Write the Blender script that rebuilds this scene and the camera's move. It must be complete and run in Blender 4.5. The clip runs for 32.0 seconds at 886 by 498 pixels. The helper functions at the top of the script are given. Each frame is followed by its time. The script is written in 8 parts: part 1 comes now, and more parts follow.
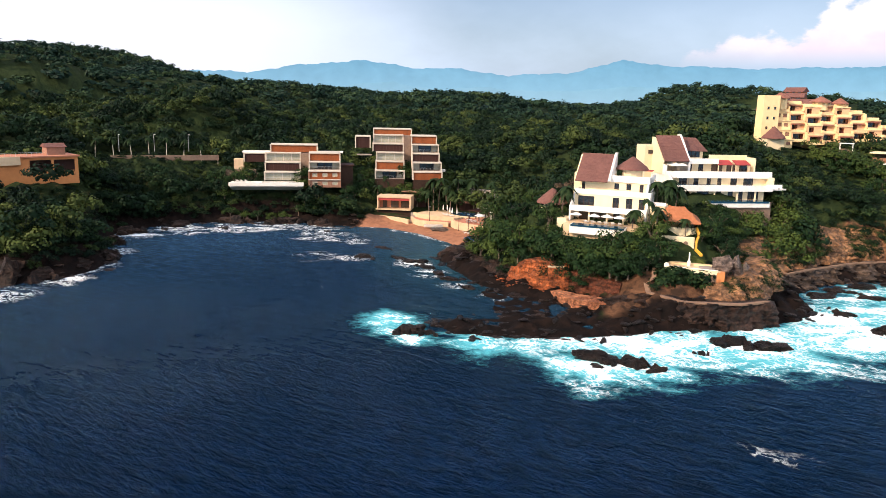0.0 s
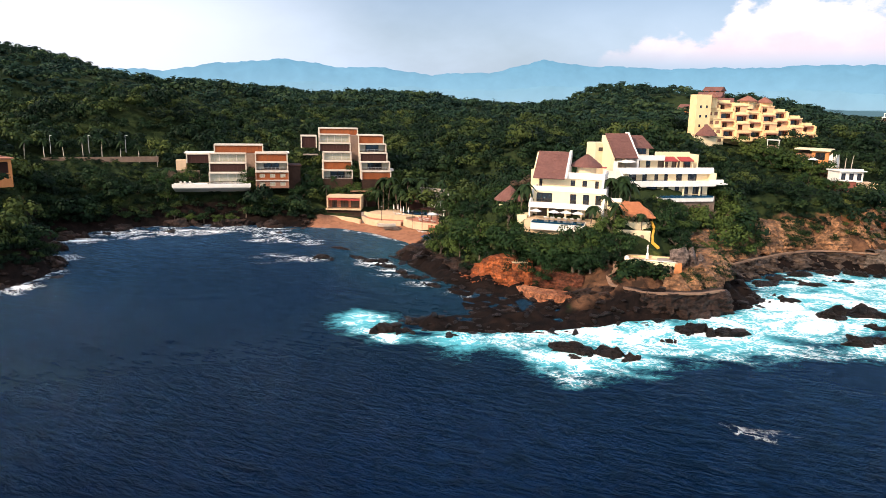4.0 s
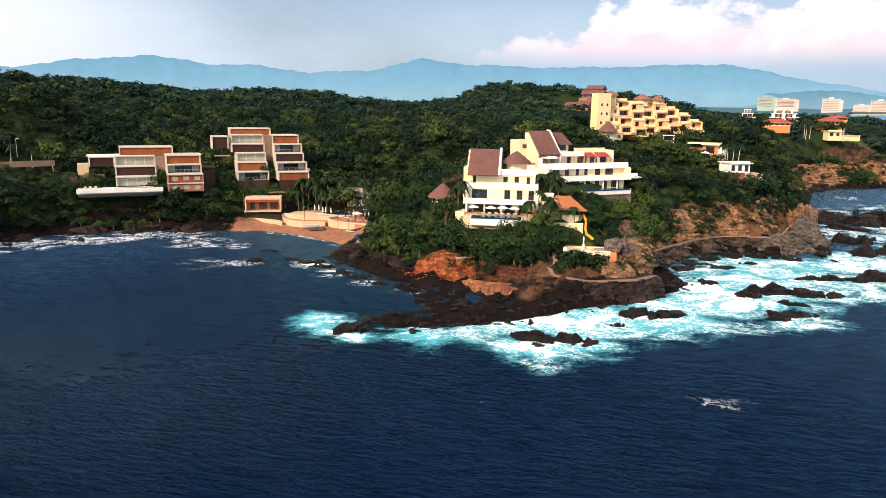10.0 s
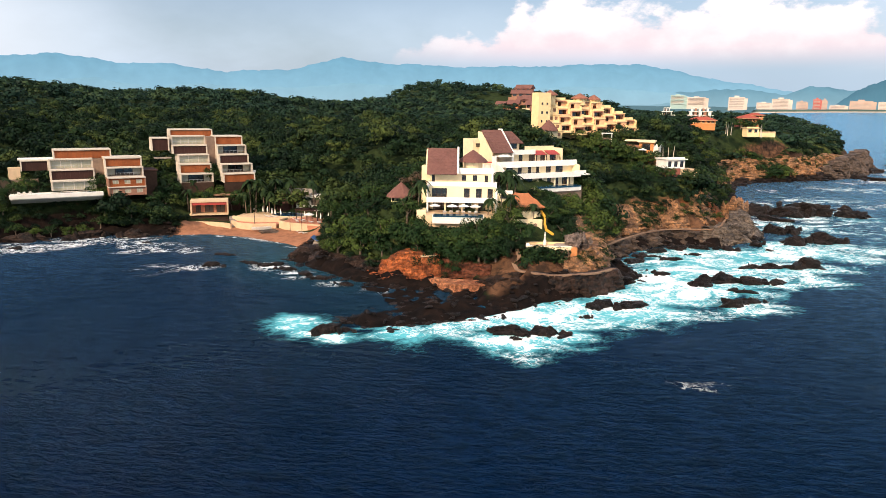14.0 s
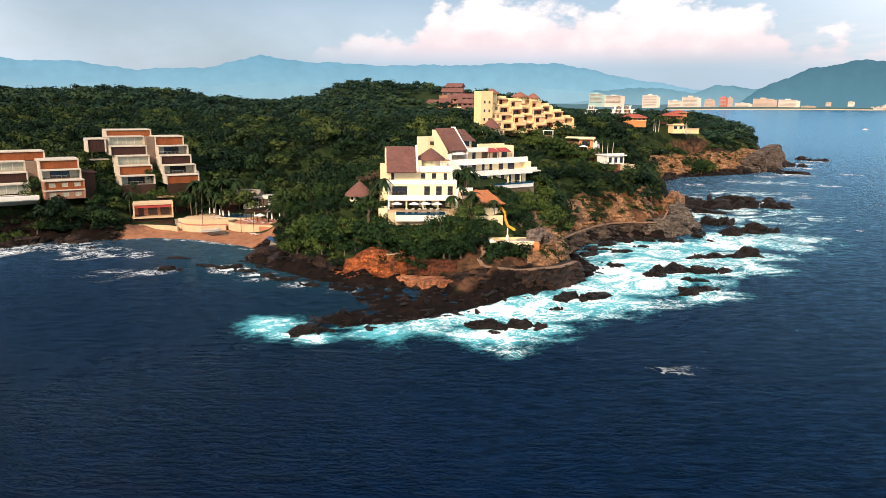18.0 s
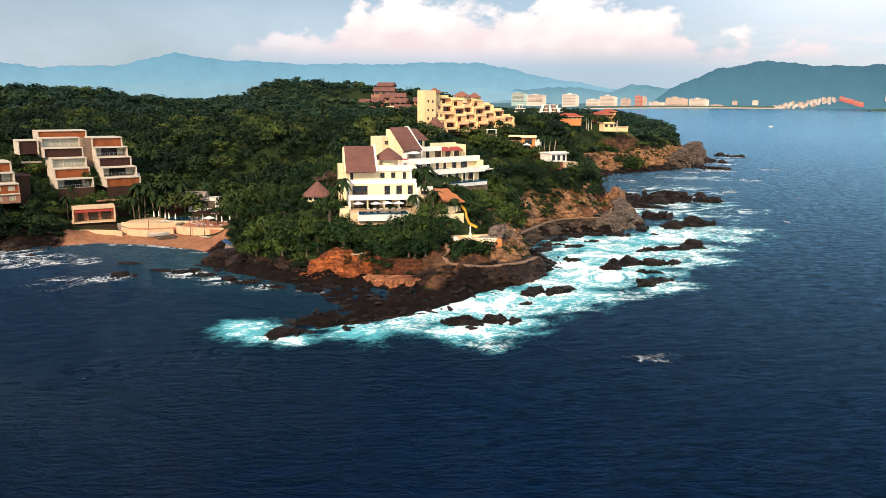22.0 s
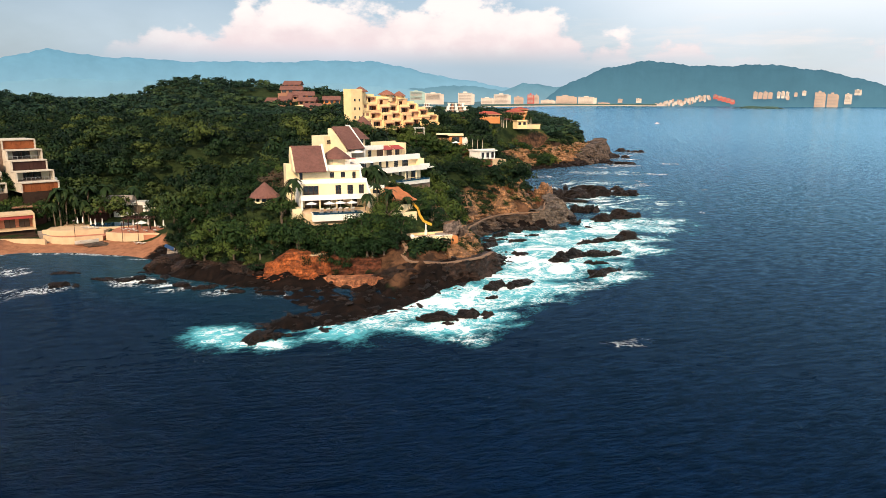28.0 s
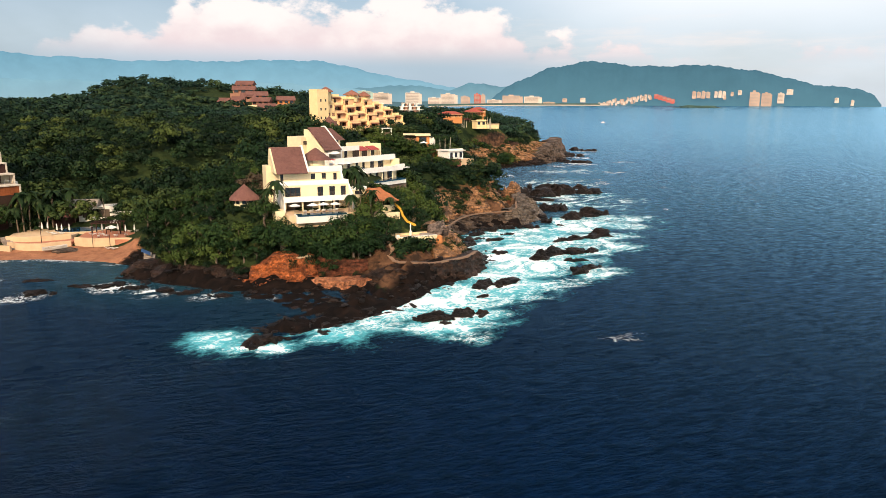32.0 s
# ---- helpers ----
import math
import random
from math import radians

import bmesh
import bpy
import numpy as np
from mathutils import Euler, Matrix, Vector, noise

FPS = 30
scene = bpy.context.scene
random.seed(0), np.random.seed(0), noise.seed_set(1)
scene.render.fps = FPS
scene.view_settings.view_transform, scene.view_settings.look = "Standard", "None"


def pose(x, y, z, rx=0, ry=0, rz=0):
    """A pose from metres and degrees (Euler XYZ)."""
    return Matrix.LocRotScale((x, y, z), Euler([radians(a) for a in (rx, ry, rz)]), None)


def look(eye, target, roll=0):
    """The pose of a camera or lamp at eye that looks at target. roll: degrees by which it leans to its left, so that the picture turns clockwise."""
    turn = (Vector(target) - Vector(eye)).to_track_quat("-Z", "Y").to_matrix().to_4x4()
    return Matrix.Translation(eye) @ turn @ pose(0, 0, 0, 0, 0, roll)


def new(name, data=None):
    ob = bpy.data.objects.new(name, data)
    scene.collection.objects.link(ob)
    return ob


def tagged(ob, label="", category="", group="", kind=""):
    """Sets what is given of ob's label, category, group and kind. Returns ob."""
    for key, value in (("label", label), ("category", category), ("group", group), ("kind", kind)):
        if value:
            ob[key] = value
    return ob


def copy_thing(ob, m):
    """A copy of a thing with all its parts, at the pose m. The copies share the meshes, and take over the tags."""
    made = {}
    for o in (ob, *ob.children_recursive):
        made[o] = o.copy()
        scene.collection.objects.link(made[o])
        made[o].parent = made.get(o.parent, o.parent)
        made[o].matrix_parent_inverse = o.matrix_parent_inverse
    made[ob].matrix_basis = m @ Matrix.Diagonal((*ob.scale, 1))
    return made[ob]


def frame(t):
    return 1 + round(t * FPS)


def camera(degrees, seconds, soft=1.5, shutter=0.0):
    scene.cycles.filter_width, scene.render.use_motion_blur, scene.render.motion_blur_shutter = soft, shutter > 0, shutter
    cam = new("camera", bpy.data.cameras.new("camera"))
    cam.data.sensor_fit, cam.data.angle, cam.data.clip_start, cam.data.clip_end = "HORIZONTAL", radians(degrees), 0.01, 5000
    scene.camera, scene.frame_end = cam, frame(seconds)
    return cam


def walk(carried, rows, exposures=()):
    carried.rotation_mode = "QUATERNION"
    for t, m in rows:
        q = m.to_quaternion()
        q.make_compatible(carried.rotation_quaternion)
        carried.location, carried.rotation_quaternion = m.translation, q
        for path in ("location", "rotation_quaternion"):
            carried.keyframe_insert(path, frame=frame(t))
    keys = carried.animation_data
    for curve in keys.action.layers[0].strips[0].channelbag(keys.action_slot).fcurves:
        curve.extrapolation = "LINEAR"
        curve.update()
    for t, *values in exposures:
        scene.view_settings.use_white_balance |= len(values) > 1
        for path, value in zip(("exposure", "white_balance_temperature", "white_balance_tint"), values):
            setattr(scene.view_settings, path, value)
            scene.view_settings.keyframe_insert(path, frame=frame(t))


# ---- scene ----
cam = camera(64.2, 32.0, soft=0.8)
PATH = [
    (0, (52.85, 47.108, 35.848), (51.301, 48.308, 35.445), 1.3),
    (2, (50.882, 43.985, 35.653), (49.395, 45.261, 35.252), 1.3),
    (6, (46.401, 37.168, 35.811), (45.069, 38.605, 35.41), 1.1),
    (8, (43.853, 34.084, 35.788), (42.602, 35.593, 35.388), 1.0),
    (10, (41.115, 30.884, 35.782), (39.948, 32.459, 35.382), 1.0),
    (12, (38.156, 28.154, 35.827), (37.075, 29.789, 35.427), 0.9),
    (14, (35.065, 25.164, 35.81), (34.076, 26.856, 35.411), 0.8),
    (17, (29.826, 21.358, 35.741), (28.98, 23.125, 35.341), 0.7),
    (19, (26.486, 19.078, 35.638), (25.736, 20.888, 35.238), 0.6),
    (21, (22.766, 17.048, 35.688), (22.116, 18.897, 35.288), 0.6),
    (23, (19.082, 15.225, 35.639), (18.53, 17.105, 35.238), 0.5),
    (25, (15.037, 13.834, 35.583), (14.584, 15.74, 35.182), 0.4),
    (28, (9.24, 11.893, 35.598), (8.917, 13.825, 35.196), 0.4),
    (30, (5.331, 10.802, 35.634), (5.084, 12.746, 35.232), 0.3),
    (32, (1.401, 10.097, 35.754), (1.224, 12.048, 35.352), 0.3),
]
walk(cam, [(t, look(eye, target, roll)) for t, eye, target, roll in PATH], [(0, 0.14, 6100, 16), (10, 0.06, 6250, 15), (20, -0.03, 6400, 12), (32, -0.12, 6500, 11)])

# ---- light ----
world = bpy.data.worlds.new("sky")
scene.world = world
world.use_nodes = True
SUN_AZ, SUN_EL = 183.0, 31.0


def node(tree, kind, **values):
    n = tree.nodes.new(kind)
    for key, value in values.items():
        if key in n.inputs:
            n.inputs[key].default_value = value
        elif key == "operation":
            n.operation = value
        elif key == "blend":
            n.data_type, n.blend_type = "RGBA", value
        elif key == "sky":
            n.sky_type = value
    return n


def build_world():
    tr = world.node_tree
    tr.nodes.clear()
    link = tr.links.new
    sky = tr.nodes.new("ShaderNodeTexSky")
    sky.sky_type = "NISHITA"
    sky.sun_disc = False
    sky.sun_elevation = radians(SUN_EL)
    sky.sun_rotation = radians(SUN_AZ)
    sky.dust_density = 3.0
    sky.ozone_density = 2.0
    bg = node(tr, "ShaderNodeBackground", Strength=0.13)
    coord = tr.nodes.new("ShaderNodeTexCoord")
    sep = tr.nodes.new("ShaderNodeSeparateXYZ")
    link(coord.outputs["Generated"], sep.inputs[0])
    # thin high haze over all of the sky
    stretch = tr.nodes.new("ShaderNodeMapping")
    stretch.inputs["Scale"].default_value = (1.0, 1.0, 2.2)
    link(coord.outputs["Generated"], stretch.inputs[0])
    veil = node(tr, "ShaderNodeTexNoise", Scale=3.0, Detail=6.0, Roughness=0.55)
    link(stretch.outputs[0], veil.inputs["Vector"])
    ramp = tr.nodes.new("ShaderNodeValToRGB")
    ramp.color_ramp.elements[0].position, ramp.color_ramp.elements[1].position = 0.35, 0.75
    ramp.color_ramp.elements[0].color = (0.35, 0.35, 0.35, 1)
    ramp.color_ramp.elements[1].color = (0.85, 0.85, 0.85, 1)
    link(veil.outputs["Fac"], ramp.inputs[0])
    mix = node(tr, "ShaderNodeMix", blend="MIX")
    link(sky.outputs[0], mix.inputs["A"])
    mix.inputs["B"].default_value = (5.8, 6.9, 7.9, 1)
    # cumulus heaped over the far mountains
    heap = node(tr, "ShaderNodeTexNoise", Scale=9.0, Detail=9.0, Roughness=0.6)
    wide = tr.nodes.new("ShaderNodeMapping")
    wide.inputs["Scale"].default_value = (1.0, 1.0, 1.7)
    link(coord.outputs["Generated"], wide.inputs[0])
    link(wide.outputs[0], heap.inputs["Vector"])

    def maths(op, a, b=None):
        m = node(tr, "ShaderNodeMath", operation=op)
        for n, v in enumerate((a, b)):
            if v is None:
                continue
            if isinstance(v, (int, float)):
                m.inputs[n].default_value = v
            else:
                link(v, m.inputs[n])
        return m.outputs[0]

    def spread(x, a, b, c, d):
        m = tr.nodes.new("ShaderNodeMapRange")
        m.interpolation_type = "SMOOTHSTEP"
        link(x, m.inputs["Value"])
        for key, v in zip(("From Min", "From Max", "To Min", "To Max"), (a, b, c, d)):
            m.inputs[key].default_value = v
        return m.outputs[0]

    az = maths("ARCTAN2", sep.outputs["X"], sep.outputs["Y"])
    el = sep.outputs["Z"]
    clear = maths("MULTIPLY", maths("MULTIPLY", spread(az, -1.2, -0.85, 0, 1), spread(az, -0.35, 0.1, 1, 0)), spread(el, 0.06, 0.2, 0, 0.95))
    link(maths("MULTIPLY", ramp.outputs[0], maths("SUBTRACT", 1.0, clear)), mix.inputs["Factor"])
    glow = node(tr, "ShaderNodeMix", blend="MIX")
    high = maths("ADD", spread(el, 0.09, 0.2, 0.75, 0.15), spread(el, 0.3, 0.55, 0.0, 0.25))
    link(maths("MULTIPLY", spread(az, -1.25, -0.85, 1, 0), high), glow.inputs["Factor"])
    link(mix.outputs["Result"], glow.inputs["A"])
    glow.inputs["B"].default_value = (8.6, 8.7, 8.7, 1)
    east = node(tr, "ShaderNodeMix", blend="MIX")
    link(maths("MULTIPLY", spread(az, -0.12, 0.25, 0, 1), spread(el, 0.07, 0.16, 0.35, 0.95)), east.inputs["Factor"])
    link(glow.outputs["Result"], east.inputs["A"])
    east.inputs["B"].default_value = (8.7, 9.0, 9.2, 1)
    # the top of the heap along the horizon, with turrets
    crest = maths("ADD", spread(az, -0.72, -0.52, 0.0, 0.088), maths("ADD", spread(az, -0.48, -0.42, 0, 0.05), maths("ADD", spread(az, -0.06, 0.06, 0, -0.062), spread(az, 0.1, 0.5, 0, -0.02))))
    puffs = node(tr, "ShaderNodeTexNoise", Scale=17.0, Detail=7.0, Roughness=0.55)
    link(wide.outputs[0], puffs.inputs["Vector"])
    lumpy = maths("ADD", maths("MULTIPLY", maths("SUBTRACT", puffs.outputs["Fac"], 0.5), 0.12), maths("MULTIPLY", maths("SUBTRACT", heap.outputs["Fac"], 0.5), 0.12))
    cloud = spread(maths("SUBTRACT", maths("ADD", crest, lumpy), el), -0.004, 0.017, 0, 1)
    tone = node(tr, "ShaderNodeMix", blend="MIX")
    link(spread(maths("ADD", el, maths("MULTIPLY", lumpy, 0.7)), 0.06, 0.125, 0, 1), tone.inputs["Factor"])
    tone.inputs["A"].default_value = (7.6, 6.3, 6.35, 1)
    tone.inputs["B"].default_value = (9.2, 8.35, 7.95, 1)
    wisps = node(tr, "ShaderNodeTexNoise", Scale=4.0, Detail=6.0, Roughness=0.6)
    flat = tr.nodes.new("ShaderNodeMapping")
    flat.inputs["Scale"].default_value = (1.0, 1.0, 7.0)
    link(coord.outputs["Generated"], flat.inputs[0])
    link(flat.outputs[0], wisps.inputs["Vector"])
    under = node(tr, "ShaderNodeMix", blend="MIX")
    link(maths("MULTIPLY", maths("MULTIPLY", spread(el, 0.045, 0.085, 0.75, 0), spread(az, -0.8, -0.45, 0, 1)), spread(az, -0.02, 0.22, 1, 0)), under.inputs["Factor"])
    link(east.outputs["Result"], under.inputs["A"])
    under.inputs["B"].default_value = (3.9, 5.0, 5.9, 1)
    thin = node(tr, "ShaderNodeMix", blend="MIX")
    link(maths("MULTIPLY", spread(wisps.outputs["Fac"], 0.45, 0.7, 0, 0.7), maths("MULTIPLY", spread(az, -0.1, 0.15, 0, 1), spread(el, 0.03, 0.08, 0, 1))), thin.inputs["Factor"])
    link(under.outputs["Result"], thin.inputs["A"])
    thin.inputs["B"].default_value = (8.3, 7.5, 7.2, 1)
    mix2 = node(tr, "ShaderNodeMix", blend="MIX")
    link(maths("MULTIPLY", cloud, maths("MULTIPLY", spread(el, 0.046, 0.085, 0, 0.96), spread(az, -0.72, -0.42, 0.2, 1))), mix2.inputs["Factor"])
    link(thin.outputs["Result"], mix2.inputs["A"])
    link(tone.outputs["Result"], mix2.inputs["B"])
    link(mix2.outputs["Result"], bg.inputs["Color"])
    out = tr.nodes.new("ShaderNodeOutputWorld")
    link(bg.outputs[0], out.inputs[0])


build_world()
lamp = bpy.data.lights.new("sun", "SUN")
lamp.energy, lamp.angle, lamp.color = 5.2, radians(3.0), (1.0, 0.75, 0.49)
sun = new("sun", lamp)
_a, _e = radians(SUN_AZ), radians(SUN_EL)
sun.matrix_world = look((0, 0, 0), (-math.sin(_a) * math.cos(_e), -math.cos(_a) * math.cos(_e), -math.sin(_e)))

# ---- materials ----


def material(name, base, rough=0.7, dark=None, scale=1.0, detail=6.0, bump=0.0, bump_scale=None, metal=0.0, spec=0.5, vary=0.0):
    """A surface of two mixed tones at two scales, with fine relief. scale: features a metre."""
    m = bpy.data.materials.new(name)
    m.use_nodes = True
    tr = m.node_tree
    link = tr.links.new
    b = tr.nodes["Principled BSDF"]
    b.inputs["Roughness"].default_value, b.inputs["Metallic"].default_value = rough, metal
    b.inputs["Specular IOR Level"].default_value = spec
    dark = dark or tuple(c * 0.72 for c in base)
    geo = tr.nodes.new("ShaderNodeNewGeometry")
    n1 = node(tr, "ShaderNodeTexNoise", Scale=scale, Detail=detail, Roughness=0.6)
    n2 = node(tr, "ShaderNodeTexNoise", Scale=scale * 0.13, Detail=4.0, Roughness=0.6)
    link(geo.outputs["Position"], n1.inputs["Vector"])
    link(geo.outputs["Position"], n2.inputs["Vector"])
    mean = node(tr, "ShaderNodeMix", blend="MIX")
    mean.inputs["Factor"].default_value = 0.5
    link(n1.outputs["Fac"], mean.inputs["A"])
    link(n2.outputs["Fac"], mean.inputs["B"])
    ramp = tr.nodes.new("ShaderNodeValToRGB")
    ramp.color_ramp.elements[0].position, ramp.color_ramp.elements[1].position = 0.36, 0.62
    ramp.color_ramp.elements[0].color, ramp.color_ramp.elements[1].color = (*dark, 1), (*base, 1)
    link(mean.outputs["Result"], ramp.inputs[0])
    col = ramp.outputs[0]
    if vary:
        info = tr.nodes.new("ShaderNodeObjectInfo")
        rng = tr.nodes.new("ShaderNodeMapRange")
        link(info.outputs["Random"], rng.inputs["Value"])
        rng.inputs["To Min"].default_value, rng.inputs["To Max"].default_value = 1 - vary, 1 + vary
        hsv = tr.nodes.new("ShaderNodeHueSaturation")
        link(rng.outputs[0], hsv.inputs["Value"])
        link(col, hsv.inputs["Color"])
        col = hsv.outputs[0]
    link(col, b.inputs["Base Color"])
    if bump:
        n3 = node(tr, "ShaderNodeTexNoise", Scale=bump_scale or scale * 4, Detail=5.0)
        link(geo.outputs["Position"], n3.inputs["Vector"])
        bp = node(tr, "ShaderNodeBump", Strength=bump, Distance=0.3)
        link(n3.outputs["Fac"], bp.inputs["Height"])
        link(bp.outputs[0], b.inputs["Normal"])
    return m


def foliage_material(name, dark, light, tip, own=0.12):
    """Leaves: each leaf clump and each tree has its own tone."""
    m = bpy.data.materials.new(name)
    m.use_nodes = True
    tr = m.node_tree
    link = tr.links.new
    b = tr.nodes["Principled BSDF"]
    b.inputs["Roughness"].default_value = 0.55
    b.inputs["Specular IOR Level"].default_value = 0.08
    geo = tr.nodes.new("ShaderNodeNewGeometry")
    tone = tr.nodes.new("ShaderNodeAttribute")
    tone.attribute_name = "tone"
    info = tr.nodes.new("ShaderNodeObjectInfo")
    big = node(tr, "ShaderNodeTexNoise", Scale=0.035, Detail=3.0)
    link(geo.outputs["Position"], big.inputs["Vector"])
    total = None
    for src, w in ((geo.outputs["Random Per Island"], 0.14), (tone.outputs["Fac"], 0.52), (big.outputs["Fac"], 0.36), (info.outputs["Random"], own)):
        mul = node(tr, "ShaderNodeMath", operation="MULTIPLY")
        link(src, mul.inputs[0])
        mul.inputs[1].default_value = w
        if total is None:
            total = mul.outputs[0]
        else:
            add = node(tr, "ShaderNodeMath", operation="ADD")
            link(total, add.inputs[0])
            link(mul.outputs[0], add.inputs[1])
            total = add.outputs[0]
    ramp = tr.nodes.new("ShaderNodeValToRGB")
    e = ramp.color_ramp.elements
    e[0].position, e[1].position = 0.25, 0.62
    e[0].color, e[1].color = (*dark, 1), (*light, 1)
    e.new(0.92).color = (*tip, 1)
    link(total, ramp.inputs[0])
    link(ramp.outputs[0], b.inputs["Base Color"])
    return m


LEAF = foliage_material("leaves", (0.0026, 0.009, 0.0058), (0.0128, 0.0305, 0.0118), (0.068, 0.090, 0.022))
TREE_LEAF = foliage_material("tree_leaves", (0.0022, 0.0075, 0.0042), (0.014, 0.035, 0.011), (0.065, 0.095, 0.02), 0.32)
# paler, bluer leaves: distance haze put into the leaf colour
HAZED_LEAF = foliage_material("hazed_far_leaves", (0.008, 0.023, 0.0175), (0.018, 0.042, 0.025), (0.05, 0.08, 0.03))
PALM_LEAF = foliage_material("palm_leaves", (0.007, 0.017, 0.007), (0.018, 0.036, 0.012), (0.05, 0.065, 0.024))
DRY_LEAF = foliage_material("dry_leaves", (0.06, 0.04, 0.03), (0.11, 0.08, 0.05), (0.16, 0.12, 0.08))
BARK = material("bark", (0.16, 0.12, 0.09), 0.9, scale=3, bump=0.3)
WHITE = material("white_plaster", (0.84, 0.81, 0.76), 0.75, (0.70, 0.66, 0.60), scale=0.7, bump=0.05)
CREAM = material("cream_plaster", (0.82, 0.69, 0.44), 0.8, (0.68, 0.57, 0.38), scale=0.8, bump=0.05)
YELLOW = material("yellow_plaster", (0.90, 0.70, 0.38), 0.8, (0.80, 0.58, 0.30), scale=0.5, bump=0.05)
# plaster tone that also paints the peach shade on the yellow block's balconies
PEACH = material("peach_plaster_shade", (0.80, 0.50, 0.29), 0.8, (0.66, 0.38, 0.21), scale=0.5, bump=0.05)
THATCH = material("palm_thatch", (0.20, 0.088, 0.07), 0.95, (0.12, 0.05, 0.042), scale=1.6, bump=0.7, bump_scale=9)
THATCH_RED = material("reddish_thatch", (0.46, 0.17, 0.07), 0.95, (0.30, 0.10, 0.04), scale=1.6, bump=0.6, bump_scale=9)
RED = material("red_paint", (0.42, 0.05, 0.04), 0.6)
GLASS_DARK = material("window_glass", (0.02, 0.025, 0.03), 0.08, spec=0.8)
# dark brown standing in for the shade within open rooms
SHADE = material("room_shade", (0.10, 0.075, 0.055), 0.8)
POOL = material("pool_water", (0.010, 0.055, 0.10), 0.05, (0.008, 0.04, 0.08), spec=0.7)
FRAME = material("off_white_concrete", (0.62, 0.55, 0.46), 0.8, (0.46, 0.40, 0.33), scale=0.9, bump=0.05)
WOOD = material("wooden_louvre", (0.30, 0.095, 0.035), 0.8, (0.19, 0.055, 0.02), scale=2.5, bump=0.15, spec=0.15)
WOOD_DARK = material("dark_wood", (0.05, 0.022, 0.018), 0.75, scale=2.5, spec=0.2)
# dark stone, made near black to hold the shade below the pavilion too
DARK_STONE_SHADE = material("dark_stone_shade", (0.06, 0.036, 0.026), 0.9, (0.03, 0.019, 0.015), scale=1.3, bump=0.4, spec=0.1)
BRICK_TAN = material("tan_masonry", (0.33, 0.17, 0.11), 0.85, (0.24, 0.12, 0.08), scale=1.5, bump=0.2)
STONE = material("stone_wall", (0.25, 0.17, 0.12), 0.9, (0.15, 0.10, 0.075), scale=1.3, bump=0.5)
ORANGE = material("orange_plaster", (0.62, 0.25, 0.08), 0.8, (0.50, 0.19, 0.06), scale=0.7)
TERRACOTTA = material("terracotta_paving", (0.50, 0.20, 0.11), 0.85, (0.36, 0.14, 0.08), scale=0.9, bump=0.2)
SAND_WALL = material("sand_coloured_wall", (0.66, 0.48, 0.30), 0.85, (0.52, 0.37, 0.23), scale=0.8, bump=0.15)
CONCRETE = material("concrete", (0.36, 0.30, 0.25), 0.9, (0.24, 0.20, 0.17), scale=1.2, bump=0.3)
METAL = material("painted_metal", (0.5, 0.5, 0.5), 0.4, metal=0.6)
CLOTH = material("white_canvas", (0.82, 0.80, 0.76), 0.8)
BLUE = material("blue_canvas", (0.04, 0.12, 0.3), 0.7)


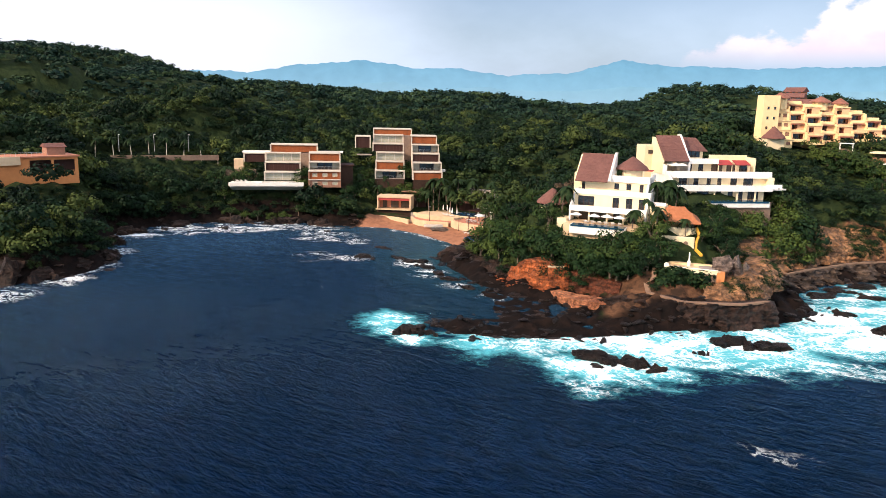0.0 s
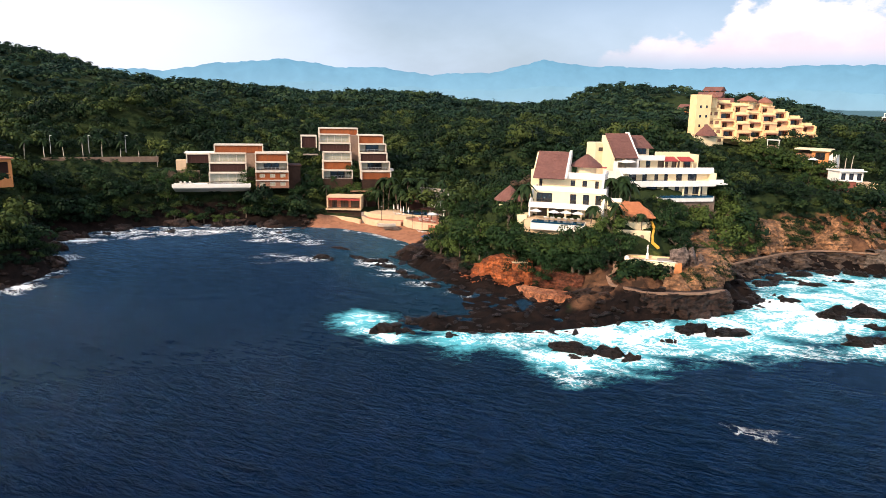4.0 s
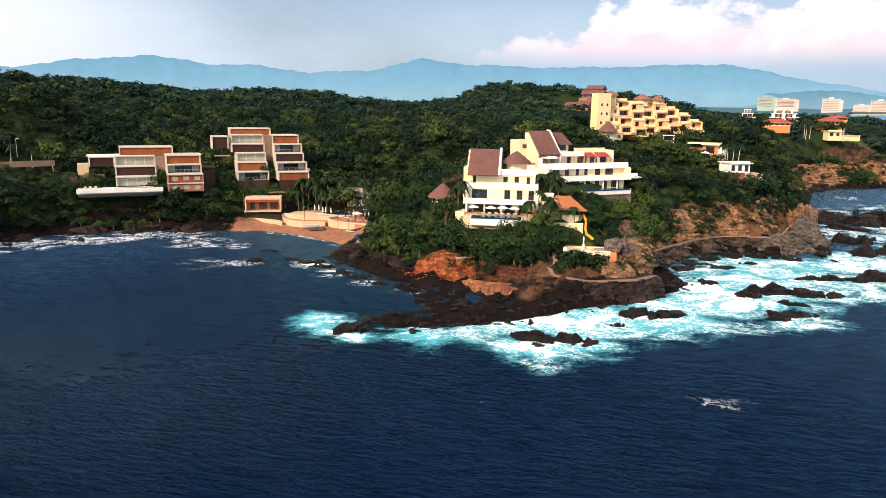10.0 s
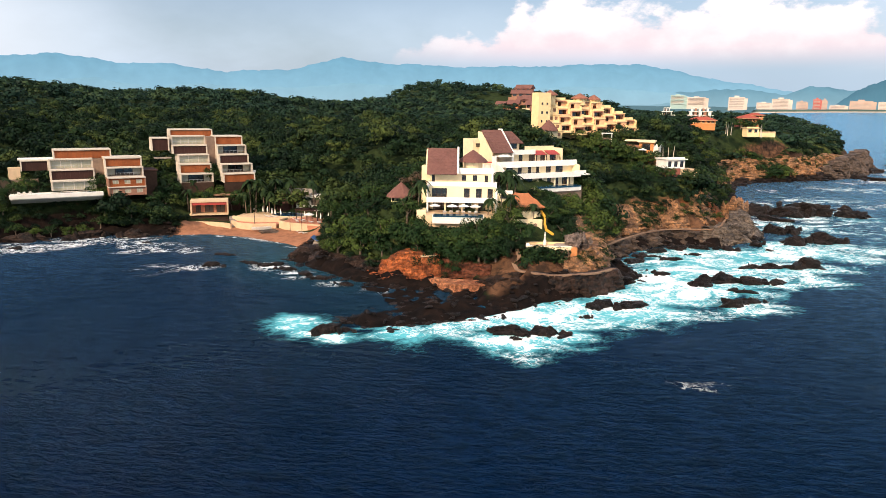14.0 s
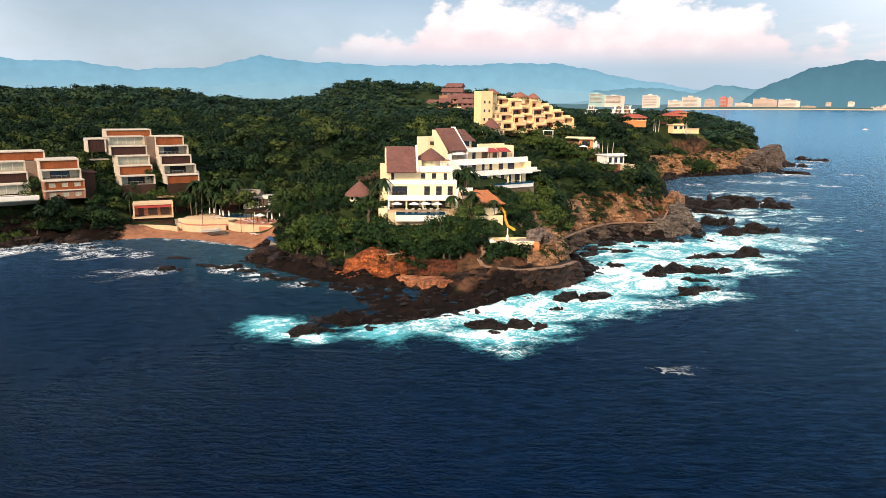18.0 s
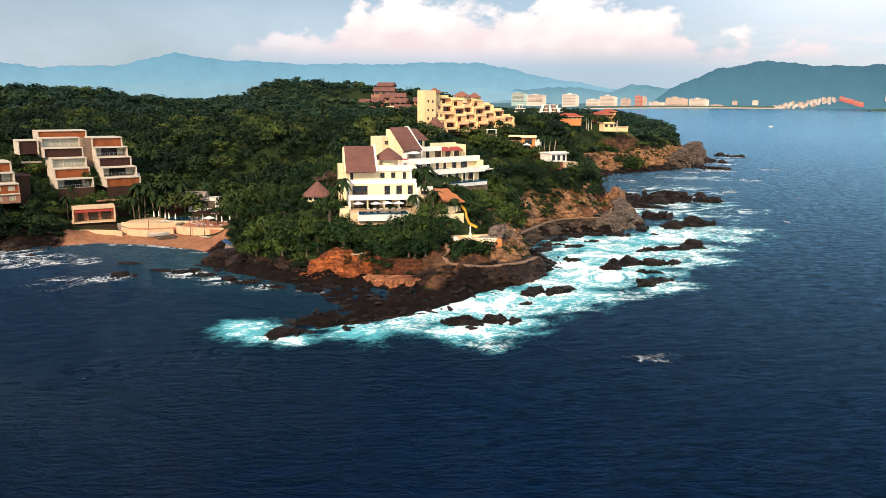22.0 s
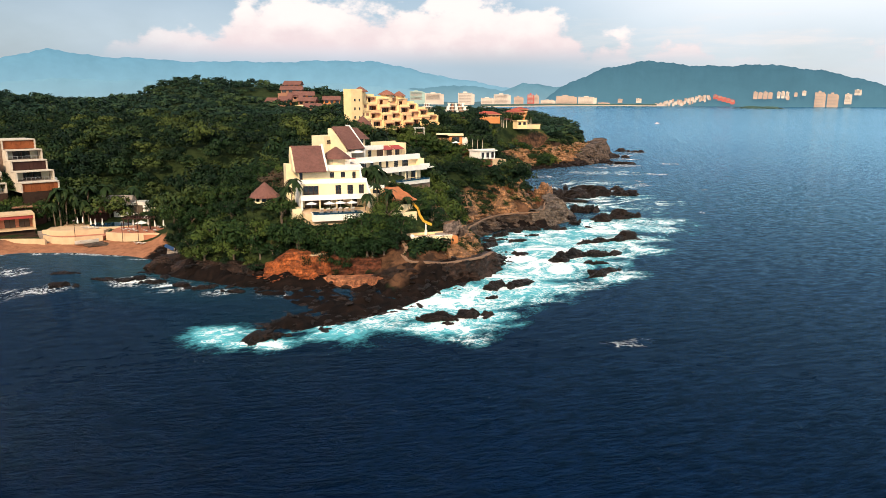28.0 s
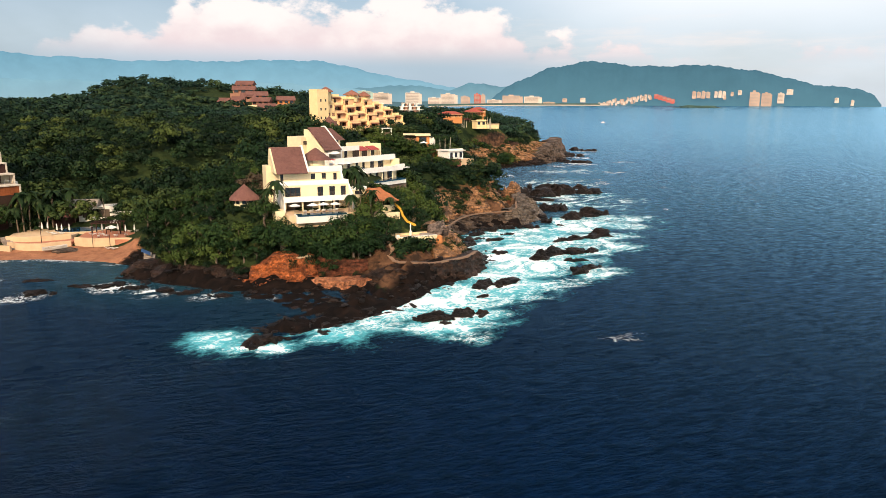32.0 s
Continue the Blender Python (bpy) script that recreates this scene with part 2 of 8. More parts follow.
def rock_material(name, base, dark, wet_line):
    m = bpy.data.materials.new(name)
    m.use_nodes = True
    tr = m.node_tree
    link = tr.links.new
    b = tr.nodes["Principled BSDF"]
    geo = tr.nodes.new("ShaderNodeNewGeometry")
    n1 = node(tr, "ShaderNodeTexNoise", Scale=0.5, Detail=9.0, Roughness=0.68, Distortion=0.6)
    link(geo.outputs["Position"], n1.inputs["Vector"])
    ramp = tr.nodes.new("ShaderNodeValToRGB")
    ramp.color_ramp.elements[0].position, ramp.color_ramp.elements[1].position = 0.42, 0.60
    ramp.color_ramp.elements[0].color, ramp.color_ramp.elements[1].color = (*dark, 1), (*base, 1)
    beds = node(tr, "ShaderNodeMapping")
    beds.inputs["Rotation"].default_value = (radians(14), radians(-18), 0)
    beds.inputs["Scale"].default_value = (0.25, 0.25, 2.2)
    link(geo.outputs["Position"], beds.inputs[0])
    n2 = node(tr, "ShaderNodeTexNoise", Scale=0.9, Detail=6.0, Roughness=0.6)
    link(beds.outputs[0], n2.inputs["Vector"])
    mean = node(tr, "ShaderNodeMix", Factor=0.45)
    mean.data_type = "FLOAT"
    link(n1.outputs["Fac"], mean.inputs[2])
    link(n2.outputs["Fac"], mean.inputs[3])
    mean.inputs[0].default_value = 0.45
    layered = mean.outputs[0]
    link(layered, ramp.inputs[0])
    b.inputs["Roughness"].default_value = 0.48
    b.inputs["Specular IOR Level"].default_value = 0.3
    grain = node(tr, "ShaderNodeTexNoise", Scale=1.7, Detail=10.0, Roughness=0.76)
    link(geo.outputs["Position"], grain.inputs["Vector"])
    cracks = node(tr, "ShaderNodeMapRange")
    link(grain.outputs["Fac"], cracks.inputs["Value"])
    cracks.inputs["From Min"].default_value, cracks.inputs["From Max"].default_value = 0.36, 0.62
    cracks.inputs["To Min"].default_value, cracks.inputs["To Max"].default_value = 0.16, 1.6
    worn = tr.nodes.new("ShaderNodeHueSaturation")
    link(cracks.outputs[0], worn.inputs["Value"])
    link(ramp.outputs[0], worn.inputs["Color"])
    link(worn.outputs[0], b.inputs["Base Color"])
    n3 = node(tr, "ShaderNodeTexVoronoi", Scale=0.9)
    link(geo.outputs["Position"], n3.inputs["Vector"])
    bp = node(tr, "ShaderNodeBump", Strength=1.0, Distance=0.8)
    rough = node(tr, "ShaderNodeMath", operation="MULTIPLY_ADD")
    link(n3.outputs["Distance"], rough.inputs[0])
    rough.inputs[1].default_value = 0.5
    link(layered, rough.inputs[2])
    deeper = node(tr, "ShaderNodeMath", operation="MULTIPLY_ADD")
    link(grain.outputs["Fac"], deeper.inputs[0])
    deeper.inputs[1].default_value = 1.1
    link(rough.outputs[0], deeper.inputs[2])
    link(deeper.outputs[0], bp.inputs["Height"])
    link(bp.outputs[0], b.inputs["Normal"])
    return m


ROCK_DARK = rock_material("wet_dark_rock", (0.027, 0.0150, 0.0110), (0.0015, 0.0011, 0.0010), 1.2)


def ground_material():
    """Shore rock, red cliff earth, sand and forest floor, by the land's own cover."""
    m = bpy.data.materials.new("land_cover")
    m.use_nodes = True
    tr = m.node_tree
    link = tr.links.new
    b = tr.nodes["Principled BSDF"]
    b.inputs["Roughness"].default_value = 0.85
    b.inputs["Specular IOR Level"].default_value = 0.1
    geo = tr.nodes.new("ShaderNodeNewGeometry")
    fine = node(tr, "ShaderNodeTexNoise", Scale=0.45, Detail=10.0, Roughness=0.7, Distortion=0.5)
    link(geo.outputs["Position"], fine.inputs["Vector"])

    def ramp(a, b_, p=0.36, q=0.66):
        r = tr.nodes.new("ShaderNodeValToRGB")
        r.color_ramp.elements[0].position, r.color_ramp.elements[1].position = p, q
        r.color_ramp.elements[0].color, r.color_ramp.elements[1].color = (*a, 1), (*b_, 1)
        link(fine.outputs["Fac"], r.inputs[0])
        return r.outputs[0]

    cols = {
        "soil": ramp((0.012, 0.022, 0.008), (0.03, 0.045, 0.014)),
        "dark": ramp((0.003, 0.0022, 0.002), (0.016, 0.0090, 0.0067), 0.4, 0.68),
        "grey": ramp((0.03, 0.018, 0.012), (0.14, 0.070, 0.038), 0.4, 0.62),
        "red": ramp((0.09, 0.028, 0.013), (0.34, 0.095, 0.034)),
        "sand": ramp((0.24, 0.105, 0.06), (0.40, 0.19, 0.105)),
        "grass": ramp((0.04, 0.06, 0.012), (0.13, 0.14, 0.035)),
    }
    col = cols["soil"]
    for name in ("grass", "red", "grey", "dark", "sand"):
        at = tr.nodes.new("ShaderNodeAttribute")
        at.attribute_name = name
        mul = node(tr, "ShaderNodeMapRange")
        add = node(tr, "ShaderNodeMath", operation="ADD")
        link(at.outputs["Fac"], add.inputs[0])
        sub = node(tr, "ShaderNodeMath", operation="MULTIPLY_ADD")
        link(fine.outputs["Fac"], sub.inputs[0])
        sub.inputs[1].default_value, sub.inputs[2].default_value = 0.9, -0.45
        link(sub.outputs[0], add.inputs[1])
        link(add.outputs[0], mul.inputs["Value"])
        mul.inputs["From Min"].default_value, mul.inputs["From Max"].default_value = 0.4, 0.6
        mx = node(tr, "ShaderNodeMix", blend="MIX")
        link(mul.outputs[0], mx.inputs["Factor"])
        link(col, mx.inputs["A"])
        link(cols[name], mx.inputs["B"])
        col = mx.outputs["Result"]
    link(col, b.inputs["Base Color"])
    bp = node(tr, "ShaderNodeBump", Strength=0.8, Distance=0.6)
    link(fine.outputs["Fac"], bp.inputs["Height"])
    link(bp.outputs[0], b.inputs["Normal"])
    return m


GROUND = ground_material()


def water_material():
    m = bpy.data.materials.new("sea_water")
    m.use_nodes = True
    tr = m.node_tree
    link = tr.links.new
    b = tr.nodes["Principled BSDF"]
    geo = tr.nodes.new("ShaderNodeNewGeometry")

    def attr(name):
        a = tr.nodes.new("ShaderNodeAttribute")
        a.attribute_name = name
        return a.outputs["Fac"]

    def ranged(x, a, c, lo=0.0, hi=1.0):
        r = tr.nodes.new("ShaderNodeMapRange")
        r.interpolation_type = "SMOOTHSTEP"
        link(x, r.inputs["Value"])
        for key, v in zip(("From Min", "From Max", "To Min", "To Max"), (a, c, lo, hi)):
            r.inputs[key].default_value = v
        return r.outputs[0]

    def maths(op, x, y):
        n = node(tr, "ShaderNodeMath", operation=op)
        for k, v in enumerate((x, y)):
            if isinstance(v, (int, float)):
                n.inputs[k].default_value = v
            else:
                link(v, n.inputs[k])
        return n.outputs[0]

    coarse = node(tr, "ShaderNodeTexNoise", Scale=0.1, Detail=7.0, Roughness=0.62, Distortion=1.8)
    fine = node(tr, "ShaderNodeTexNoise", Scale=0.95, Detail=9.0, Roughness=0.74, Distortion=1.0)
    drawn = node(tr, "ShaderNodeMapping")
    drawn.vector_type = "TEXTURE"
    drawn.inputs["Rotation"].default_value = (0, 0, radians(50))
    drawn.inputs["Scale"].default_value = (1.35, 1.0, 1.0)
    link(geo.outputs["Position"], drawn.inputs[0])
    for n in (coarse, fine):
        link(drawn.outputs[0], n.inputs["Vector"])
    # the lace of broken foam: cells pulled about by the currents
    warp = node(tr, "ShaderNodeTexNoise", Scale=0.3, Detail=7.0, Roughness=0.65)
    link(geo.outputs["Position"], warp.inputs["Vector"])
    pull = node(tr, "ShaderNodeVectorMath", operation="MULTIPLY_ADD")
    link(warp.outputs["Color"], pull.inputs[0])
    pull.inputs[1].default_value = (7.0, 7.0, 0.0)
    link(geo.outputs["Position"], pull.inputs[2])
    cells = node(tr, "ShaderNodeTexVoronoi", Scale=0.75)
    cells.feature = "DISTANCE_TO_EDGE"
    link(pull.outputs[0], cells.inputs["Vector"])
    here = attr("foam")
    spread_ = maths("ADD", maths("MULTIPLY", maths("SUBTRACT", coarse.outputs["Fac"], 0.5), 4.0), maths("MULTIPLY", maths("SUBTRACT", fine.outputs["Fac"], 0.5), 1.5))
    amount = maths("ADD", here, maths("MULTIPLY", spread_, ranged(here, 0.03, 0.4)))
    solid_foam = ranged(amount, 0.71, 0.84)
    lace = maths("MULTIPLY", ranged(amount, 0.14, 0.5), ranged(cells.outputs["Distance"], 0.01, 0.16, 0.8, 0.0))
    froth = node(tr, "ShaderNodeTexNoise", Scale=1.1, Detail=7.0, Roughness=0.72, Distortion=1.2)
    link(drawn.outputs[0], froth.inputs["Vector"])
    white = maths("MULTIPLY", maths("MAXIMUM", solid_foam, lace), ranged(froth.outputs["Fac"], 0.34, 0.5, 0.72, 1.0))
    cloudy = attr("milk")
    milky = ranged(maths("ADD", cloudy, maths("MULTIPLY", maths("MULTIPLY", maths("SUBTRACT", maths("ADD", maths("MULTIPLY", coarse.outputs["Fac"], 0.6), maths("MULTIPLY", fine.outputs["Fac"], 0.4)), 0.5), 2.4), ranged(cloudy, 0.02, 0.25))), 0.2, 0.85)
    deep = node(tr, "ShaderNodeMix", blend="MIX")
    tint = node(tr, "ShaderNodeTexNoise", Scale=0.02, Detail=4.0)
    link(geo.outputs["Position"], tint.inputs["Vector"])
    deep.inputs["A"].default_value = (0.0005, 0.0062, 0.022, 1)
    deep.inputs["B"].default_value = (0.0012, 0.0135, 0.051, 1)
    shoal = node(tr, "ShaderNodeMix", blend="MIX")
    # reflection of a darker western sky, painted as a darker body colour
    dimmed = node(tr, "ShaderNodeMix", blend="MIX")
    dim_reflection = attr("dim_reflection")
    link(maths("MULTIPLY", dim_reflection, 0.45), dimmed.inputs["Factor"])
    link(deep.outputs["Result"], dimmed.inputs["A"])
    dimmed.inputs["B"].default_value = (0.0004, 0.0042, 0.017, 1)
    link(attr("shoal"), shoal.inputs["Factor"])
    link(dimmed.outputs["Result"], shoal.inputs["A"])
    shoal.inputs["B"].default_value = (0.005, 0.035, 0.042, 1)
    teal = node(tr, "ShaderNodeMix", blend="MIX")
    link(milky, teal.inputs["Factor"])
    link(shoal.outputs["Result"], teal.inputs["A"])
    teal.inputs["B"].default_value = (0.12, 0.55, 0.64, 1)
    full = node(tr, "ShaderNodeMix", blend="MIX")
    link(white, full.inputs["Factor"])
    link(teal.outputs["Result"], full.inputs["A"])
    full.inputs["B"].default_value = (0.90, 0.95, 0.97, 1)
    # swell and wind ripples
    turn = tr.nodes.new("ShaderNodeMapping")
    turn.vector_type = "TEXTURE"
    turn.inputs["Rotation"].default_value = (0, 0, radians(24))
    turn.inputs["Scale"].default_value = (2.4, 1.0, 1.0)
    link(geo.outputs["Position"], turn.inputs[0])
    swell = node(tr, "ShaderNodeTexNoise", Scale=0.58, Detail=3.0, Roughness=0.55, Distortion=0.4)
    ripple = node(tr, "ShaderNodeTexNoise", Scale=1.25, Detail=6.0, Roughness=0.7)
    for n in (swell, ripple):
        link(turn.outputs[0], n.inputs["Vector"])
    height = maths("ADD", maths("ADD", maths("MULTIPLY", swell.outputs["Fac"], 1.2), maths("MULTIPLY", ripple.outputs["Fac"], 1.5)), maths("MULTIPLY", white, 0.25))
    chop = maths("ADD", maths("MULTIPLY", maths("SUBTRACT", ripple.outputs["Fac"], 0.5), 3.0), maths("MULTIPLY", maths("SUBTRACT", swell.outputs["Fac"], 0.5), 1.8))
    # light and dark sides of the ripples are painted into the body colour
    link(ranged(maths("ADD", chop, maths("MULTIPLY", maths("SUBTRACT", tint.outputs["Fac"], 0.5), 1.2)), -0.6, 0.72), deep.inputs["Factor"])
    bp = node(tr, "ShaderNodeBump", Strength=1.0, Distance=0.6)
    link(height, bp.inputs["Height"])
    link(maths("MULTIPLY", maths("SUBTRACT", 1.0, maths("MULTIPLY", maths("MAXIMUM", white, maths("MULTIPLY", milky, 0.7)), 0.75)), maths("SUBTRACT", 1.0, maths("MULTIPLY", attr("calm"), 0.2))), bp.inputs["Strength"])
    tr.nodes.remove(b)
    body = tr.nodes.new("ShaderNodeBsdfDiffuse")
    gloss = node(tr, "ShaderNodeBsdfGlossy", Roughness=0.14)
    gloss.inputs["Color"].default_value = (0.38, 0.67, 0.87, 1)
    fres = node(tr, "ShaderNodeFresnel", IOR=1.3)
    link(full.outputs["Result"], body.inputs["Color"])
    for n in (body, gloss):
        link(bp.outputs[0], n.inputs["Normal"])
    both = tr.nodes.new("ShaderNodeMixShader")
    # the ripples also scale the reflection, which is weakened in the dimmed water
    link(maths("MULTIPLY", maths("MULTIPLY", maths("MULTIPLY", maths("POWER", fres.outputs[0], 1.5), 1.35), ranged(chop, -0.8, 0.9, 0.5, 1.45)), maths("MULTIPLY", maths("SUBTRACT", 1.0, white), maths("SUBTRACT", 1.1, maths("MULTIPLY", dim_reflection, 0.25)))), both.inputs[0])
    link(body.outputs[0], both.inputs[1])
    link(gloss.outputs[0], both.inputs[2])
    link(both.outputs[0], tr.nodes["Material Output"].inputs["Surface"])
    return m


SEA = water_material()


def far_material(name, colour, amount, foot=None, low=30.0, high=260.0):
    """A distant slope whose own green is lost to haze painted into its emission colour; foot: the hazier tone of its
    lower slopes.
    """
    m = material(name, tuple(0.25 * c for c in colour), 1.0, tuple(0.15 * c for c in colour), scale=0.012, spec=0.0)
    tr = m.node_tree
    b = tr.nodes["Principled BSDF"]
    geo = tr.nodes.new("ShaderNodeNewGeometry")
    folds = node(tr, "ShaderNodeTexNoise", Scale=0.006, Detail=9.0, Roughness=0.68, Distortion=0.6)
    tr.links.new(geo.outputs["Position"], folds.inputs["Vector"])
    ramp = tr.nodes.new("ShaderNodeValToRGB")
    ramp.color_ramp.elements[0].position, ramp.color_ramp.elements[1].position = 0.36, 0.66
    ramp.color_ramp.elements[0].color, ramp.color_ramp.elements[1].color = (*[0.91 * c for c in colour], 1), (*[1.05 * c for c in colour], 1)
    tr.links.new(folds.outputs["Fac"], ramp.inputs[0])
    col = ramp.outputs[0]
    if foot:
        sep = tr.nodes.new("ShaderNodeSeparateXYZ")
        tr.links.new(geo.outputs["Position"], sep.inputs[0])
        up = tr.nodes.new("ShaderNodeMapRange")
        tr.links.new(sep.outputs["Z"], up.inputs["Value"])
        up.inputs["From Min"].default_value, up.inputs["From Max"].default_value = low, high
        foot_haze = node(tr, "ShaderNodeMix", blend="MIX")
        tr.links.new(up.outputs[0], foot_haze.inputs["Factor"])
        foot_haze.inputs["A"].default_value = (*foot, 1)
        tr.links.new(col, foot_haze.inputs["B"])
        col = foot_haze.outputs["Result"]
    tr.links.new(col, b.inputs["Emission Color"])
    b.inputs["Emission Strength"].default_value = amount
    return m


# the blue tones are air haze put into each range's glow
FAR_HAZE = far_material("far_hazed_mountain", (0.17, 0.37, 0.50), 0.9, (0.27, 0.47, 0.58), 100.0, 290.0)
FAR_NEAR = far_material("nearer_hazed_ridge", (0.22, 0.42, 0.53), 0.9, (0.30, 0.48, 0.57), 60.0, 170.0)
FAR_MID = far_material("middle_hazed_mountain", (0.14, 0.29, 0.37), 0.9, (0.26, 0.42, 0.49), 40.0, 150.0)
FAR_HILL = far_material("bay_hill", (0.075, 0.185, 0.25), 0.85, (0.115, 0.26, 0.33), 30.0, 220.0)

# ---- land and sea ----
# the shore, from the west round the bay, the headland and the coves to the north
COAST_A = [(-600, 10), (-320, 20), (-200, 30), (-130, 45), (-101, 60), (-101, 70), (-106, 78), (-119, 86), (-134, 83), (-149, 93), (-153, 105),
           (-153, 115), (-148, 128), (-143, 139), (-130, 146), (-123, 153), (-118, 158), (-106, 161), (-90, 160), (-80, 156), (-78, 146), (-67, 142), (-53, 138), (-46, 138.5), (-38, 140)]
COAST_B = [(-31, 141), (-28.5, 136.5), (-32, 130), (-36, 121), (-37.6, 117.5), (-36.6, 113.6), (-33, 113.2), (-28.5, 116.5), (-24.5, 120.2), (-19, 128), (-15, 136), (-12, 144.5), (-5.8, 156), (-2.0, 171), (-4.5, 179), (-11.5, 186),
           (-12.5, 199), (-9, 210), (-3, 217), (6, 219), (10, 230), (13, 243), (9, 262), (1, 278), (-3, 316), (-9, 347), (-14, 385), (-11, 408), (3, 425), (20, 446), (33, 480), (41, 530), (38, 610), (14, 720)]
COAST_C = [(-35, 900), (-110, 1300), (-160, 2000), (-3000, 2200), (-3000, 10)]
COAST = np.array(COAST_A + COAST_B + COAST_C, float)
# the lie of the land: place and height
LAND_A = [(-47, 166, 13), (-36, 192, 17), (-42, 205, 21), (-62, 190, 18), (-78, 172, 11), (-108, 229, 21), (-228, 360, 22), (-57, 163, 13.3), (-29, 170, 12.5), (-17, 159, 7.6),
          (-75, 279, 26), (-48, 311, 27), (-37, 291, 21), (-17, 282, 13), (-297, 588, 51), (-240, 575, 48), (-207, 572, 46), (-198, 549, 40), (-186, 533, 34), (-176, 516, 28), (-205, 528, 33), (-523, 572, 36), (-234, 142, 33), (-186, 120, 17), (-160, 142, 10), (-158, 76, 14), (-190, 112, 18), (-173, 113, 10.5), (-168, 99, 9.5), (-176, 125, 12), (-166, 121, 8.5)]
LAND_B = [(-146, 182, 11.5), (-128, 170, 3), (-105, 166, 1.5), (-98, 178, 2.0), (-114, 176, 2.0), (-92, 195, 7), (-10, 410, 21), (-37, 543, 26), (20, 497, 9), (6, 468, 15), (24, 530, 7), (7, 515, 17), (-16, 525, 25), (-18, 215, 14), (-25, 245, 16), (-22, 257, 14), (-16, 250, 12.5), (-14, 259, 13),
          (-345, 92, 54), (-353, 156, 46), (-364, 216, 42), (-362, 327, 36), (-387, 393, 40), (-390, 523, 33), (-325, 513, 31), (-210, 586, 42), (-100, 700, 27), (-40, 650, 19), (-85, 620, 20), (-160, 300, 23), (-190, 210, 20)]
LAND_C = [(-130, 60, 8), (-170, 75, 14), (-210, 80, 22), (-120, 262, 22), (-66, 240, 24), (-600, 150, 70), (-700, 400, 50), (-300, 900, 26), (-700, 900, 26), (-500, 750, 22), (-420, 640, 24), (-150, 1100, 24), (-90, 880, 24), (-30, 370, 18), (-12, 432, 22.5), (-22, 444, 27), (-28, 352, 25), (-60, 450, 24), (-170, 430, 24)]
LAND = np.array(LAND_A + LAND_B + LAND_C, float)


def shore_distance(x, y):
    """Metres inland from the shore; negative out at sea."""
    best = np.full(x.shape, 1e9)
    inside = np.zeros(x.shape, bool)
    for (ax, ay), (bx, by) in zip(COAST, np.roll(COAST, -1, 0)):
        dx, dy = bx - ax, by - ay
        t = np.clip(((x - ax) * dx + (y - ay) * dy) / (dx * dx + dy * dy), 0, 1)
        best = np.minimum(best, np.hypot(x - ax - t * dx, y - ay - t * dy))
        if ay != by:
            inside ^= ((ay > y) != (by > y)) & (x < ax + (y - ay) / (by - ay) * dx)
    return np.where(inside, best, -best)


def ease(x, a, b):
    t = np.clip((x - a) / (b - a), 0, 1)
    return t * t * (3 - 2 * t)


WAVES = np.random.default_rng(5)
_dirs = [(np.cos(a), np.sin(a), p) for a, p in zip(WAVES.uniform(0, 6.28, 40), WAVES.uniform(0, 6.28, 40))]


def rough(x, y, size, n0, n=9):
    """Uneven ground: a sum of waves about size metres long, between -1 and 1."""
    out = np.zeros(np.shape(x))
    for k in range(n):
        c, s, p = _dirs[(n0 + k) % 40]
        f = 6.28 / size * (0.6 + 0.13 * k)
        out += np.sin(f * (c * x + s * y) + p + 1.7 * np.sin(0.37 * f * (s * x - c * y) + p))
    return out / n * 1.6


def near(x, y, cx, cy, r):
    return np.exp(-((x - cx) ** 2 + (y - cy) ** 2) / (r * r))


def beachness(x, y):
    return np.clip(near(x, y, -104, 166, 16) + near(x, y, -118, 164, 10) + near(x, y, -95, 164, 7), 0, 1)


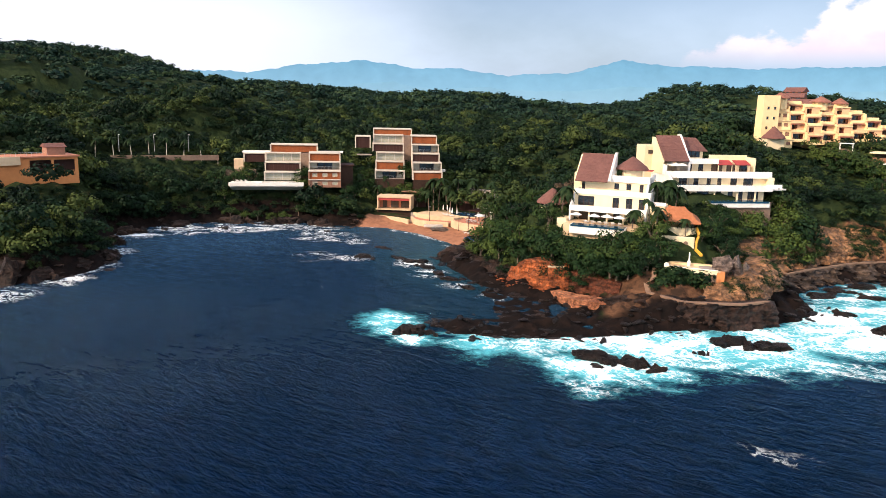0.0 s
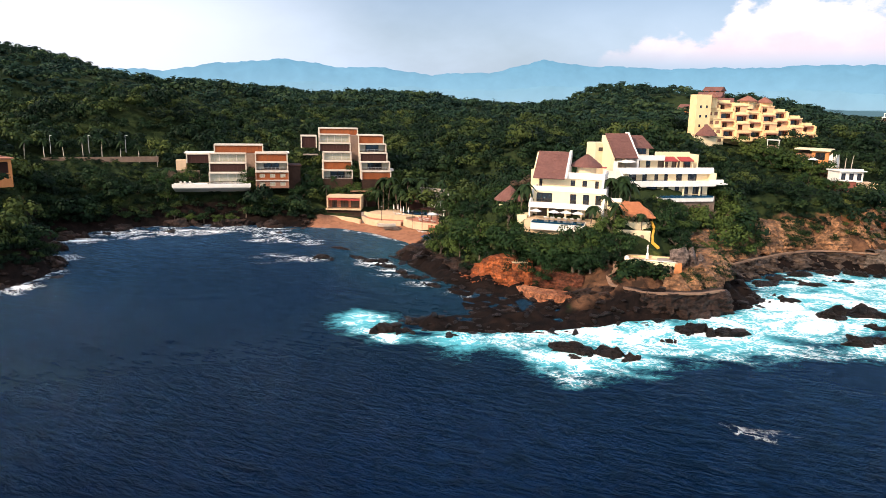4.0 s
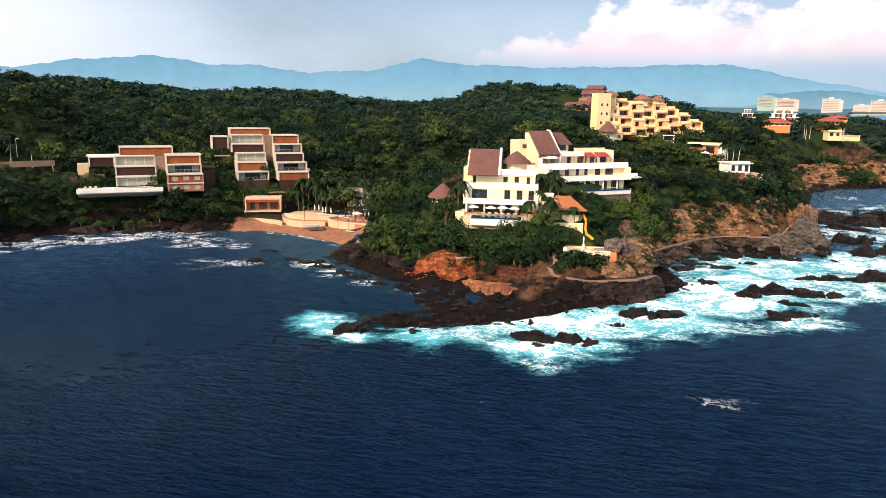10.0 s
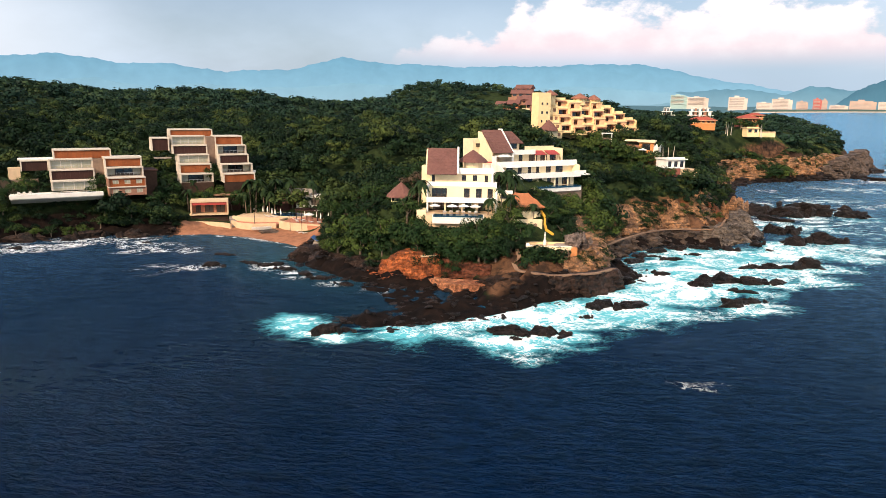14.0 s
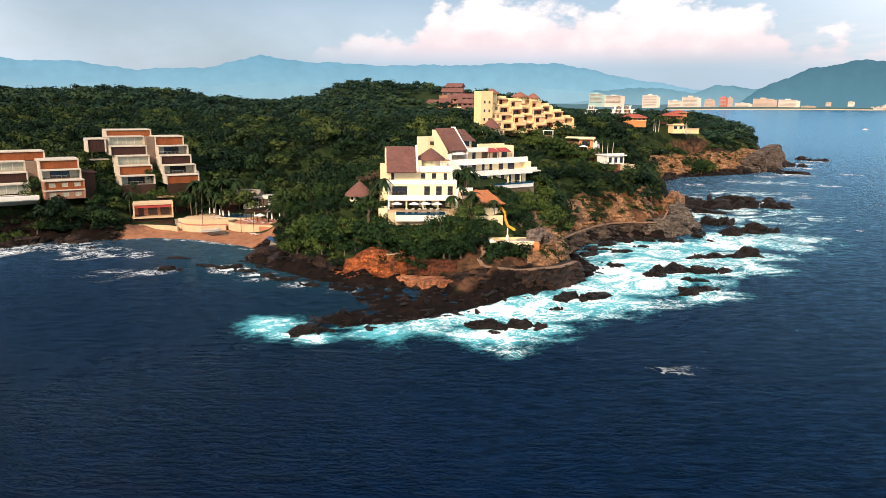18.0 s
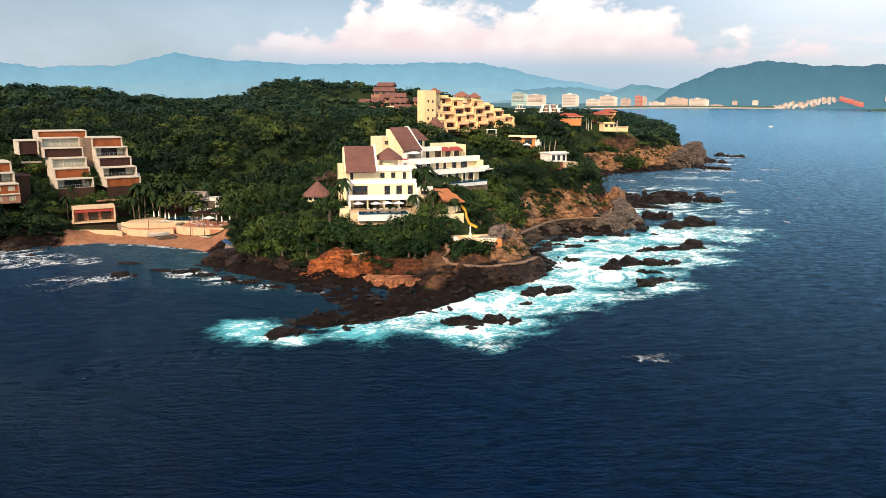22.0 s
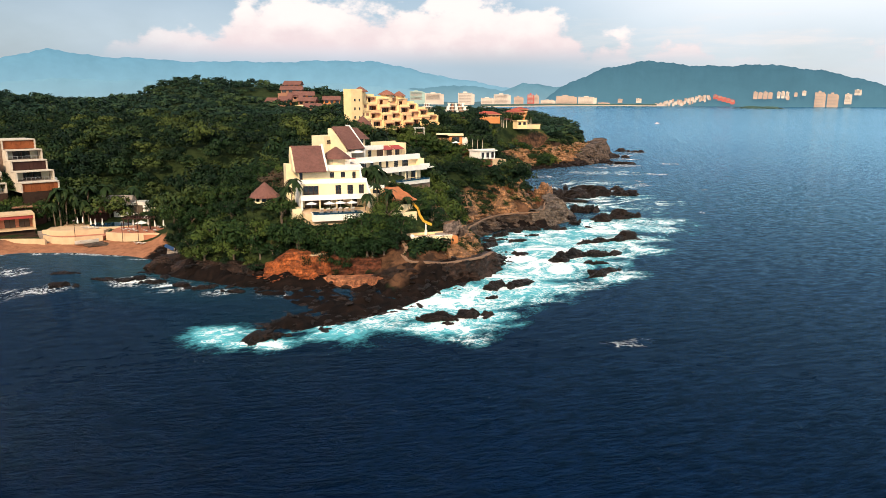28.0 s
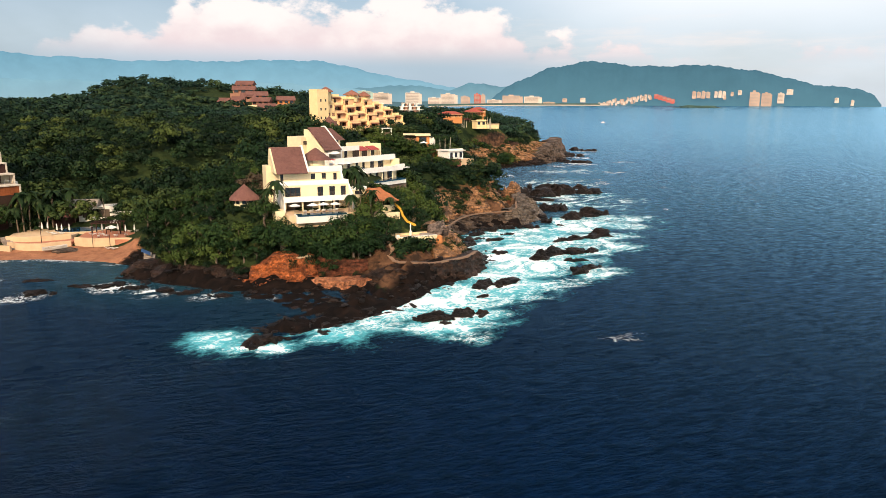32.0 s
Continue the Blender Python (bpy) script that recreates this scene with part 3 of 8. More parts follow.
def ground(x, y):
    """The height of the land at a place."""
    x, y = np.asarray(x, float), np.asarray(y, float)
    d = shore_distance(x, y)
    top, weight = np.zeros(x.shape), np.zeros(x.shape)
    for px, py, pz in LAND:
        w = 1.0 / ((x - px) ** 2 + (y - py) ** 2 + 60.0) ** 1.7
        top, weight = top + w * pz, weight + w
    top = top / weight
    beach = beachness(x, y)
    cape = np.clip(near(x, y, -24, 130, 12) + near(x, y, -33, 118, 9), 0, 1)
    ledge = (1.2 + 0.7 * rough(x, y, 9, 3) + 0.8 * np.abs(rough(x, y, 5, 13)) + 0.7 * (0.5 - np.abs(rough(x, y, 2.9, 22)))) * (1 - 0.5 * cape) * (1 - 0.65 * np.clip(near(x, y, -32, 139, 7) + near(x, y, -26, 141, 5), 0, 1))
    west = 1 - ease(x, -88, -78)
    rise = ease(d, (5 + 1.5 * rough(x, y, 17, 11)) * (1 - 0.8 * west), 23 - 9 * west)
    h = np.where(d < 0, np.maximum(d * 0.55, -9), ease(d, 0, 2.6) * ledge)
    h = h + rise * np.maximum(top - 1.5, 0) * (1 - 0.95 * cape)
    craggy = np.clip(1 - abs(d - 9) / 16, 0, 1) * (1 - beach)
    h = h + craggy * (1.3 * rough(x, y, 9, 20) + 1.5 * np.abs(rough(x, y, 6.5, 7)) + 0.7 * rough(x, y, 4.2, 2) - 0.8) * ease(d, -1, 3)
    h = h + ease(d, 20, 60) * 1.2 * rough(x, y, 45, 1) + ease(d, 1, 5) * (2.4 * near(x, y, -16, 151, 7) + 2.6 * near(x, y, -7, 157, 6) + 2.0 * near(x, y, 8, 238, 8))
    reef = np.clip(near(x, y, -34, 132, 5) + near(x, y, -38, 137, 5) + near(x, y, -45, 137.5, 4), 0, 1)
    h = np.where(reef > 0.4, np.maximum(h, 0.1 + 0.3 * rough(x, y, 5, 9) + 0.2 * rough(x, y, 2.6, 17)), h)
    sandy = np.clip(0.12 * d, -4, 2.2)
    return h * (1 - beach) + sandy * beach


def spaced(*runs):
    """Grid lines: each run goes from its start in its step to the next run's start."""
    out = []
    for (a, step), (b, _) in zip(runs, runs[1:]):
        out += list(np.arange(a, b - step * 0.3, step))
    return np.array(out + [runs[-1][0]])


def sheet(name, xs, ys, height, values):
    """One sheet over a grid, with named values at its points."""
    gx, gy = np.meshgrid(xs, ys)
    z = height(gx, gy)
    nx, ny = len(xs), len(ys)
    me = bpy.data.meshes.new(name)
    idx = np.arange(nx * ny).reshape(ny, nx)
    quads = np.stack([idx[:-1, :-1], idx[:-1, 1:], idx[1:, 1:], idx[1:, :-1]], -1).reshape(-1, 4)
    me.vertices.add(nx * ny)
    me.vertices.foreach_set("co", np.stack([gx, gy, z], -1).astype(np.float32).ravel())
    me.loops.add(quads.size)
    me.loops.foreach_set("vertex_index", quads.astype(np.int32).ravel())
    me.polygons.add(len(quads))
    me.polygons.foreach_set("loop_start", np.arange(0, quads.size, 4, dtype=np.int32))
    me.polygons.foreach_set("use_smooth", np.ones(len(quads), bool))
    me.update()
    for key, v in values(gx, gy, z).items():
        me.attributes.new(key, "FLOAT", "POINT").data.foreach_set("value", v.astype(np.float32).ravel())
    return new(name, me)


def cover(x, y, z):
    d = shore_distance(x, y)
    beach = beachness(x, y)
    gy, gx = np.gradient(z)
    shelf = 1 - ease(d, 3, 11)
    cliff = (1 - ease(d, 14, 22)) * ease(d, 4, 8)
    redness = np.clip(near(x, y, -42, 145, 6) + 0.25 * near(x, y, -31, 148, 5) + 0.45 * near(x, y, -58, 144, 6) + 0.75 * near(x, y, -6, 240, 14) + 0.5 * near(x, y, -8, 264, 16) + 0.5 * near(x, y, -14, 170, 8), 0, 1)
    east = ease(x, -26, -8) * ease(y, 165, 190)
    return {"grass": np.clip(0.5 * east * ease(d, 12, 20) * (1 - ease(d, 24, 34)) + near(x, y, -18, 163, 5), 0, 1),
            "red": np.clip(cliff * redness * 1.1, 0, 1), "grey": np.clip(cliff * (0.35 + 0.65 * east + 0.4 * near(x, y, -12, 150, 14) + near(x, y, -22, 148.5, 5) + near(x, y, -13, 152, 6)), 0, 1) * (1 - 0.8 * redness),
            "dark": np.clip(shelf * 1.1, 0, 1) * (1 - beach), "sand": np.clip(beach * 1.6, 0, 1) * (1 - ease(d, 8, 12))}


land = sheet("ground", spaced((-3000, 400), (-1000, 60), (-640, 16), (-280, 5), (-170, 2.2), (-84, 0.8), (20, 2), (60, 6), (90, 0)), spaced((-40, 20), (40, 3), (96, 0.8), (215, 1.3), (285, 3), (520, 8), (760, 40), (2200, 0)), ground, cover)
land.data.materials.append(GROUND)
tagged(land, "wooded coastal hills with red cliffs and dark shore rocks", "ground", kind="structure")

# surf: place, reach, strength
SURF_POINT = [(-42, 110, 4.2, 0.62), (-38, 107, 3.2, 0.7), (-32.5, 108, 3.2, 0.8), (-26.5, 115.5, 4, 0.75), (-20, 122.5, 5, 0.62), (-16, 128, 5, 0.85), (-8.5, 122.0, 5.6, 0.98), (-3, 115.5, 3.2, 0.5), (-11, 134, 6, 1.05), (-4, 128, 6, 0.9), (-7, 143, 7, 1.1), (-1, 138, 6, 0.72), (0, 146, 8, 1.0), (7, 142, 5, 0.5), (5, 150, 7, 0.9), (-1, 157, 7, 1.1), (5, 164, 8, 1.1), (1, 174, 7, 1.1), (9, 172, 8, 1.0), (3, 184, 8, 1.05), (-5, 190, 5, 0.75), (15, 176, 8, 0.85)]
SURF_COVE = [(-3, 200, 6, 0.8), (12, 187, 9, 0.9), (19, 160, 5, 0.72), (24, 164, 4.5, 0.55), (14, 153, 5, 0.48), (5, 198, 8, 1.05), (2, 208, 7, 0.95), (14, 200, 9, 0.95), (22, 186, 6, 0.8), (13, 212, 8, 1.0), (22, 200, 8, 0.8), (20, 218, 8, 1.0), (28, 206, 6, 0.75), (28, 228, 7, 0.9), (20, 232, 7, 0.9), (33, 240, 6, 0.7), (26, 252, 6, 0.6), (20, 266, 6, 0.5), (22, 292, 7, 0.6), (35, 296, 6, 0.6), (34, 224, 7, 0.7), (40, 236, 7, 0.62), (46, 243, 5, 0.5), (30, 192, 6, 0.7), (36, 210, 5, 0.55), (8, 268, 7, 0.7), (42, 300, 6, 0.55), (30, 232, 18, 0.52), (26, 268, 20, 0.46), (18, 305, 24, 0.44), (38, 285, 20, 0.38), (24, 345, 24, 0.36), (34, 400, 26, 0.34)]
SURF = np.array(SURF_POINT + SURF_COVE)
SURF_BEACH = [(-95, 58, 8, 0.7), (-101, 70, 6, 0.75), (-110, 77, 6, 0.75), (-122, 84, 6, 0.7), (-141, 96, 7, 0.75), (-144, 108, 9, 0.8), (-141, 120, 10, 0.72), (-137, 131, 9, 0.8), (-127, 139, 8, 0.72), (-116, 137, 9, 0.66), (-106, 140, 6, 0.5), (-88, 130, 5, 0.62), (-95, 122, 7, 0.4), (-76, 138, 5, 0.62), (-66, 136, 5, 0.62), (-54, 133, 4, 0.55), (-44, 134, 4, 0.45), (21.2, 118.4, 2.2, 0.5), (23.4, 120.2, 1.6, 0.45), (17, 116.5, 2.6, 0.3), (23, 127, 3, 0.27), (-10, 320, 6, 0.5), (22, 296, 10, 0.7)]
SURF_HEAD = [(45, 452, 12, 0.6), (38, 515, 16, 0.7), (62, 576, 12, 0.6), (57, 262, 3, 0.5), (48, 270, 3, 0.45), (70, 330, 4, 0.4), (40, 330, 5, 0.45), (46, 360, 5, 0.4), (10, 278, 9, 0.7), (22, 284, 9, 0.65), (5, 325, 9, 0.55), (15, 340, 10, 0.5), (30, 318, 9, 0.55), (45, 345, 10, 0.45), (2, 372, 8, 0.5), (20, 400, 9, 0.5), (32, 436, 8, 0.75), (44, 474, 8, 0.7), (52, 505, 9, 0.65), (54, 545, 10, 0.6), (60, 400, 9, 0.42), (75, 470, 10, 0.42)]
SURF_BAY = np.array(SURF_BEACH + SURF_HEAD)


def sea_height(x, y):
    r = np.hypot(x - 30, y - 40)
    return 34 * np.clip((r - 1500) / 2400, 0, 1) ** 1.2


def sea_values(x, y, z):
    foam, milk = np.zeros(x.shape), np.zeros(x.shape)
    for px, py, r, s in SURF:
        foam = np.maximum(foam, 0.84 * s * near(x, y, px, py, r * 1.02))
    for px, py, r, s in SURF_BAY:
        foam = np.maximum(foam, 0.76 * s * near(x, y, px, py, r * 0.95))
    for px, py, r, s in SURF:
        milk = np.maximum(milk, 1.1 * s * near(x, y, px, py, r * 1.28))
    d = shore_distance(x, y)
    edge = near(x, y, -105, 160, 22)
    foam = np.maximum(foam, edge * 0.6 * np.exp(-((d + 1.0) / 1.2) ** 2))
    milk = milk + 0.3 * np.maximum(near(x, y, -44, 109, 6), near(x, y, -20, 112, 8))
    # the values include a mask for water darkened as if under dimmer sky
    return {"foam": foam * ease(-d, -6, 1), "milk": np.clip(milk, 0, 1.2), "calm": near(x, y, -112, 112, 52), "dim_reflection": ease(-x, -28, 28) * (1 - ease(-x, 75, 130)) * (1 - ease(y, 118, 150)), "shoal": np.clip(1 - (-d) / 22, 0, 1) * near(x, y, -80, 150, 45)}


sea = sheet("water", spaced((-4950, 600), (-1100, 150), (-300, 30), (-180, 2.5), (80, 12), (200, 80), (1000, 400), (4950, 0)), spaced((-4950, 600), (-400, 60), (40, 10), (60, 2.5), (320, 6), (640, 60), (1000, 300), (4950, 0)), sea_height, sea_values)
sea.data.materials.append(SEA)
tagged(sea, "deep navy blue sea with white surf along the rocks", "sea", kind="structure")


def ridge(name, mat, r0, heights, label, depth=350, base=-5):
    """A far range, as a rounded wall of slopes: heights are pairs of bearing and rise in degrees, as seen from the bay."""
    bearings = np.radians(np.linspace(heights[0][0], heights[-1][0], 420))
    rise = np.interp(np.degrees(bearings), [h[0] for h in heights], [h[1] for h in heights])
    rise = rise + 0.05 * np.interp(rise, [0, 1], [0, 1]) * (np.sin(bearings * 57 + 2) + 0.7 * np.sin(bearings * 141 + 1.1) + 0.5 * np.sin(bearings * 383 + 2 * np.sin(bearings * 47)) + 0.3 * np.sin(bearings * 911 + 3 * np.sin(bearings * 83)))
    verts, faces = [], []
    rows = 8
    for k in range(rows):
        f = k / (rows - 1)
        for n, a in enumerate(bearings):
            r = r0 + depth * f
            top = 36 + np.tan(np.radians(rise[n])) * (r0 + depth)
            z = base + (top - base) * np.sin(f * 1.57) ** 0.8 + 10 * np.sin(a * 90 + k * 1.3) * f * (1 - f)
            verts.append((25 + r * np.sin(a), 30 + r * np.cos(a), z))
    c = len(bearings)
    for k in range(rows - 1):
        for n in range(c - 1):
            faces.append((k * c + n, k * c + n + 1, (k + 1) * c + n + 1, (k + 1) * c + n))
    me = bpy.data.meshes.new(name)
    me.from_pydata(verts, [], faces)
    me.polygons.foreach_set("use_smooth", np.ones(len(faces), bool))
    me.materials.append(mat)
    return tagged(new(name, me), label, "mountain", kind="structure")


ridge("backdrop_mountains", FAR_HAZE, 4400, [(-90, 2.0), (-72, 2.0), (-67, 2.1), (-64, 2.6), (-59, 3.2), (-54, 2.7), (-51.8, 2.75), (-47, 2.3), (-42.6, 2.5), (-38.4, 3.5), (-34.7, 3.15), (-30.5, 3.0), (-25.8, 3.0), (-15.5, 3.3), (-11.6, 2.5), (-5, 1.3), (0, 0.9), (8, 0.5)],
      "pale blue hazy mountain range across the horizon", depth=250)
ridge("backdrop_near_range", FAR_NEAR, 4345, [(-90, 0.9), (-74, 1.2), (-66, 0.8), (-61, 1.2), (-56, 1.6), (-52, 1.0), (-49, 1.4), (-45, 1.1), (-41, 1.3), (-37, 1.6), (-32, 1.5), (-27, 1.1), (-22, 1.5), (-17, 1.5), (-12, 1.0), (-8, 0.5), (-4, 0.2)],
      "nearer ridge, blue with haze, in front of the mountains", depth=50)
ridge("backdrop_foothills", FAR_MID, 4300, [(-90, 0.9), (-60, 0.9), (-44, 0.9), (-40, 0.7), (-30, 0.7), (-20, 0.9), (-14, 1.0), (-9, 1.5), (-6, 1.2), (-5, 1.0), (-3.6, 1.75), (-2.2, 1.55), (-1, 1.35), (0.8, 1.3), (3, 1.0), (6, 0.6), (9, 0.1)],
      "haze-blue foothills behind the far bay", depth=200)
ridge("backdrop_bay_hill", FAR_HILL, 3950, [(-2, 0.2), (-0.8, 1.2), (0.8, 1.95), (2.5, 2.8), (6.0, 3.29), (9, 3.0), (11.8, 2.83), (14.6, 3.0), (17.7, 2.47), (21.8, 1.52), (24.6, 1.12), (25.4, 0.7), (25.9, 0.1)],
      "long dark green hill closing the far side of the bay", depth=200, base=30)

# ---- helpers for things ----


def part(name, bm, mat, parent, label="", smooth=False):
    me = bpy.data.meshes.new(name)
    bm.to_mesh(me)
    bm.free()
    if smooth:
        me.polygons.foreach_set("use_smooth", np.ones(len(me.polygons), bool))
    me.materials.append(mat)
    ob = new(name, me)
    ob.parent = parent
    if label:
        ob["label"] = label
    return ob


def thing(name, m, label, category, group="", kind=""):
    ob = new(name)
    ob.matrix_world = m
    return tagged(ob, label, category, group, kind)


def solid(bm, lo, hi, bevel=0.0):
    """A block between two corners, into bm."""
    (x0, y0, z0), (x1, y1, z1) = lo, hi
    v = [bm.verts.new(p) for p in ((x0, y0, z0), (x1, y0, z0), (x1, y1, z0), (x0, y1, z0), (x0, y0, z1), (x1, y0, z1), (x1, y1, z1), (x0, y1, z1))]
    f = [bm.faces.new([v[i] for i in q]) for q in ((3, 2, 1, 0), (4, 5, 6, 7), (0, 1, 5, 4), (1, 2, 6, 5), (2, 3, 7, 6), (3, 0, 4, 7))]
    if bevel:
        bmesh.ops.bevel(bm, geom=list({e for g in f for e in g.edges}), offset=bevel, segments=1, affect="EDGES")
    return bm


def block(lo, hi, bevel=0.0):
    return solid(bmesh.new(), lo, hi, bevel)


def prism(points, z0, z1):
    """An upright prism over a plan."""
    bm = bmesh.new()
    low = [bm.verts.new((x, y, z0)) for x, y in points]
    high = [bm.verts.new((x, y, z1)) for x, y in points]
    bm.faces.new(low[::-1])
    bm.faces.new(high)
    n = len(points)
    for k in range(n):
        bm.faces.new((low[k], low[(k + 1) % n], high[(k + 1) % n], high[k]))
    bmesh.ops.recalc_face_normals(bm, faces=bm.faces)
    return bm


def slab_profile(profile, u0, u1):
    """A profile in the (v, z) plane drawn out along u."""
    bm = bmesh.new()
    a = [bm.verts.new((u0, v, z)) for v, z in profile]
    b = [bm.verts.new((u1, v, z)) for v, z in profile]
    bm.faces.new(a)
    bm.faces.new(b[::-1])
    n = len(profile)
    for k in range(n):
        bm.faces.new((a[k], b[k], b[(k + 1) % n], a[(k + 1) % n]))
    bmesh.ops.recalc_face_normals(bm, faces=bm.faces)
    return bm


def turned(rings, sides=14, lean=0.0):
    """A round body from (radius, z) rings, slightly uneven."""
    bm = bmesh.new()
    loops = []
    for r, z in rings:
        loops.append([bm.verts.new((r * (1 + lean * math.sin(3 * a + z)) * math.cos(a), r * (1 + lean * math.sin(3 * a + z)) * math.sin(a), z)) for a in [2 * math.pi * k / sides for k in range(sides)]])
    for p, q in zip(loops, loops[1:]):
        for k in range(sides):
            bm.faces.new((p[k], p[(k + 1) % sides], q[(k + 1) % sides], q[k]))
    bm.faces.new(loops[0][::-1])
    bm.faces.new(loops[-1])
    return bm


def height_at(x, y):
    return float(ground(np.array([x]), np.array([y]))[0])


# ---- trees ----
TREE = np.random.default_rng(11)


def crown_cloud(n, size, rng, lobes=9, r0=0.26, r1=0.46, reach=0.66):
    """Leaf clumps on the upper sides of several lobes, in a crown of radius 1: n quads, and a fifth point that each one faces."""
    centre = np.stack([rng.uniform(-reach, reach, lobes), rng.uniform(-reach, reach, lobes), rng.uniform(0.35, 1.0, lobes)], -1)
    centre[:, 2] -= 0.5 * (centre[:, 0] ** 2 + centre[:, 1] ** 2)
    radius = rng.uniform(r0, r1, lobes)
    k = rng.integers(0, lobes, n)
    d = rng.normal(size=(n, 3))
    d[:, 2] = np.abs(d[:, 2]) * 0.9 - 0.25
    d /= np.linalg.norm(d, axis=1)[:, None]
    p = centre[k] + d * (radius[k] * rng.uniform(0.72, 1.08, n))[:, None]
    p[:, 2] *= 0.85
    normal = d + rng.normal(size=(n, 3)) * 0.16 + (0, 0, 0.15)
    normal /= np.linalg.norm(normal, axis=1)[:, None]
    side = np.cross(normal, rng.normal(size=(n, 3)))
    side /= np.linalg.norm(side, axis=1)[:, None]
    up = np.cross(normal, side)
    s = size * rng.uniform(0.6, 1.3, n)[:, None]
    bend = normal * s * 0.2
    face = d + rng.normal(size=(n, 3)) * 0.22 + (0, 0, 0.12)
    return np.stack([p - side * s - up * s * 0.6 - bend, p + side * s - up * s * 0.7, p + side * s * 0.9 + up * s - bend, p - side * s * 0.7 + up * s * 0.8, p + face], 1)


def quads_mesh(name, quads, tone, mat):
    """A mesh of loose quads, with a tone at each corner's point."""
    n = len(quads)
    me = bpy.data.meshes.new(name)
    facing = quads[:, 4] - quads[:, :4].mean(1) if quads.shape[1] == 5 else None
    quads = quads[:, :4]
    me.vertices.add(4 * n)
    me.vertices.foreach_set("co", quads.astype(np.float32).ravel())
    me.loops.add(4 * n)
    me.loops.foreach_set("vertex_index", np.arange(4 * n, dtype=np.int32))
    me.polygons.add(n)
    me.polygons.foreach_set("loop_start", np.arange(0, 4 * n, 4, dtype=np.int32))
    me.update()
    me.attributes.new("tone", "FLOAT", "POINT").data.foreach_set("value", np.repeat(tone, 4).astype(np.float32))
    if facing is not None:
        facing = facing / np.linalg.norm(facing, axis=1)[:, None]
        me.attributes.new("custom_normal", "FLOAT_VECTOR", "POINT").data.foreach_set("vector", np.repeat(facing, 4, 0).astype(np.float32).ravel())
    me.materials.append(mat)
    return me


FAR_CROWNS = [crown_cloud(120, 0.115, TREE) for _ in range(12)]
MID_CROWNS = [crown_cloud(480, 0.056, TREE) for _ in range(12)]
# ground kept clear of trees: place and reach
CLEAR_POINT = [(-47, 163, 6), (-41, 160, 6), (-38, 166, 5), (-46, 172, 7), (-38, 190, 5), (-34, 196, 6), (-30, 203, 5), (-44, 194, 7), (-50, 190, 6), (-58, 163, 4.2), (-56, 158.5, 3.4), (-53.5, 155.5, 3.2), (-24, 148, 5), (-18, 151, 5), (-33, 182, 4), (-29, 188, 4.5), (-27, 194, 4.5), (-31, 177.5, 3.5)]
CLEAR_VILLA = [(-25, 200, 4), (-32, 147, 3.5), (-29, 169, 4.5), (-26, 165, 4), (-17, 159, 5.5), (-21, 162, 3), (-156, 140, 5), (-151, 149, 5), (-146, 146, 3), (-150, 180, 7), (-140, 184, 8), (-136, 176, 6), (-126, 168, 6), (-118, 172, 7), (-108, 174, 9), (-98, 176, 9), (-93, 171, 5), (-105, 184, 6)]
CLEAR_A = CLEAR_POINT + CLEAR_VILLA + [(-57.6, 157.6, 3.8), (-60, 160, 3)]
CLEAR_HILL = [(-74, 276, 6), (-66, 288, 8), (-60, 298, 8), (-52, 308, 9), (-45, 320, 6), (-34, 286, 6), (-18, 268, 5), (-20, 408, 8), (-28, 356, 5), (-228, 360, 9), (-213, 340, 8), (-202, 324, 8), (-192, 310, 7), (-200, 526, 14), (-185, 535, 12), (-192, 512, 12), (-117, 672, 7), (-92, 696, 9), (-88, 684, 7), (-36, 274, 5)]
CLEAR_SHORE = [(-23, 277, 5), (-21, 271, 4), (-33, 268, 5), (-30, 262, 5), (-22, 258, 6), (-17, 262, 6), (-19, 252, 6), (-17, 244, 5), (-16, 237, 4), (-26, 268, 4), (-78, 268, 5), (-70, 268, 4), (-15, 356, 6), (-21, 142, 5), (-188, 104, 5), (-186, 112, 5), (-183, 122, 5), (-181, 130, 5), (-180, 102, 5), (-177, 111, 5)]
CLEAR_HEAD = [(-174, 121, 5), (-172, 130, 5), (-63, 267, 6), (-66, 270, 5), (-60, 261, 5), (-55, 290, 4), (-17, 398, 7), (-24, 346, 5), (-210, 549, 16), (-190, 556, 14), (-170, 562, 12), (-203, 540, 12), (-121, 684, 10), (-30, 144, 5), (-155, 77, 8), (-147, 68, 5), (-146, 80, 4), (-188, 118, 5), (-2, 364, 4), (-14, 428, 6), (-7, 433, 6), (-19, 441, 7), (-14, 449, 6), (-26, 355, 6)]
CLEAR_B = CLEAR_HILL + CLEAR_SHORE + CLEAR_HEAD
CLEAR = np.array(CLEAR_A + CLEAR_B, float)


# where the houses stand: place, turn, and reach along and across
HOUSES = [(-142.4, 147.0, 61, -25, 13.5, -0.8, 19), (-139.7, 168.0, 58, -9, 24, -2.4, 24), (-130.4, 163.4, 46, -1, 14, -2, 10), (-48, 161, 29, -3.5, 19, -11, 13), (-43.4, 187.6, 60, -5, 24, -9.6, 12), (-73.3, 275, 56, -1, 46, -10, 4), (-33.6, 280.6, 8, -8, 8, -3, 7), (-22.4, 262.4, 48, -4, 12, -4, 8), (-151, 64, 97, -1, 23, -4, 9), (-231, 348, 0, -2, 14, -2, 14)]


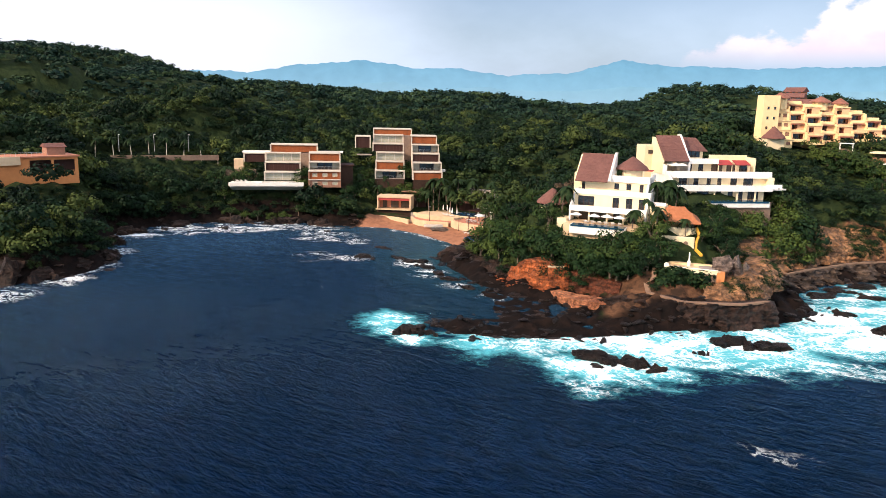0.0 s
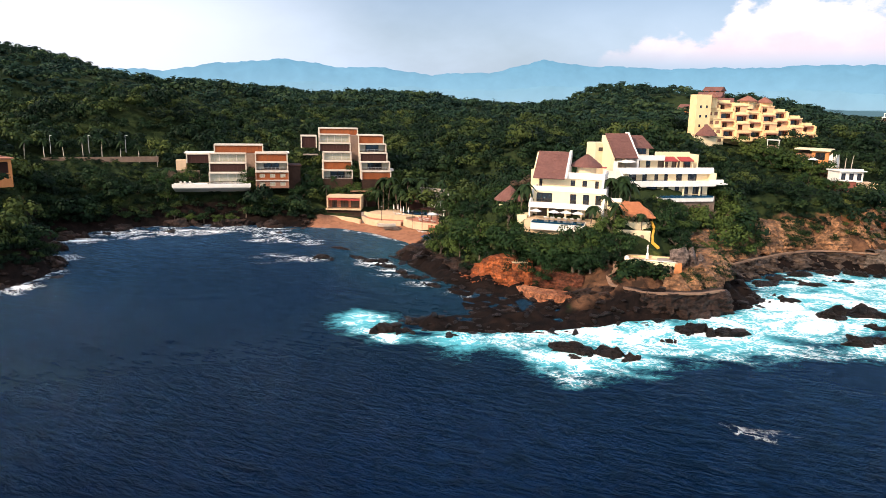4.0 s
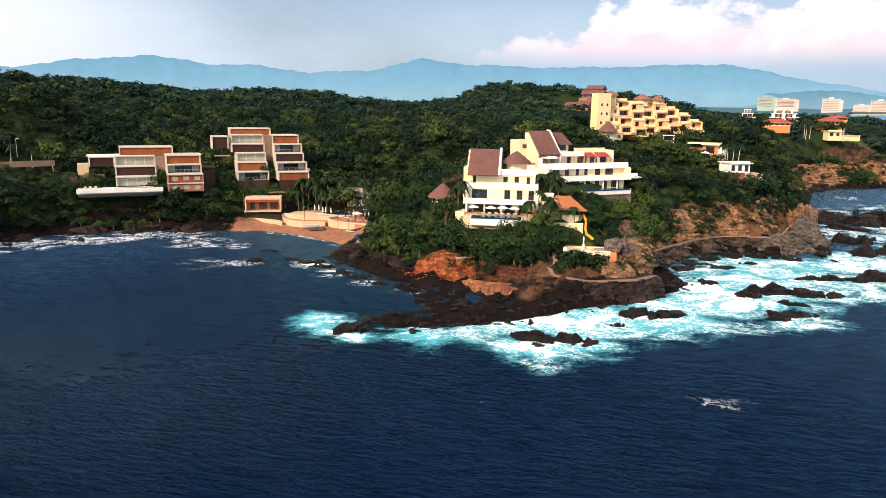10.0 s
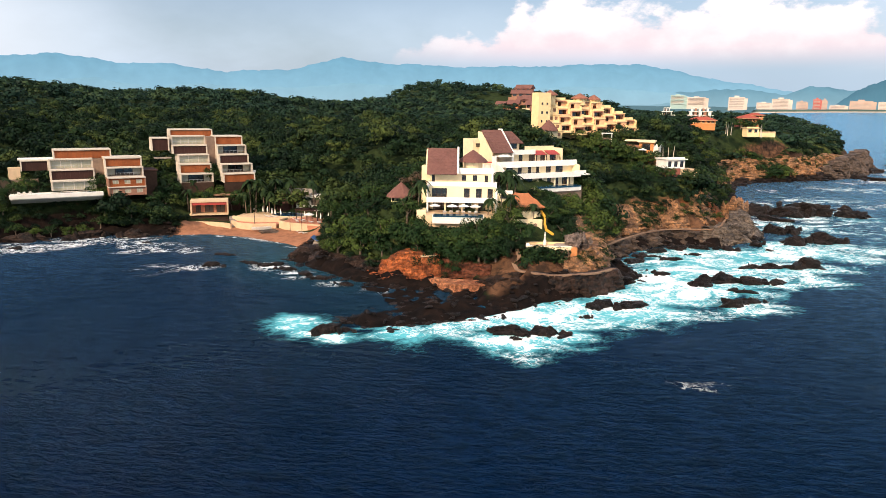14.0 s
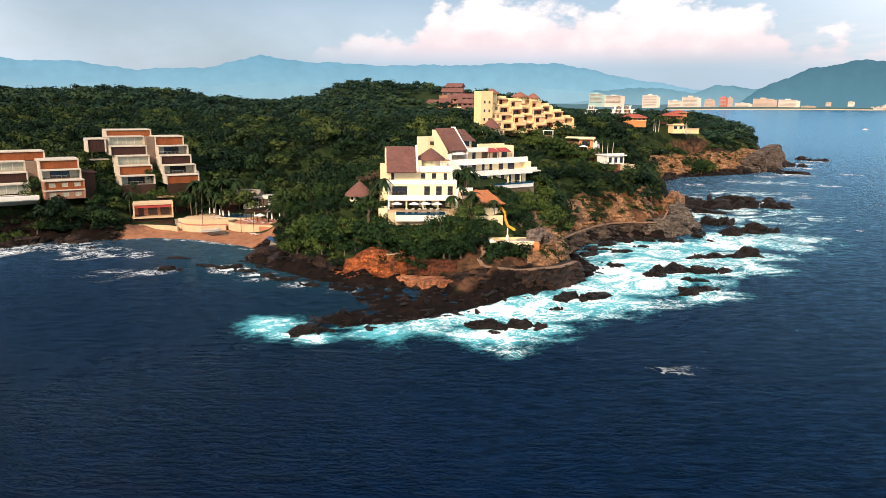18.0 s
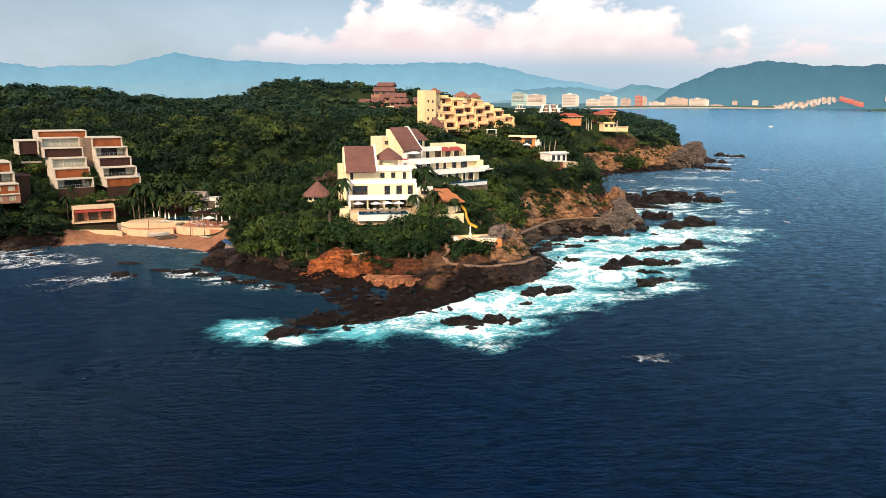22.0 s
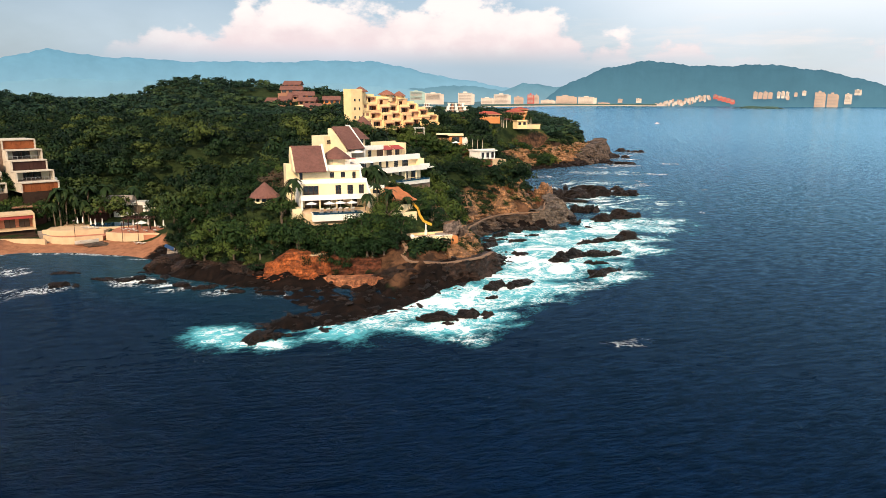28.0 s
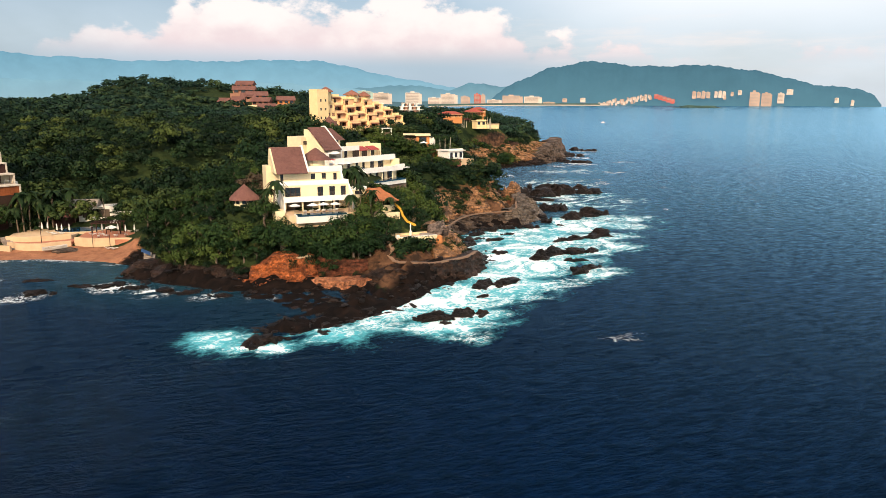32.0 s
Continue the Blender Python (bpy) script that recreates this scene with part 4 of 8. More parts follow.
def built_on(x, y, margin):
    """Whether a place lies under or close to a house."""
    out = np.zeros(x.shape, bool)
    for x0, y0, turn, u0, u1, v0, v1 in HOUSES:
        c, s = math.cos(radians(turn)), math.sin(radians(turn))
        u, v = c * (x - x0) + s * (y - y0), -s * (x - x0) + c * (y - y0)
        out |= (u > u0 - margin) & (u < u1 + margin) & (v > v0 - margin) & (v < v1 + margin)
    return out


def wooded(x, y, d):
    low = np.where(x < -84, 3.5, np.where(x > -20, np.where(y > 290, np.where((y > 430) & (x > 2), 20.0, 9.0), 15.0), 7.5))
    ok = (d > low + 1.5 * rough(x, y, 23, 30)) & (beachness(x, y) < 0.25)
    for cx, cy, r in CLEAR:
        ok &= np.hypot(x - cx, y - cy) > r
    return ok & ~built_on(x, y, 1.2)


def scatter(x0, x1, y0, y1, step, rng):
    gx, gy = np.meshgrid(np.arange(x0, x1, step), np.arange(y0, y1, step))
    gx = gx + rng.uniform(-0.45, 0.45, gx.shape) * step
    gy = gy + rng.uniform(-0.45, 0.45, gy.shape) * step
    gx, gy = gx.ravel(), gy.ravel()
    d = shore_distance(gx, gy)
    keep = wooded(gx, gy, d)
    return gx[keep], gy[keep]


# low growth below the houses: place, reach, and the widest crown there
LOW = [(-64, 262, 13, 2.0), (-54, 266, 12, 2.4), (-44, 272, 10, 2.2), (-34, 268, 13, 1.9), (-26, 254, 14, 1.7), (-20, 246, 12, 1.8), (-30, 240, 12, 2.6), (-14, 384, 26, 3.0), (-8, 360, 22, 3.0), (-26, 185, 12, 2.0), (-45, 252, 14, 3.2), (-28, 225, 14, 3.4), (-176, 104, 9, 2.2), (-173, 114, 9, 2.2), (-172, 124, 8, 2.2), (-170, 134, 7, 2.4), (-196, 97, 6, 1.2), (-193, 105, 6, 1.2), (-190, 113, 6, 1.2), (-187, 121, 6, 1.2), (-184, 129, 6, 1.2), (-185, 99, 6, 2.0), (-182, 108, 6, 2.0), (-180, 117, 6, 2.0), (-178, 126, 6, 2.0), (-223, 346, 13, 2.2), (-216, 334, 10, 2.6),
       (-200, 540, 16, 2.2), (-190, 528, 16, 2.2), (-178, 518, 16, 2.2), (-206, 524, 14, 2.4), (-172, 506, 14, 2.8), (-166, 530, 12, 2.4), (-204, 556, 12, 2.2), (-122, 655, 34, 2.2), (-98, 668, 34, 2.2), (-84, 640, 24, 2.4)]


def woods(name, gx, gy, protos, r0, r1, label, rng, lift=0.35, flat=1.0, leaf=None):
    """Tree crowns over a stretch of land, as one mesh."""
    gz = ground(gx, gy)
    out, tones = [], []
    for x, y, z in zip(gx, gy, gz):
        q = protos[rng.integers(len(protos))]
        r = r0 + (r1 - r0) * rng.uniform() ** 1.7
        for cx, cy, reach, most in LOW:
            if math.hypot(x - cx, y - cy) < reach:
                r = min(r, most * rng.uniform(0.8, 1.0))
        a = rng.uniform(0, 6.28)
        c, s = math.cos(a), math.sin(a)
        p = q * (r, r, r * flat * rng.uniform(0.75, 1.1))
        out.append(np.stack([c * p[..., 0] - s * p[..., 1] + x, s * p[..., 0] + c * p[..., 1] + y, p[..., 2] + z + r * lift], -1))
        tones.append(np.full(len(q), rng.uniform(0, 1) ** 1.5))
    ob = new(name, quads_mesh(name, np.concatenate(out), np.concatenate(tones), leaf or LEAF))
    return tagged(ob, label, "forest", kind="stuff")


def undergrowth(name, area, step, r0, r1, label):
    gx, gy = np.meshgrid(np.arange(area[0], area[1], step), np.arange(area[2], area[3], step))
    gx = (gx + TREE.uniform(-0.5, 0.5, gx.shape) * step).ravel()
    gy = (gy + TREE.uniform(-0.5, 0.5, gy.shape) * step).ravel()
    d = shore_distance(gx, gy) + 1.2 * rough(gx, gy, 14, 12)
    low = np.where(gx < -84, 2.2, np.where((gx > -20) & (gy < 290), 11.5, np.where(gy > 290, np.where((gy > 430) & (gx > 2), 15.0, 5.0), 6.5)))
    red = (np.hypot(gx + 42, gy - 145) < 6) | (np.hypot(gx + 25, gy - 147.5) < 5) | (np.hypot(gx + 31, gy - 147) < 4) | (np.hypot(gx + 21, gy - 144) < 6) | (np.hypot(gx + 13, gy - 150) < 4)
    keep = (d > low) & (d < low + 9) & (beachness(gx, gy) < 0.3) & ~red
    for cx, cy, r in ((-17, 159, 5), (-127, 166, 5), (-30, 144, 5), (-118, 170, 6), (-22, 154, 1.6)):
        keep &= np.hypot(gx - cx, gy - cy) > r
    return woods(name, gx[keep], gy[keep], MID_CROWNS, r0, r1, label, TREE, 0.1)


undergrowth("shore_scrub", (-175, -84, 60, 200), 2.6, 1.5, 2.6, "low dense green scrub down to the bay's rocks")
undergrowth("point_scrub", (-84, 45, 130, 300), 2.3, 1.0, 2.0, "low green scrub along the cliff edge")
undergrowth("far_scrub", (-60, 60, 300, 620), 4.0, 2.2, 3.8, "green scrub above the far cliffs")
FRONT = lambda x, y: (x > -84) & (x < 4) & (y < 187) & (y > 130)
gx, gy = scatter(-285, 62, 40, 345, 5.0, TREE)
keep = ~FRONT(gx, gy)
woods("woodland", gx[keep], gy[keep], MID_CROWNS, 2.9, 6.6, "dense dark green tropical woods on the hillside", TREE)
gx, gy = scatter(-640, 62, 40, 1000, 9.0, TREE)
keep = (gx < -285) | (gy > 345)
woods("far_woodland", gx[keep], gy[keep], FAR_CROWNS, 4.4, 8.4, "dense dark green woods on the far hills", TREE, 0.15, 0.7, HAZED_LEAF)


gx, gy = scatter(-172, -108, 52, 146, 3.6, TREE)
woods("bay_woods", gx, gy, MID_CROWNS, 1.9, 3.6, "dense dark green trees on the slope above the bay", TREE, 0.1)

YARDS = [(-22, 143, 8), (-26, 147, 6), (-104, 174, 16), (-118, 172, 11), (-17.5, 160, 6.5), (-57.6, 163.4, 3.0), (-28.6, 169, 5), (-21.5, 165, 3.5), (-30, 145, 6), (-42, 145, 6), (-20, 150, 6.5), (-115, 190, 8)]


def hillside_scrub(name, area, step, label):
    """Low growth on the open ground between the trees and round the houses."""
    gx, gy = np.meshgrid(np.arange(area[0], area[1], step), np.arange(area[2], area[3], step))
    gx = (gx + TREE.uniform(-0.5, 0.5, gx.shape) * step).ravel()
    gy = (gy + TREE.uniform(-0.5, 0.5, gy.shape) * step).ravel()
    d = shore_distance(gx, gy)
    low = np.where(gx < -84, 3.5, np.where((gx > -20) & (gy < 290), 15.0, 8.0))
    keep = (d > low) & (beachness(gx, gy) < 0.25)
    bare = np.zeros(gx.shape, bool)
    for cx, cy, r in CLEAR:
        bare |= np.hypot(gx - cx, gy - cy) < r + 1.5
    for cx, cy, r, _ in LOW:
        bare |= np.hypot(gx - cx, gy - cy) < r
    keep &= bare
    keep &= ~built_on(gx, gy, 0.6)
    for cx, cy, r in YARDS:
        keep &= np.hypot(gx - cx, gy - cy) > r
    return woods(name, gx[keep], gy[keep], MID_CROWNS, 1.2, 2.2, label, TREE, 0.0)


hillside_scrub("hillside_scrub", (-240, 40, 50, 420), 2.3, "low green scrub between the trees and round the houses")


def limb(bm, a, b, r0, r1, sides=6):
    a, b = Vector(a), Vector(b)
    q = (b - a).to_track_quat("Z", "Y")
    p = [bm.verts.new(a + q @ Vector((r0 * math.cos(t), r0 * math.sin(t), 0))) for t in [2 * math.pi * k / sides for k in range(sides)]]
    s = [bm.verts.new(b + q @ Vector((r1 * math.cos(t), r1 * math.sin(t), 0))) for t in [2 * math.pi * k / sides for k in range(sides)]]
    for k in range(sides):
        bm.faces.new((p[k], p[(k + 1) % sides], s[(k + 1) % sides], s[k]))
    bm.faces.new(s)


def broadleaf_tree(rng, mat=TREE_LEAF):
    """One shore tree: trunk with limbs, and a crown of leaf clumps; height about 2 for a crown of radius 1 (scaled when placed)."""
    root = thing("broadleaf_tree", Matrix(), "bushy dark green broadleaf tree on the headland", "tree", "trees on the headland")
    bm = bmesh.new()
    limb(bm, (0, 0, -0.8), (0.05, 0, 1.4), 0.28, 0.18)
    for k in range(5):
        a = k * 1.26 + rng.uniform(-0.3, 0.3)
        limb(bm, (0.04, 0, 0.9 + 0.1 * k), (1.7 * math.cos(a), 1.7 * math.sin(a), 2.6 + rng.uniform(0, 0.8)), 0.12, 0.04, 5)
    part("trunk", bm, BARK, root)
    q = crown_cloud(1500, 0.036, rng, 17, 0.2, 0.38, 0.72) * (3.4, 3.4, 3.4)
    q[..., 2] += 0.7
    crown = new("crown", quads_mesh("crown", q, rng.uniform(0, 1, len(q)) * 0.2 + rng.uniform(0.0, 0.55), mat))
    crown.parent = root
    return root


def place(ob, x, y, size, turn, sink=0.2):
    return copy_thing(ob, pose(x, y, height_at(x, y) - sink, 0, 0, turn) @ Matrix.Scale(size, 4))


kinds = [broadleaf_tree(TREE) for _ in range(6)]
gx, gy = scatter(-84, 4, 130, 187, 3.5, TREE)
for n, (x, y) in enumerate(zip(gx, gy)):
    near_house = min(math.hypot(x + 54, y - 159), math.hypot(x + 27, y - 163)) < 8
    place(kinds[n % 6], x, y, TREE.uniform(0.75, 1.25) * (0.48 if near_house else 1), TREE.uniform(0, 360))
for x, y, k in ((-44.5, 150.6, 1.5), (-41.2, 151.4, 1.35), (-38.2, 152.2, 1.5), (-35.2, 153.2, 1.45), (-32.4, 155.2, 1.5), (-30.0, 157.6, 1.35), (-47.6, 152.4, 1.4), (-50.2, 155.0, 1.3), (-27.5, 160.0, 1.2), (-36.6, 149.8, 1.3), (-42.8, 149.0, 1.15), (-33.4, 150.2, 1.05), (-30.0, 151.2, 1.15), (-26.8, 152.4, 1.05), (-31.6, 153.4, 1.3), (-27.4, 155.6, 1.2), (-24.6, 155.0, 0.8),
                (-24.0, 181.0, 0.7), (-22.0, 186.0, 0.75), (-20.6, 190.4, 0.8), (-19.2, 194.4, 0.85), (-18.8, 198.4, 0.9), (-26.4, 176.0, 0.75), (-18.6, 203.5, 1.0), (-19.6, 208.0, 1.0)):
    place(kinds[int(10 * k) % 6], x, y, k, 100 * x, -0.4)
for ob in kinds:
    for o in (*ob.children, ob):
        bpy.data.objects.remove(o)

# ---- houses ----


def wall_with_openings(u0, u1, v0, v1, z0, z1, holes):
    """A wall along u with real openings: holes are (u0, u1, z0, z1), left to right."""
    us = sorted({u0, u1, *[h[0] for h in holes], *[h[1] for h in holes]})
    zs = sorted({z0, z1, *[max(h[2], z0) for h in holes], *[min(h[3], z1) for h in holes]})
    bm = bmesh.new()
    made = {}

    def at(i, k, v):
        if (i, k, v) not in made:
            made[i, k, v] = bm.verts.new((us[i], v, zs[k]))
        return made[i, k, v]

    def full(i, k):
        if not (0 <= i < len(us) - 1 and 0 <= k < len(zs) - 1):
            return False
        u, z = (us[i] + us[i + 1]) / 2, (zs[k] + zs[k + 1]) / 2
        return not any(a < u < b and c < z < d for a, b, c, d in holes)

    for i in range(len(us) - 1):
        for k in range(len(zs) - 1):
            if not full(i, k):
                continue
            q = ((i, k), (i + 1, k), (i + 1, k + 1), (i, k + 1))
            bm.faces.new([at(a, b, v0) for a, b in q])
            bm.faces.new([at(a, b, v1) for a, b in q[::-1]])
            for (a, b), (c, d), near_cell in ((q[0], q[1], (i, k - 1)), (q[1], q[2], (i + 1, k)), (q[2], q[3], (i, k + 1)), (q[3], q[0], (i - 1, k))):
                if not full(*near_cell):
                    bm.faces.new((at(c, d, v0), at(a, b, v0), at(a, b, v1), at(c, d, v1)))
    return bm


def window(parent, u0, u1, v, z0, z1, frame_mat=None, glass=None, mullions=1):
    """A window set in a wall whose outer face is at v: frame, panes."""
    frame_mat, glass = frame_mat or WHITE, glass or GLASS_DARK
    bm = bmesh.new()
    t = 0.09
    solid(bm, (u0, v + 0.06, z0), (u0 + t, v + 0.16, z1))
    solid(bm, (u1 - t, v + 0.06, z0), (u1, v + 0.16, z1))
    solid(bm, (u0 + t, v + 0.06, z1 - t), (u1 - t, v + 0.16, z1))
    solid(bm, (u0 + t, v + 0.06, z0), (u1 - t, v + 0.16, z0 + t))
    w = (u1 - u0) / (mullions + 1)
    for k in range(mullions):
        solid(bm, (u0 + w * (k + 1) - t / 2, v + 0.06, z0 + t), (u0 + w * (k + 1) + t / 2, v + 0.16, z1 - t))
    ob = part("window_frame", bm, frame_mat, parent)
    for k in range(mullions + 1):
        part("pane", block((u0 + w * k + t * 0.5, v + 0.09, z0 + t * 0.5), (u0 + w * (k + 1) - t * 0.5, v + 0.12, z1 - t * 0.5)), glass, ob)
    return ob


def thatch_cone(name, parent, cu, cv, z0, z1, r, mat, sides=18):
    """A shaggy round thatched roof with an overhanging eave."""
    rings = [(r * 0.93, z0 - 0.12), (r * 1.02, z0 - 0.1), (r, z0 + 0.12)]
    for k in range(1, 7):
        f = k / 7
        rings.append((r * (1 - f) * (1 + 0.04 * (k % 2)), z0 + 0.12 + (z1 - z0) * (f ** 0.92)))
    rings.append((0.12, z1))
    bm = turned(rings, sides, 0.03)
    bmesh.ops.translate(bm, verts=bm.verts, vec=(cu, cv, 0))
    return part(name, bm, mat, parent)


def thatch_plane(parent, corners, thick, mat, name="roof"):
    """A sloping thatched roof plane between four corners (low left, low right, high right, high left), with rows of palm layers."""
    a, b, c, d = [Vector(p) for p in corners]
    rows = 9
    n = (b - a).cross(d - a).normalized() * thick
    root = None
    for k in range(rows):
        bm = bmesh.new()
        f0, f1 = k / rows, min((k + 1.25) / rows, 1)
        p = [a.lerp(d, f0) + n * 1.0, b.lerp(c, f0) + n * 1.0, b.lerp(c, f1) + n * 0.86, a.lerp(d, f1) + n * 0.86]
        q = [x - n * 0.7 for x in p]
        v = [bm.verts.new(x) for x in p + q]
        for face in ((0, 1, 2, 3), (7, 6, 5, 4), (0, 4, 5, 1), (1, 5, 6, 2), (2, 6, 7, 3), (3, 7, 4, 0)):
            bm.faces.new([v[i] for i in face])
        bmesh.ops.recalc_face_normals(bm, faces=bm.faces)
        ob = part(name if k == 0 else "thatch_layer", bm, mat, root or parent)
        root = root or ob
    return root


def railing(parent, u0, u1, v, z, h=0.95, mat=None):
    bm = bmesh.new()
    solid(bm, (u0, v, z + h - 0.06), (u1, v + 0.06, z + h))
    n = max(2, int((u1 - u0) / 1.1))
    for k in range(n + 1):
        u = u0 + (u1 - u0 - 0.06) * k / n
        solid(bm, (u, v, z), (u + 0.06, v + 0.06, z + h - 0.06))
    return part("railing", bm, mat or METAL, parent)


def parasol(m, mat, label):
    t = thing("parasol", m, label, "parasol", "pool parasols")
    part("pole", turned([(0.035, 0), (0.03, 2.3)], 6), METAL, t)
    bm = bmesh.new()
    top = bm.verts.new((0, 0, 2.75))
    rim = [bm.verts.new((1.55 * math.cos(k * math.pi / 4), 1.55 * math.sin(k * math.pi / 4), 2.15 - 0.06 * (k % 2))) for k in range(8)]
    for k in range(8):
        bm.faces.new((top, rim[k], rim[(k + 1) % 8]))
    low = bm.verts.new((0, 0, 2.7))
    rim2 = [bm.verts.new(v.co - Vector((0, 0, 0.05))) for v in rim]
    for k in range(8):
        bm.faces.new((low, rim2[(k + 1) % 8], rim2[k]))
        bm.faces.new((rim[k], rim2[k], rim2[(k + 1) % 8], rim[(k + 1) % 8]))
    part("canopy", bm, mat, t)
    return t


def lounger(m):
    t = thing("sun_lounger", m, "low white sun lounger with a raised back", "lounger", "sun loungers")
    part("mattress", block((-0.33, -0.9, 0.3), (0.33, 0.45, 0.4), 0.03), CLOTH, t)
    bm = slab_profile([(0.45, 0.3), (0.45, 0.4), (1.0, 0.82), (1.04, 0.73)], -0.33, 0.33)
    part("backrest", bm, CLOTH, t)
    for x in (-0.28, 0.22):
        for y in (-0.85, 0.4):
            part("leg", block((x, y, 0), (x + 0.06, y + 0.06, 0.3)), METAL, t)
    return t


def on_frame(root, u, v, z, turn=0):
    return root.matrix_world @ pose(u, v, z, 0, 0, turn)


def front_villa():
    """The white villa that steps down the point in broad terraces."""
    t = thing("terraced_villa", pose(-48, 161, 12.6, 0, 0, 29), "white and cream terraced villa with a steep brown thatched roof", "villa")
    W, C = WHITE, CREAM
    # ground storey and pool deck
    part("pool_deck", block((-0.5, -8.9, -2.6), (15.2, -0.5, 0)), SAND_WALL, t)
    part("back_wall", wall_with_openings(0, 14.7, -1.0, -0.7, 0, 2.5, [(0.8, 6.6, 0, 2.2), (8.0, 9.4, 0, 2.2), (11, 12.6, 0, 2.2)]), C, t)
    for a, b in ((0.8, 6.6), (8.0, 9.4), (11.0, 12.6)):
        window(t, a, b, -1.0, 0, 2.2, WOOD_DARK, SHADE if a < 1 else None, 2)
    part("end_wall", block((14.7, -4.9, -4), (15.05, 4, 2.5)), W, t)
    part("end_wall", block((-0.5, -4.6, -4), (-0.15, 8, 2.5)), W, t)
    for u in (3.6, 7.3, 10.6):
        part("column", turned([(0.2, 0), (0.2, 2.5)], 10), C, t).location = (u, -4.2, 0)
    # second storey
    part("floor_slab", block((-0.5, -4.5, 2.5), (15.05, 6, 2.75)), W, t)
    part("parapet", slab_profile([(-4.9, 2.25), (-4.55, 2.25), (-4.3, 3.35), (-4.75, 3.35)], -0.5, 15.1), W, t, "broad white parapet")
    holes = [(0.5, 3.9, 3.0, 5.0), (7.7, 9.0, 2.75, 5.0), (10.4, 11.7, 2.75, 5.0), (13.0, 14.2, 2.75, 5.0)]
    part("front_wall", wall_with_openings(-0.2, 14.8, -1.2, -0.9, 2.75, 5.4, holes), C, t)
    for a, b, c, d in holes:
        window(t, a, b, -1.2, c, d, WOOD_DARK, None, 2 if b - a > 2 else 1)
    part("side_wall", slab_profile([(-4.6, 2.75), (6, 2.75), (6, 6.2), (0.2, 6.2), (-4.2, 3.35)], 14.75, 15.1), W, t)
    part("side_wall", slab_profile([(-4.6, 2.75), (8, 2.75), (8, 6.2), (0.2, 6.2), (-4.2, 3.35)], -0.55, -0.2), W, t)
    # third storey
    part("floor_slab", block((-0.5, -0.9, 5.4), (15.05, 8, 5.62)), W, t)
    part("parapet", slab_profile([(-0.6, 5.1), (-0.2, 5.1), (0.1, 6.3), (-0.35, 6.3)], -0.5, 15.1), W, t, "broad white parapet")
    holes = [(0.3, 1.0, 5.62, 7.6), (7.2, 8.2, 6.3, 7.6), (9.7, 10.7, 6.3, 7.6), (12.4, 13.2, 5.7, 7.6)]
    part("front_wall", wall_with_openings(0.1, 14.0, 2.6, 2.9, 5.62, 8.0, holes), C, t)
    for a, b, c, d in holes:
        window(t, a, b, 2.6, c, d, WOOD_DARK, None, 1)
    part("side_wall", slab_profile([(0.2, 5.62), (10, 5.62), (10, 8.9), (3.2, 8.9)], 14.0, 14.35), W, t)
    part("back_block", block((-2.2, 6.0, -2), (6.2, 10.6, 9.2)), C, t)
    # roof terrace with its round hut
    part("roof_slab", block((6.2, 2.5, 8.0), (14.35, 12.5, 8.3)), W, t)
    part("parapet", block((6.5, 2.3, 7.9), (14.4, 2.65, 9.25)), W, t, "white roof terrace parapet")
    part("parapet", block((14.05, 2.65, 8.3), (14.4, 12.5, 9.1)), W, t)
    part("gable_wall", slab_profile([(0.9, 8.0), (8.5, 8.0), (8.5, 13.7), (7.2, 13.7), (0.7, 8.15)], 6.05, 6.5), W, t, "white sloping gable wall")
    part("gable_wall", slab_profile([(1.2, 8.0), (9.0, 8.0), (9.0, 11.2), (7.6, 13.1), (7.0, 13.1), (1.0, 7.9)], -1.1, -0.75), C, t)
    thatch_plane(t, [(-0.75, 0.5, 7.75), (6.05, 0.5, 7.75), (6.05, 7.2, 13.15), (-0.75, 7.2, 13.15)], 0.3, THATCH)
    part("chimney_cap", block((-1.0, 7.3, 12.4), (5.6, 8.0, 13.35)), BRICK_TAN, t)
    part("hut_wall", turned([(2.2, 8.3), (2.2, 10.6)], 12), C, t).location = (9.8, 8.4, 0)
    thatch_cone("hut_roof", t, 9.8, 8.4, 10.35, 13.0, 3.5, THATCH)
    part("red_awning", block((12.3, 7.0, 10.1), (14.2, 9.6, 10.25)), RED, t)
    for u in (12.4, 14.0):
        part("post", block((u, 7.1, 8.3), (u + 0.12, 7.22, 10.1)), W, t)
    # annexe down to the palapa
    part("annexe", block((15.1, -3.0, -3), (18.4, 2.0, 4.2)), C, t)
    part("annexe_parapet", block((15.1, -3.2, 4.2), (18.5, -2.8, 4.9)), W, t)
    window(t, 15.8, 17.4, -3.12, 3.1, 3.9, WOOD_DARK, None, 1)
    # pool
    part("pool_rim", block((1.0, -9.95, -1.6), (12.0, -7.3, 0.12)), W, t)
    part("pool_water", block((1.2, -10.05, -0.18), (11.8, -7.6, 0.16)), POOL, t, "still blue pool water over an infinity edge")
    part("stair_wall", slab_profile([(-6, -4), (-2, -4), (-2, 0.6), (-6, 0.6)], -2.6, -0.6), C, t)
    for k, u in enumerate((1.4, 5.2, 7.7, 10.2)):
        parasol(on_frame(t, u, -6.3 - 0.4 * (k % 2), 0) @ Matrix.Scale(0.8, 4), CLOTH, "open white canvas parasol beside the villa's pool")
    for k in range(6):
        lounger(on_frame(t, 3.6 + 1.35 * k, -6.2, 0, 175 + 4 * (k % 3)))


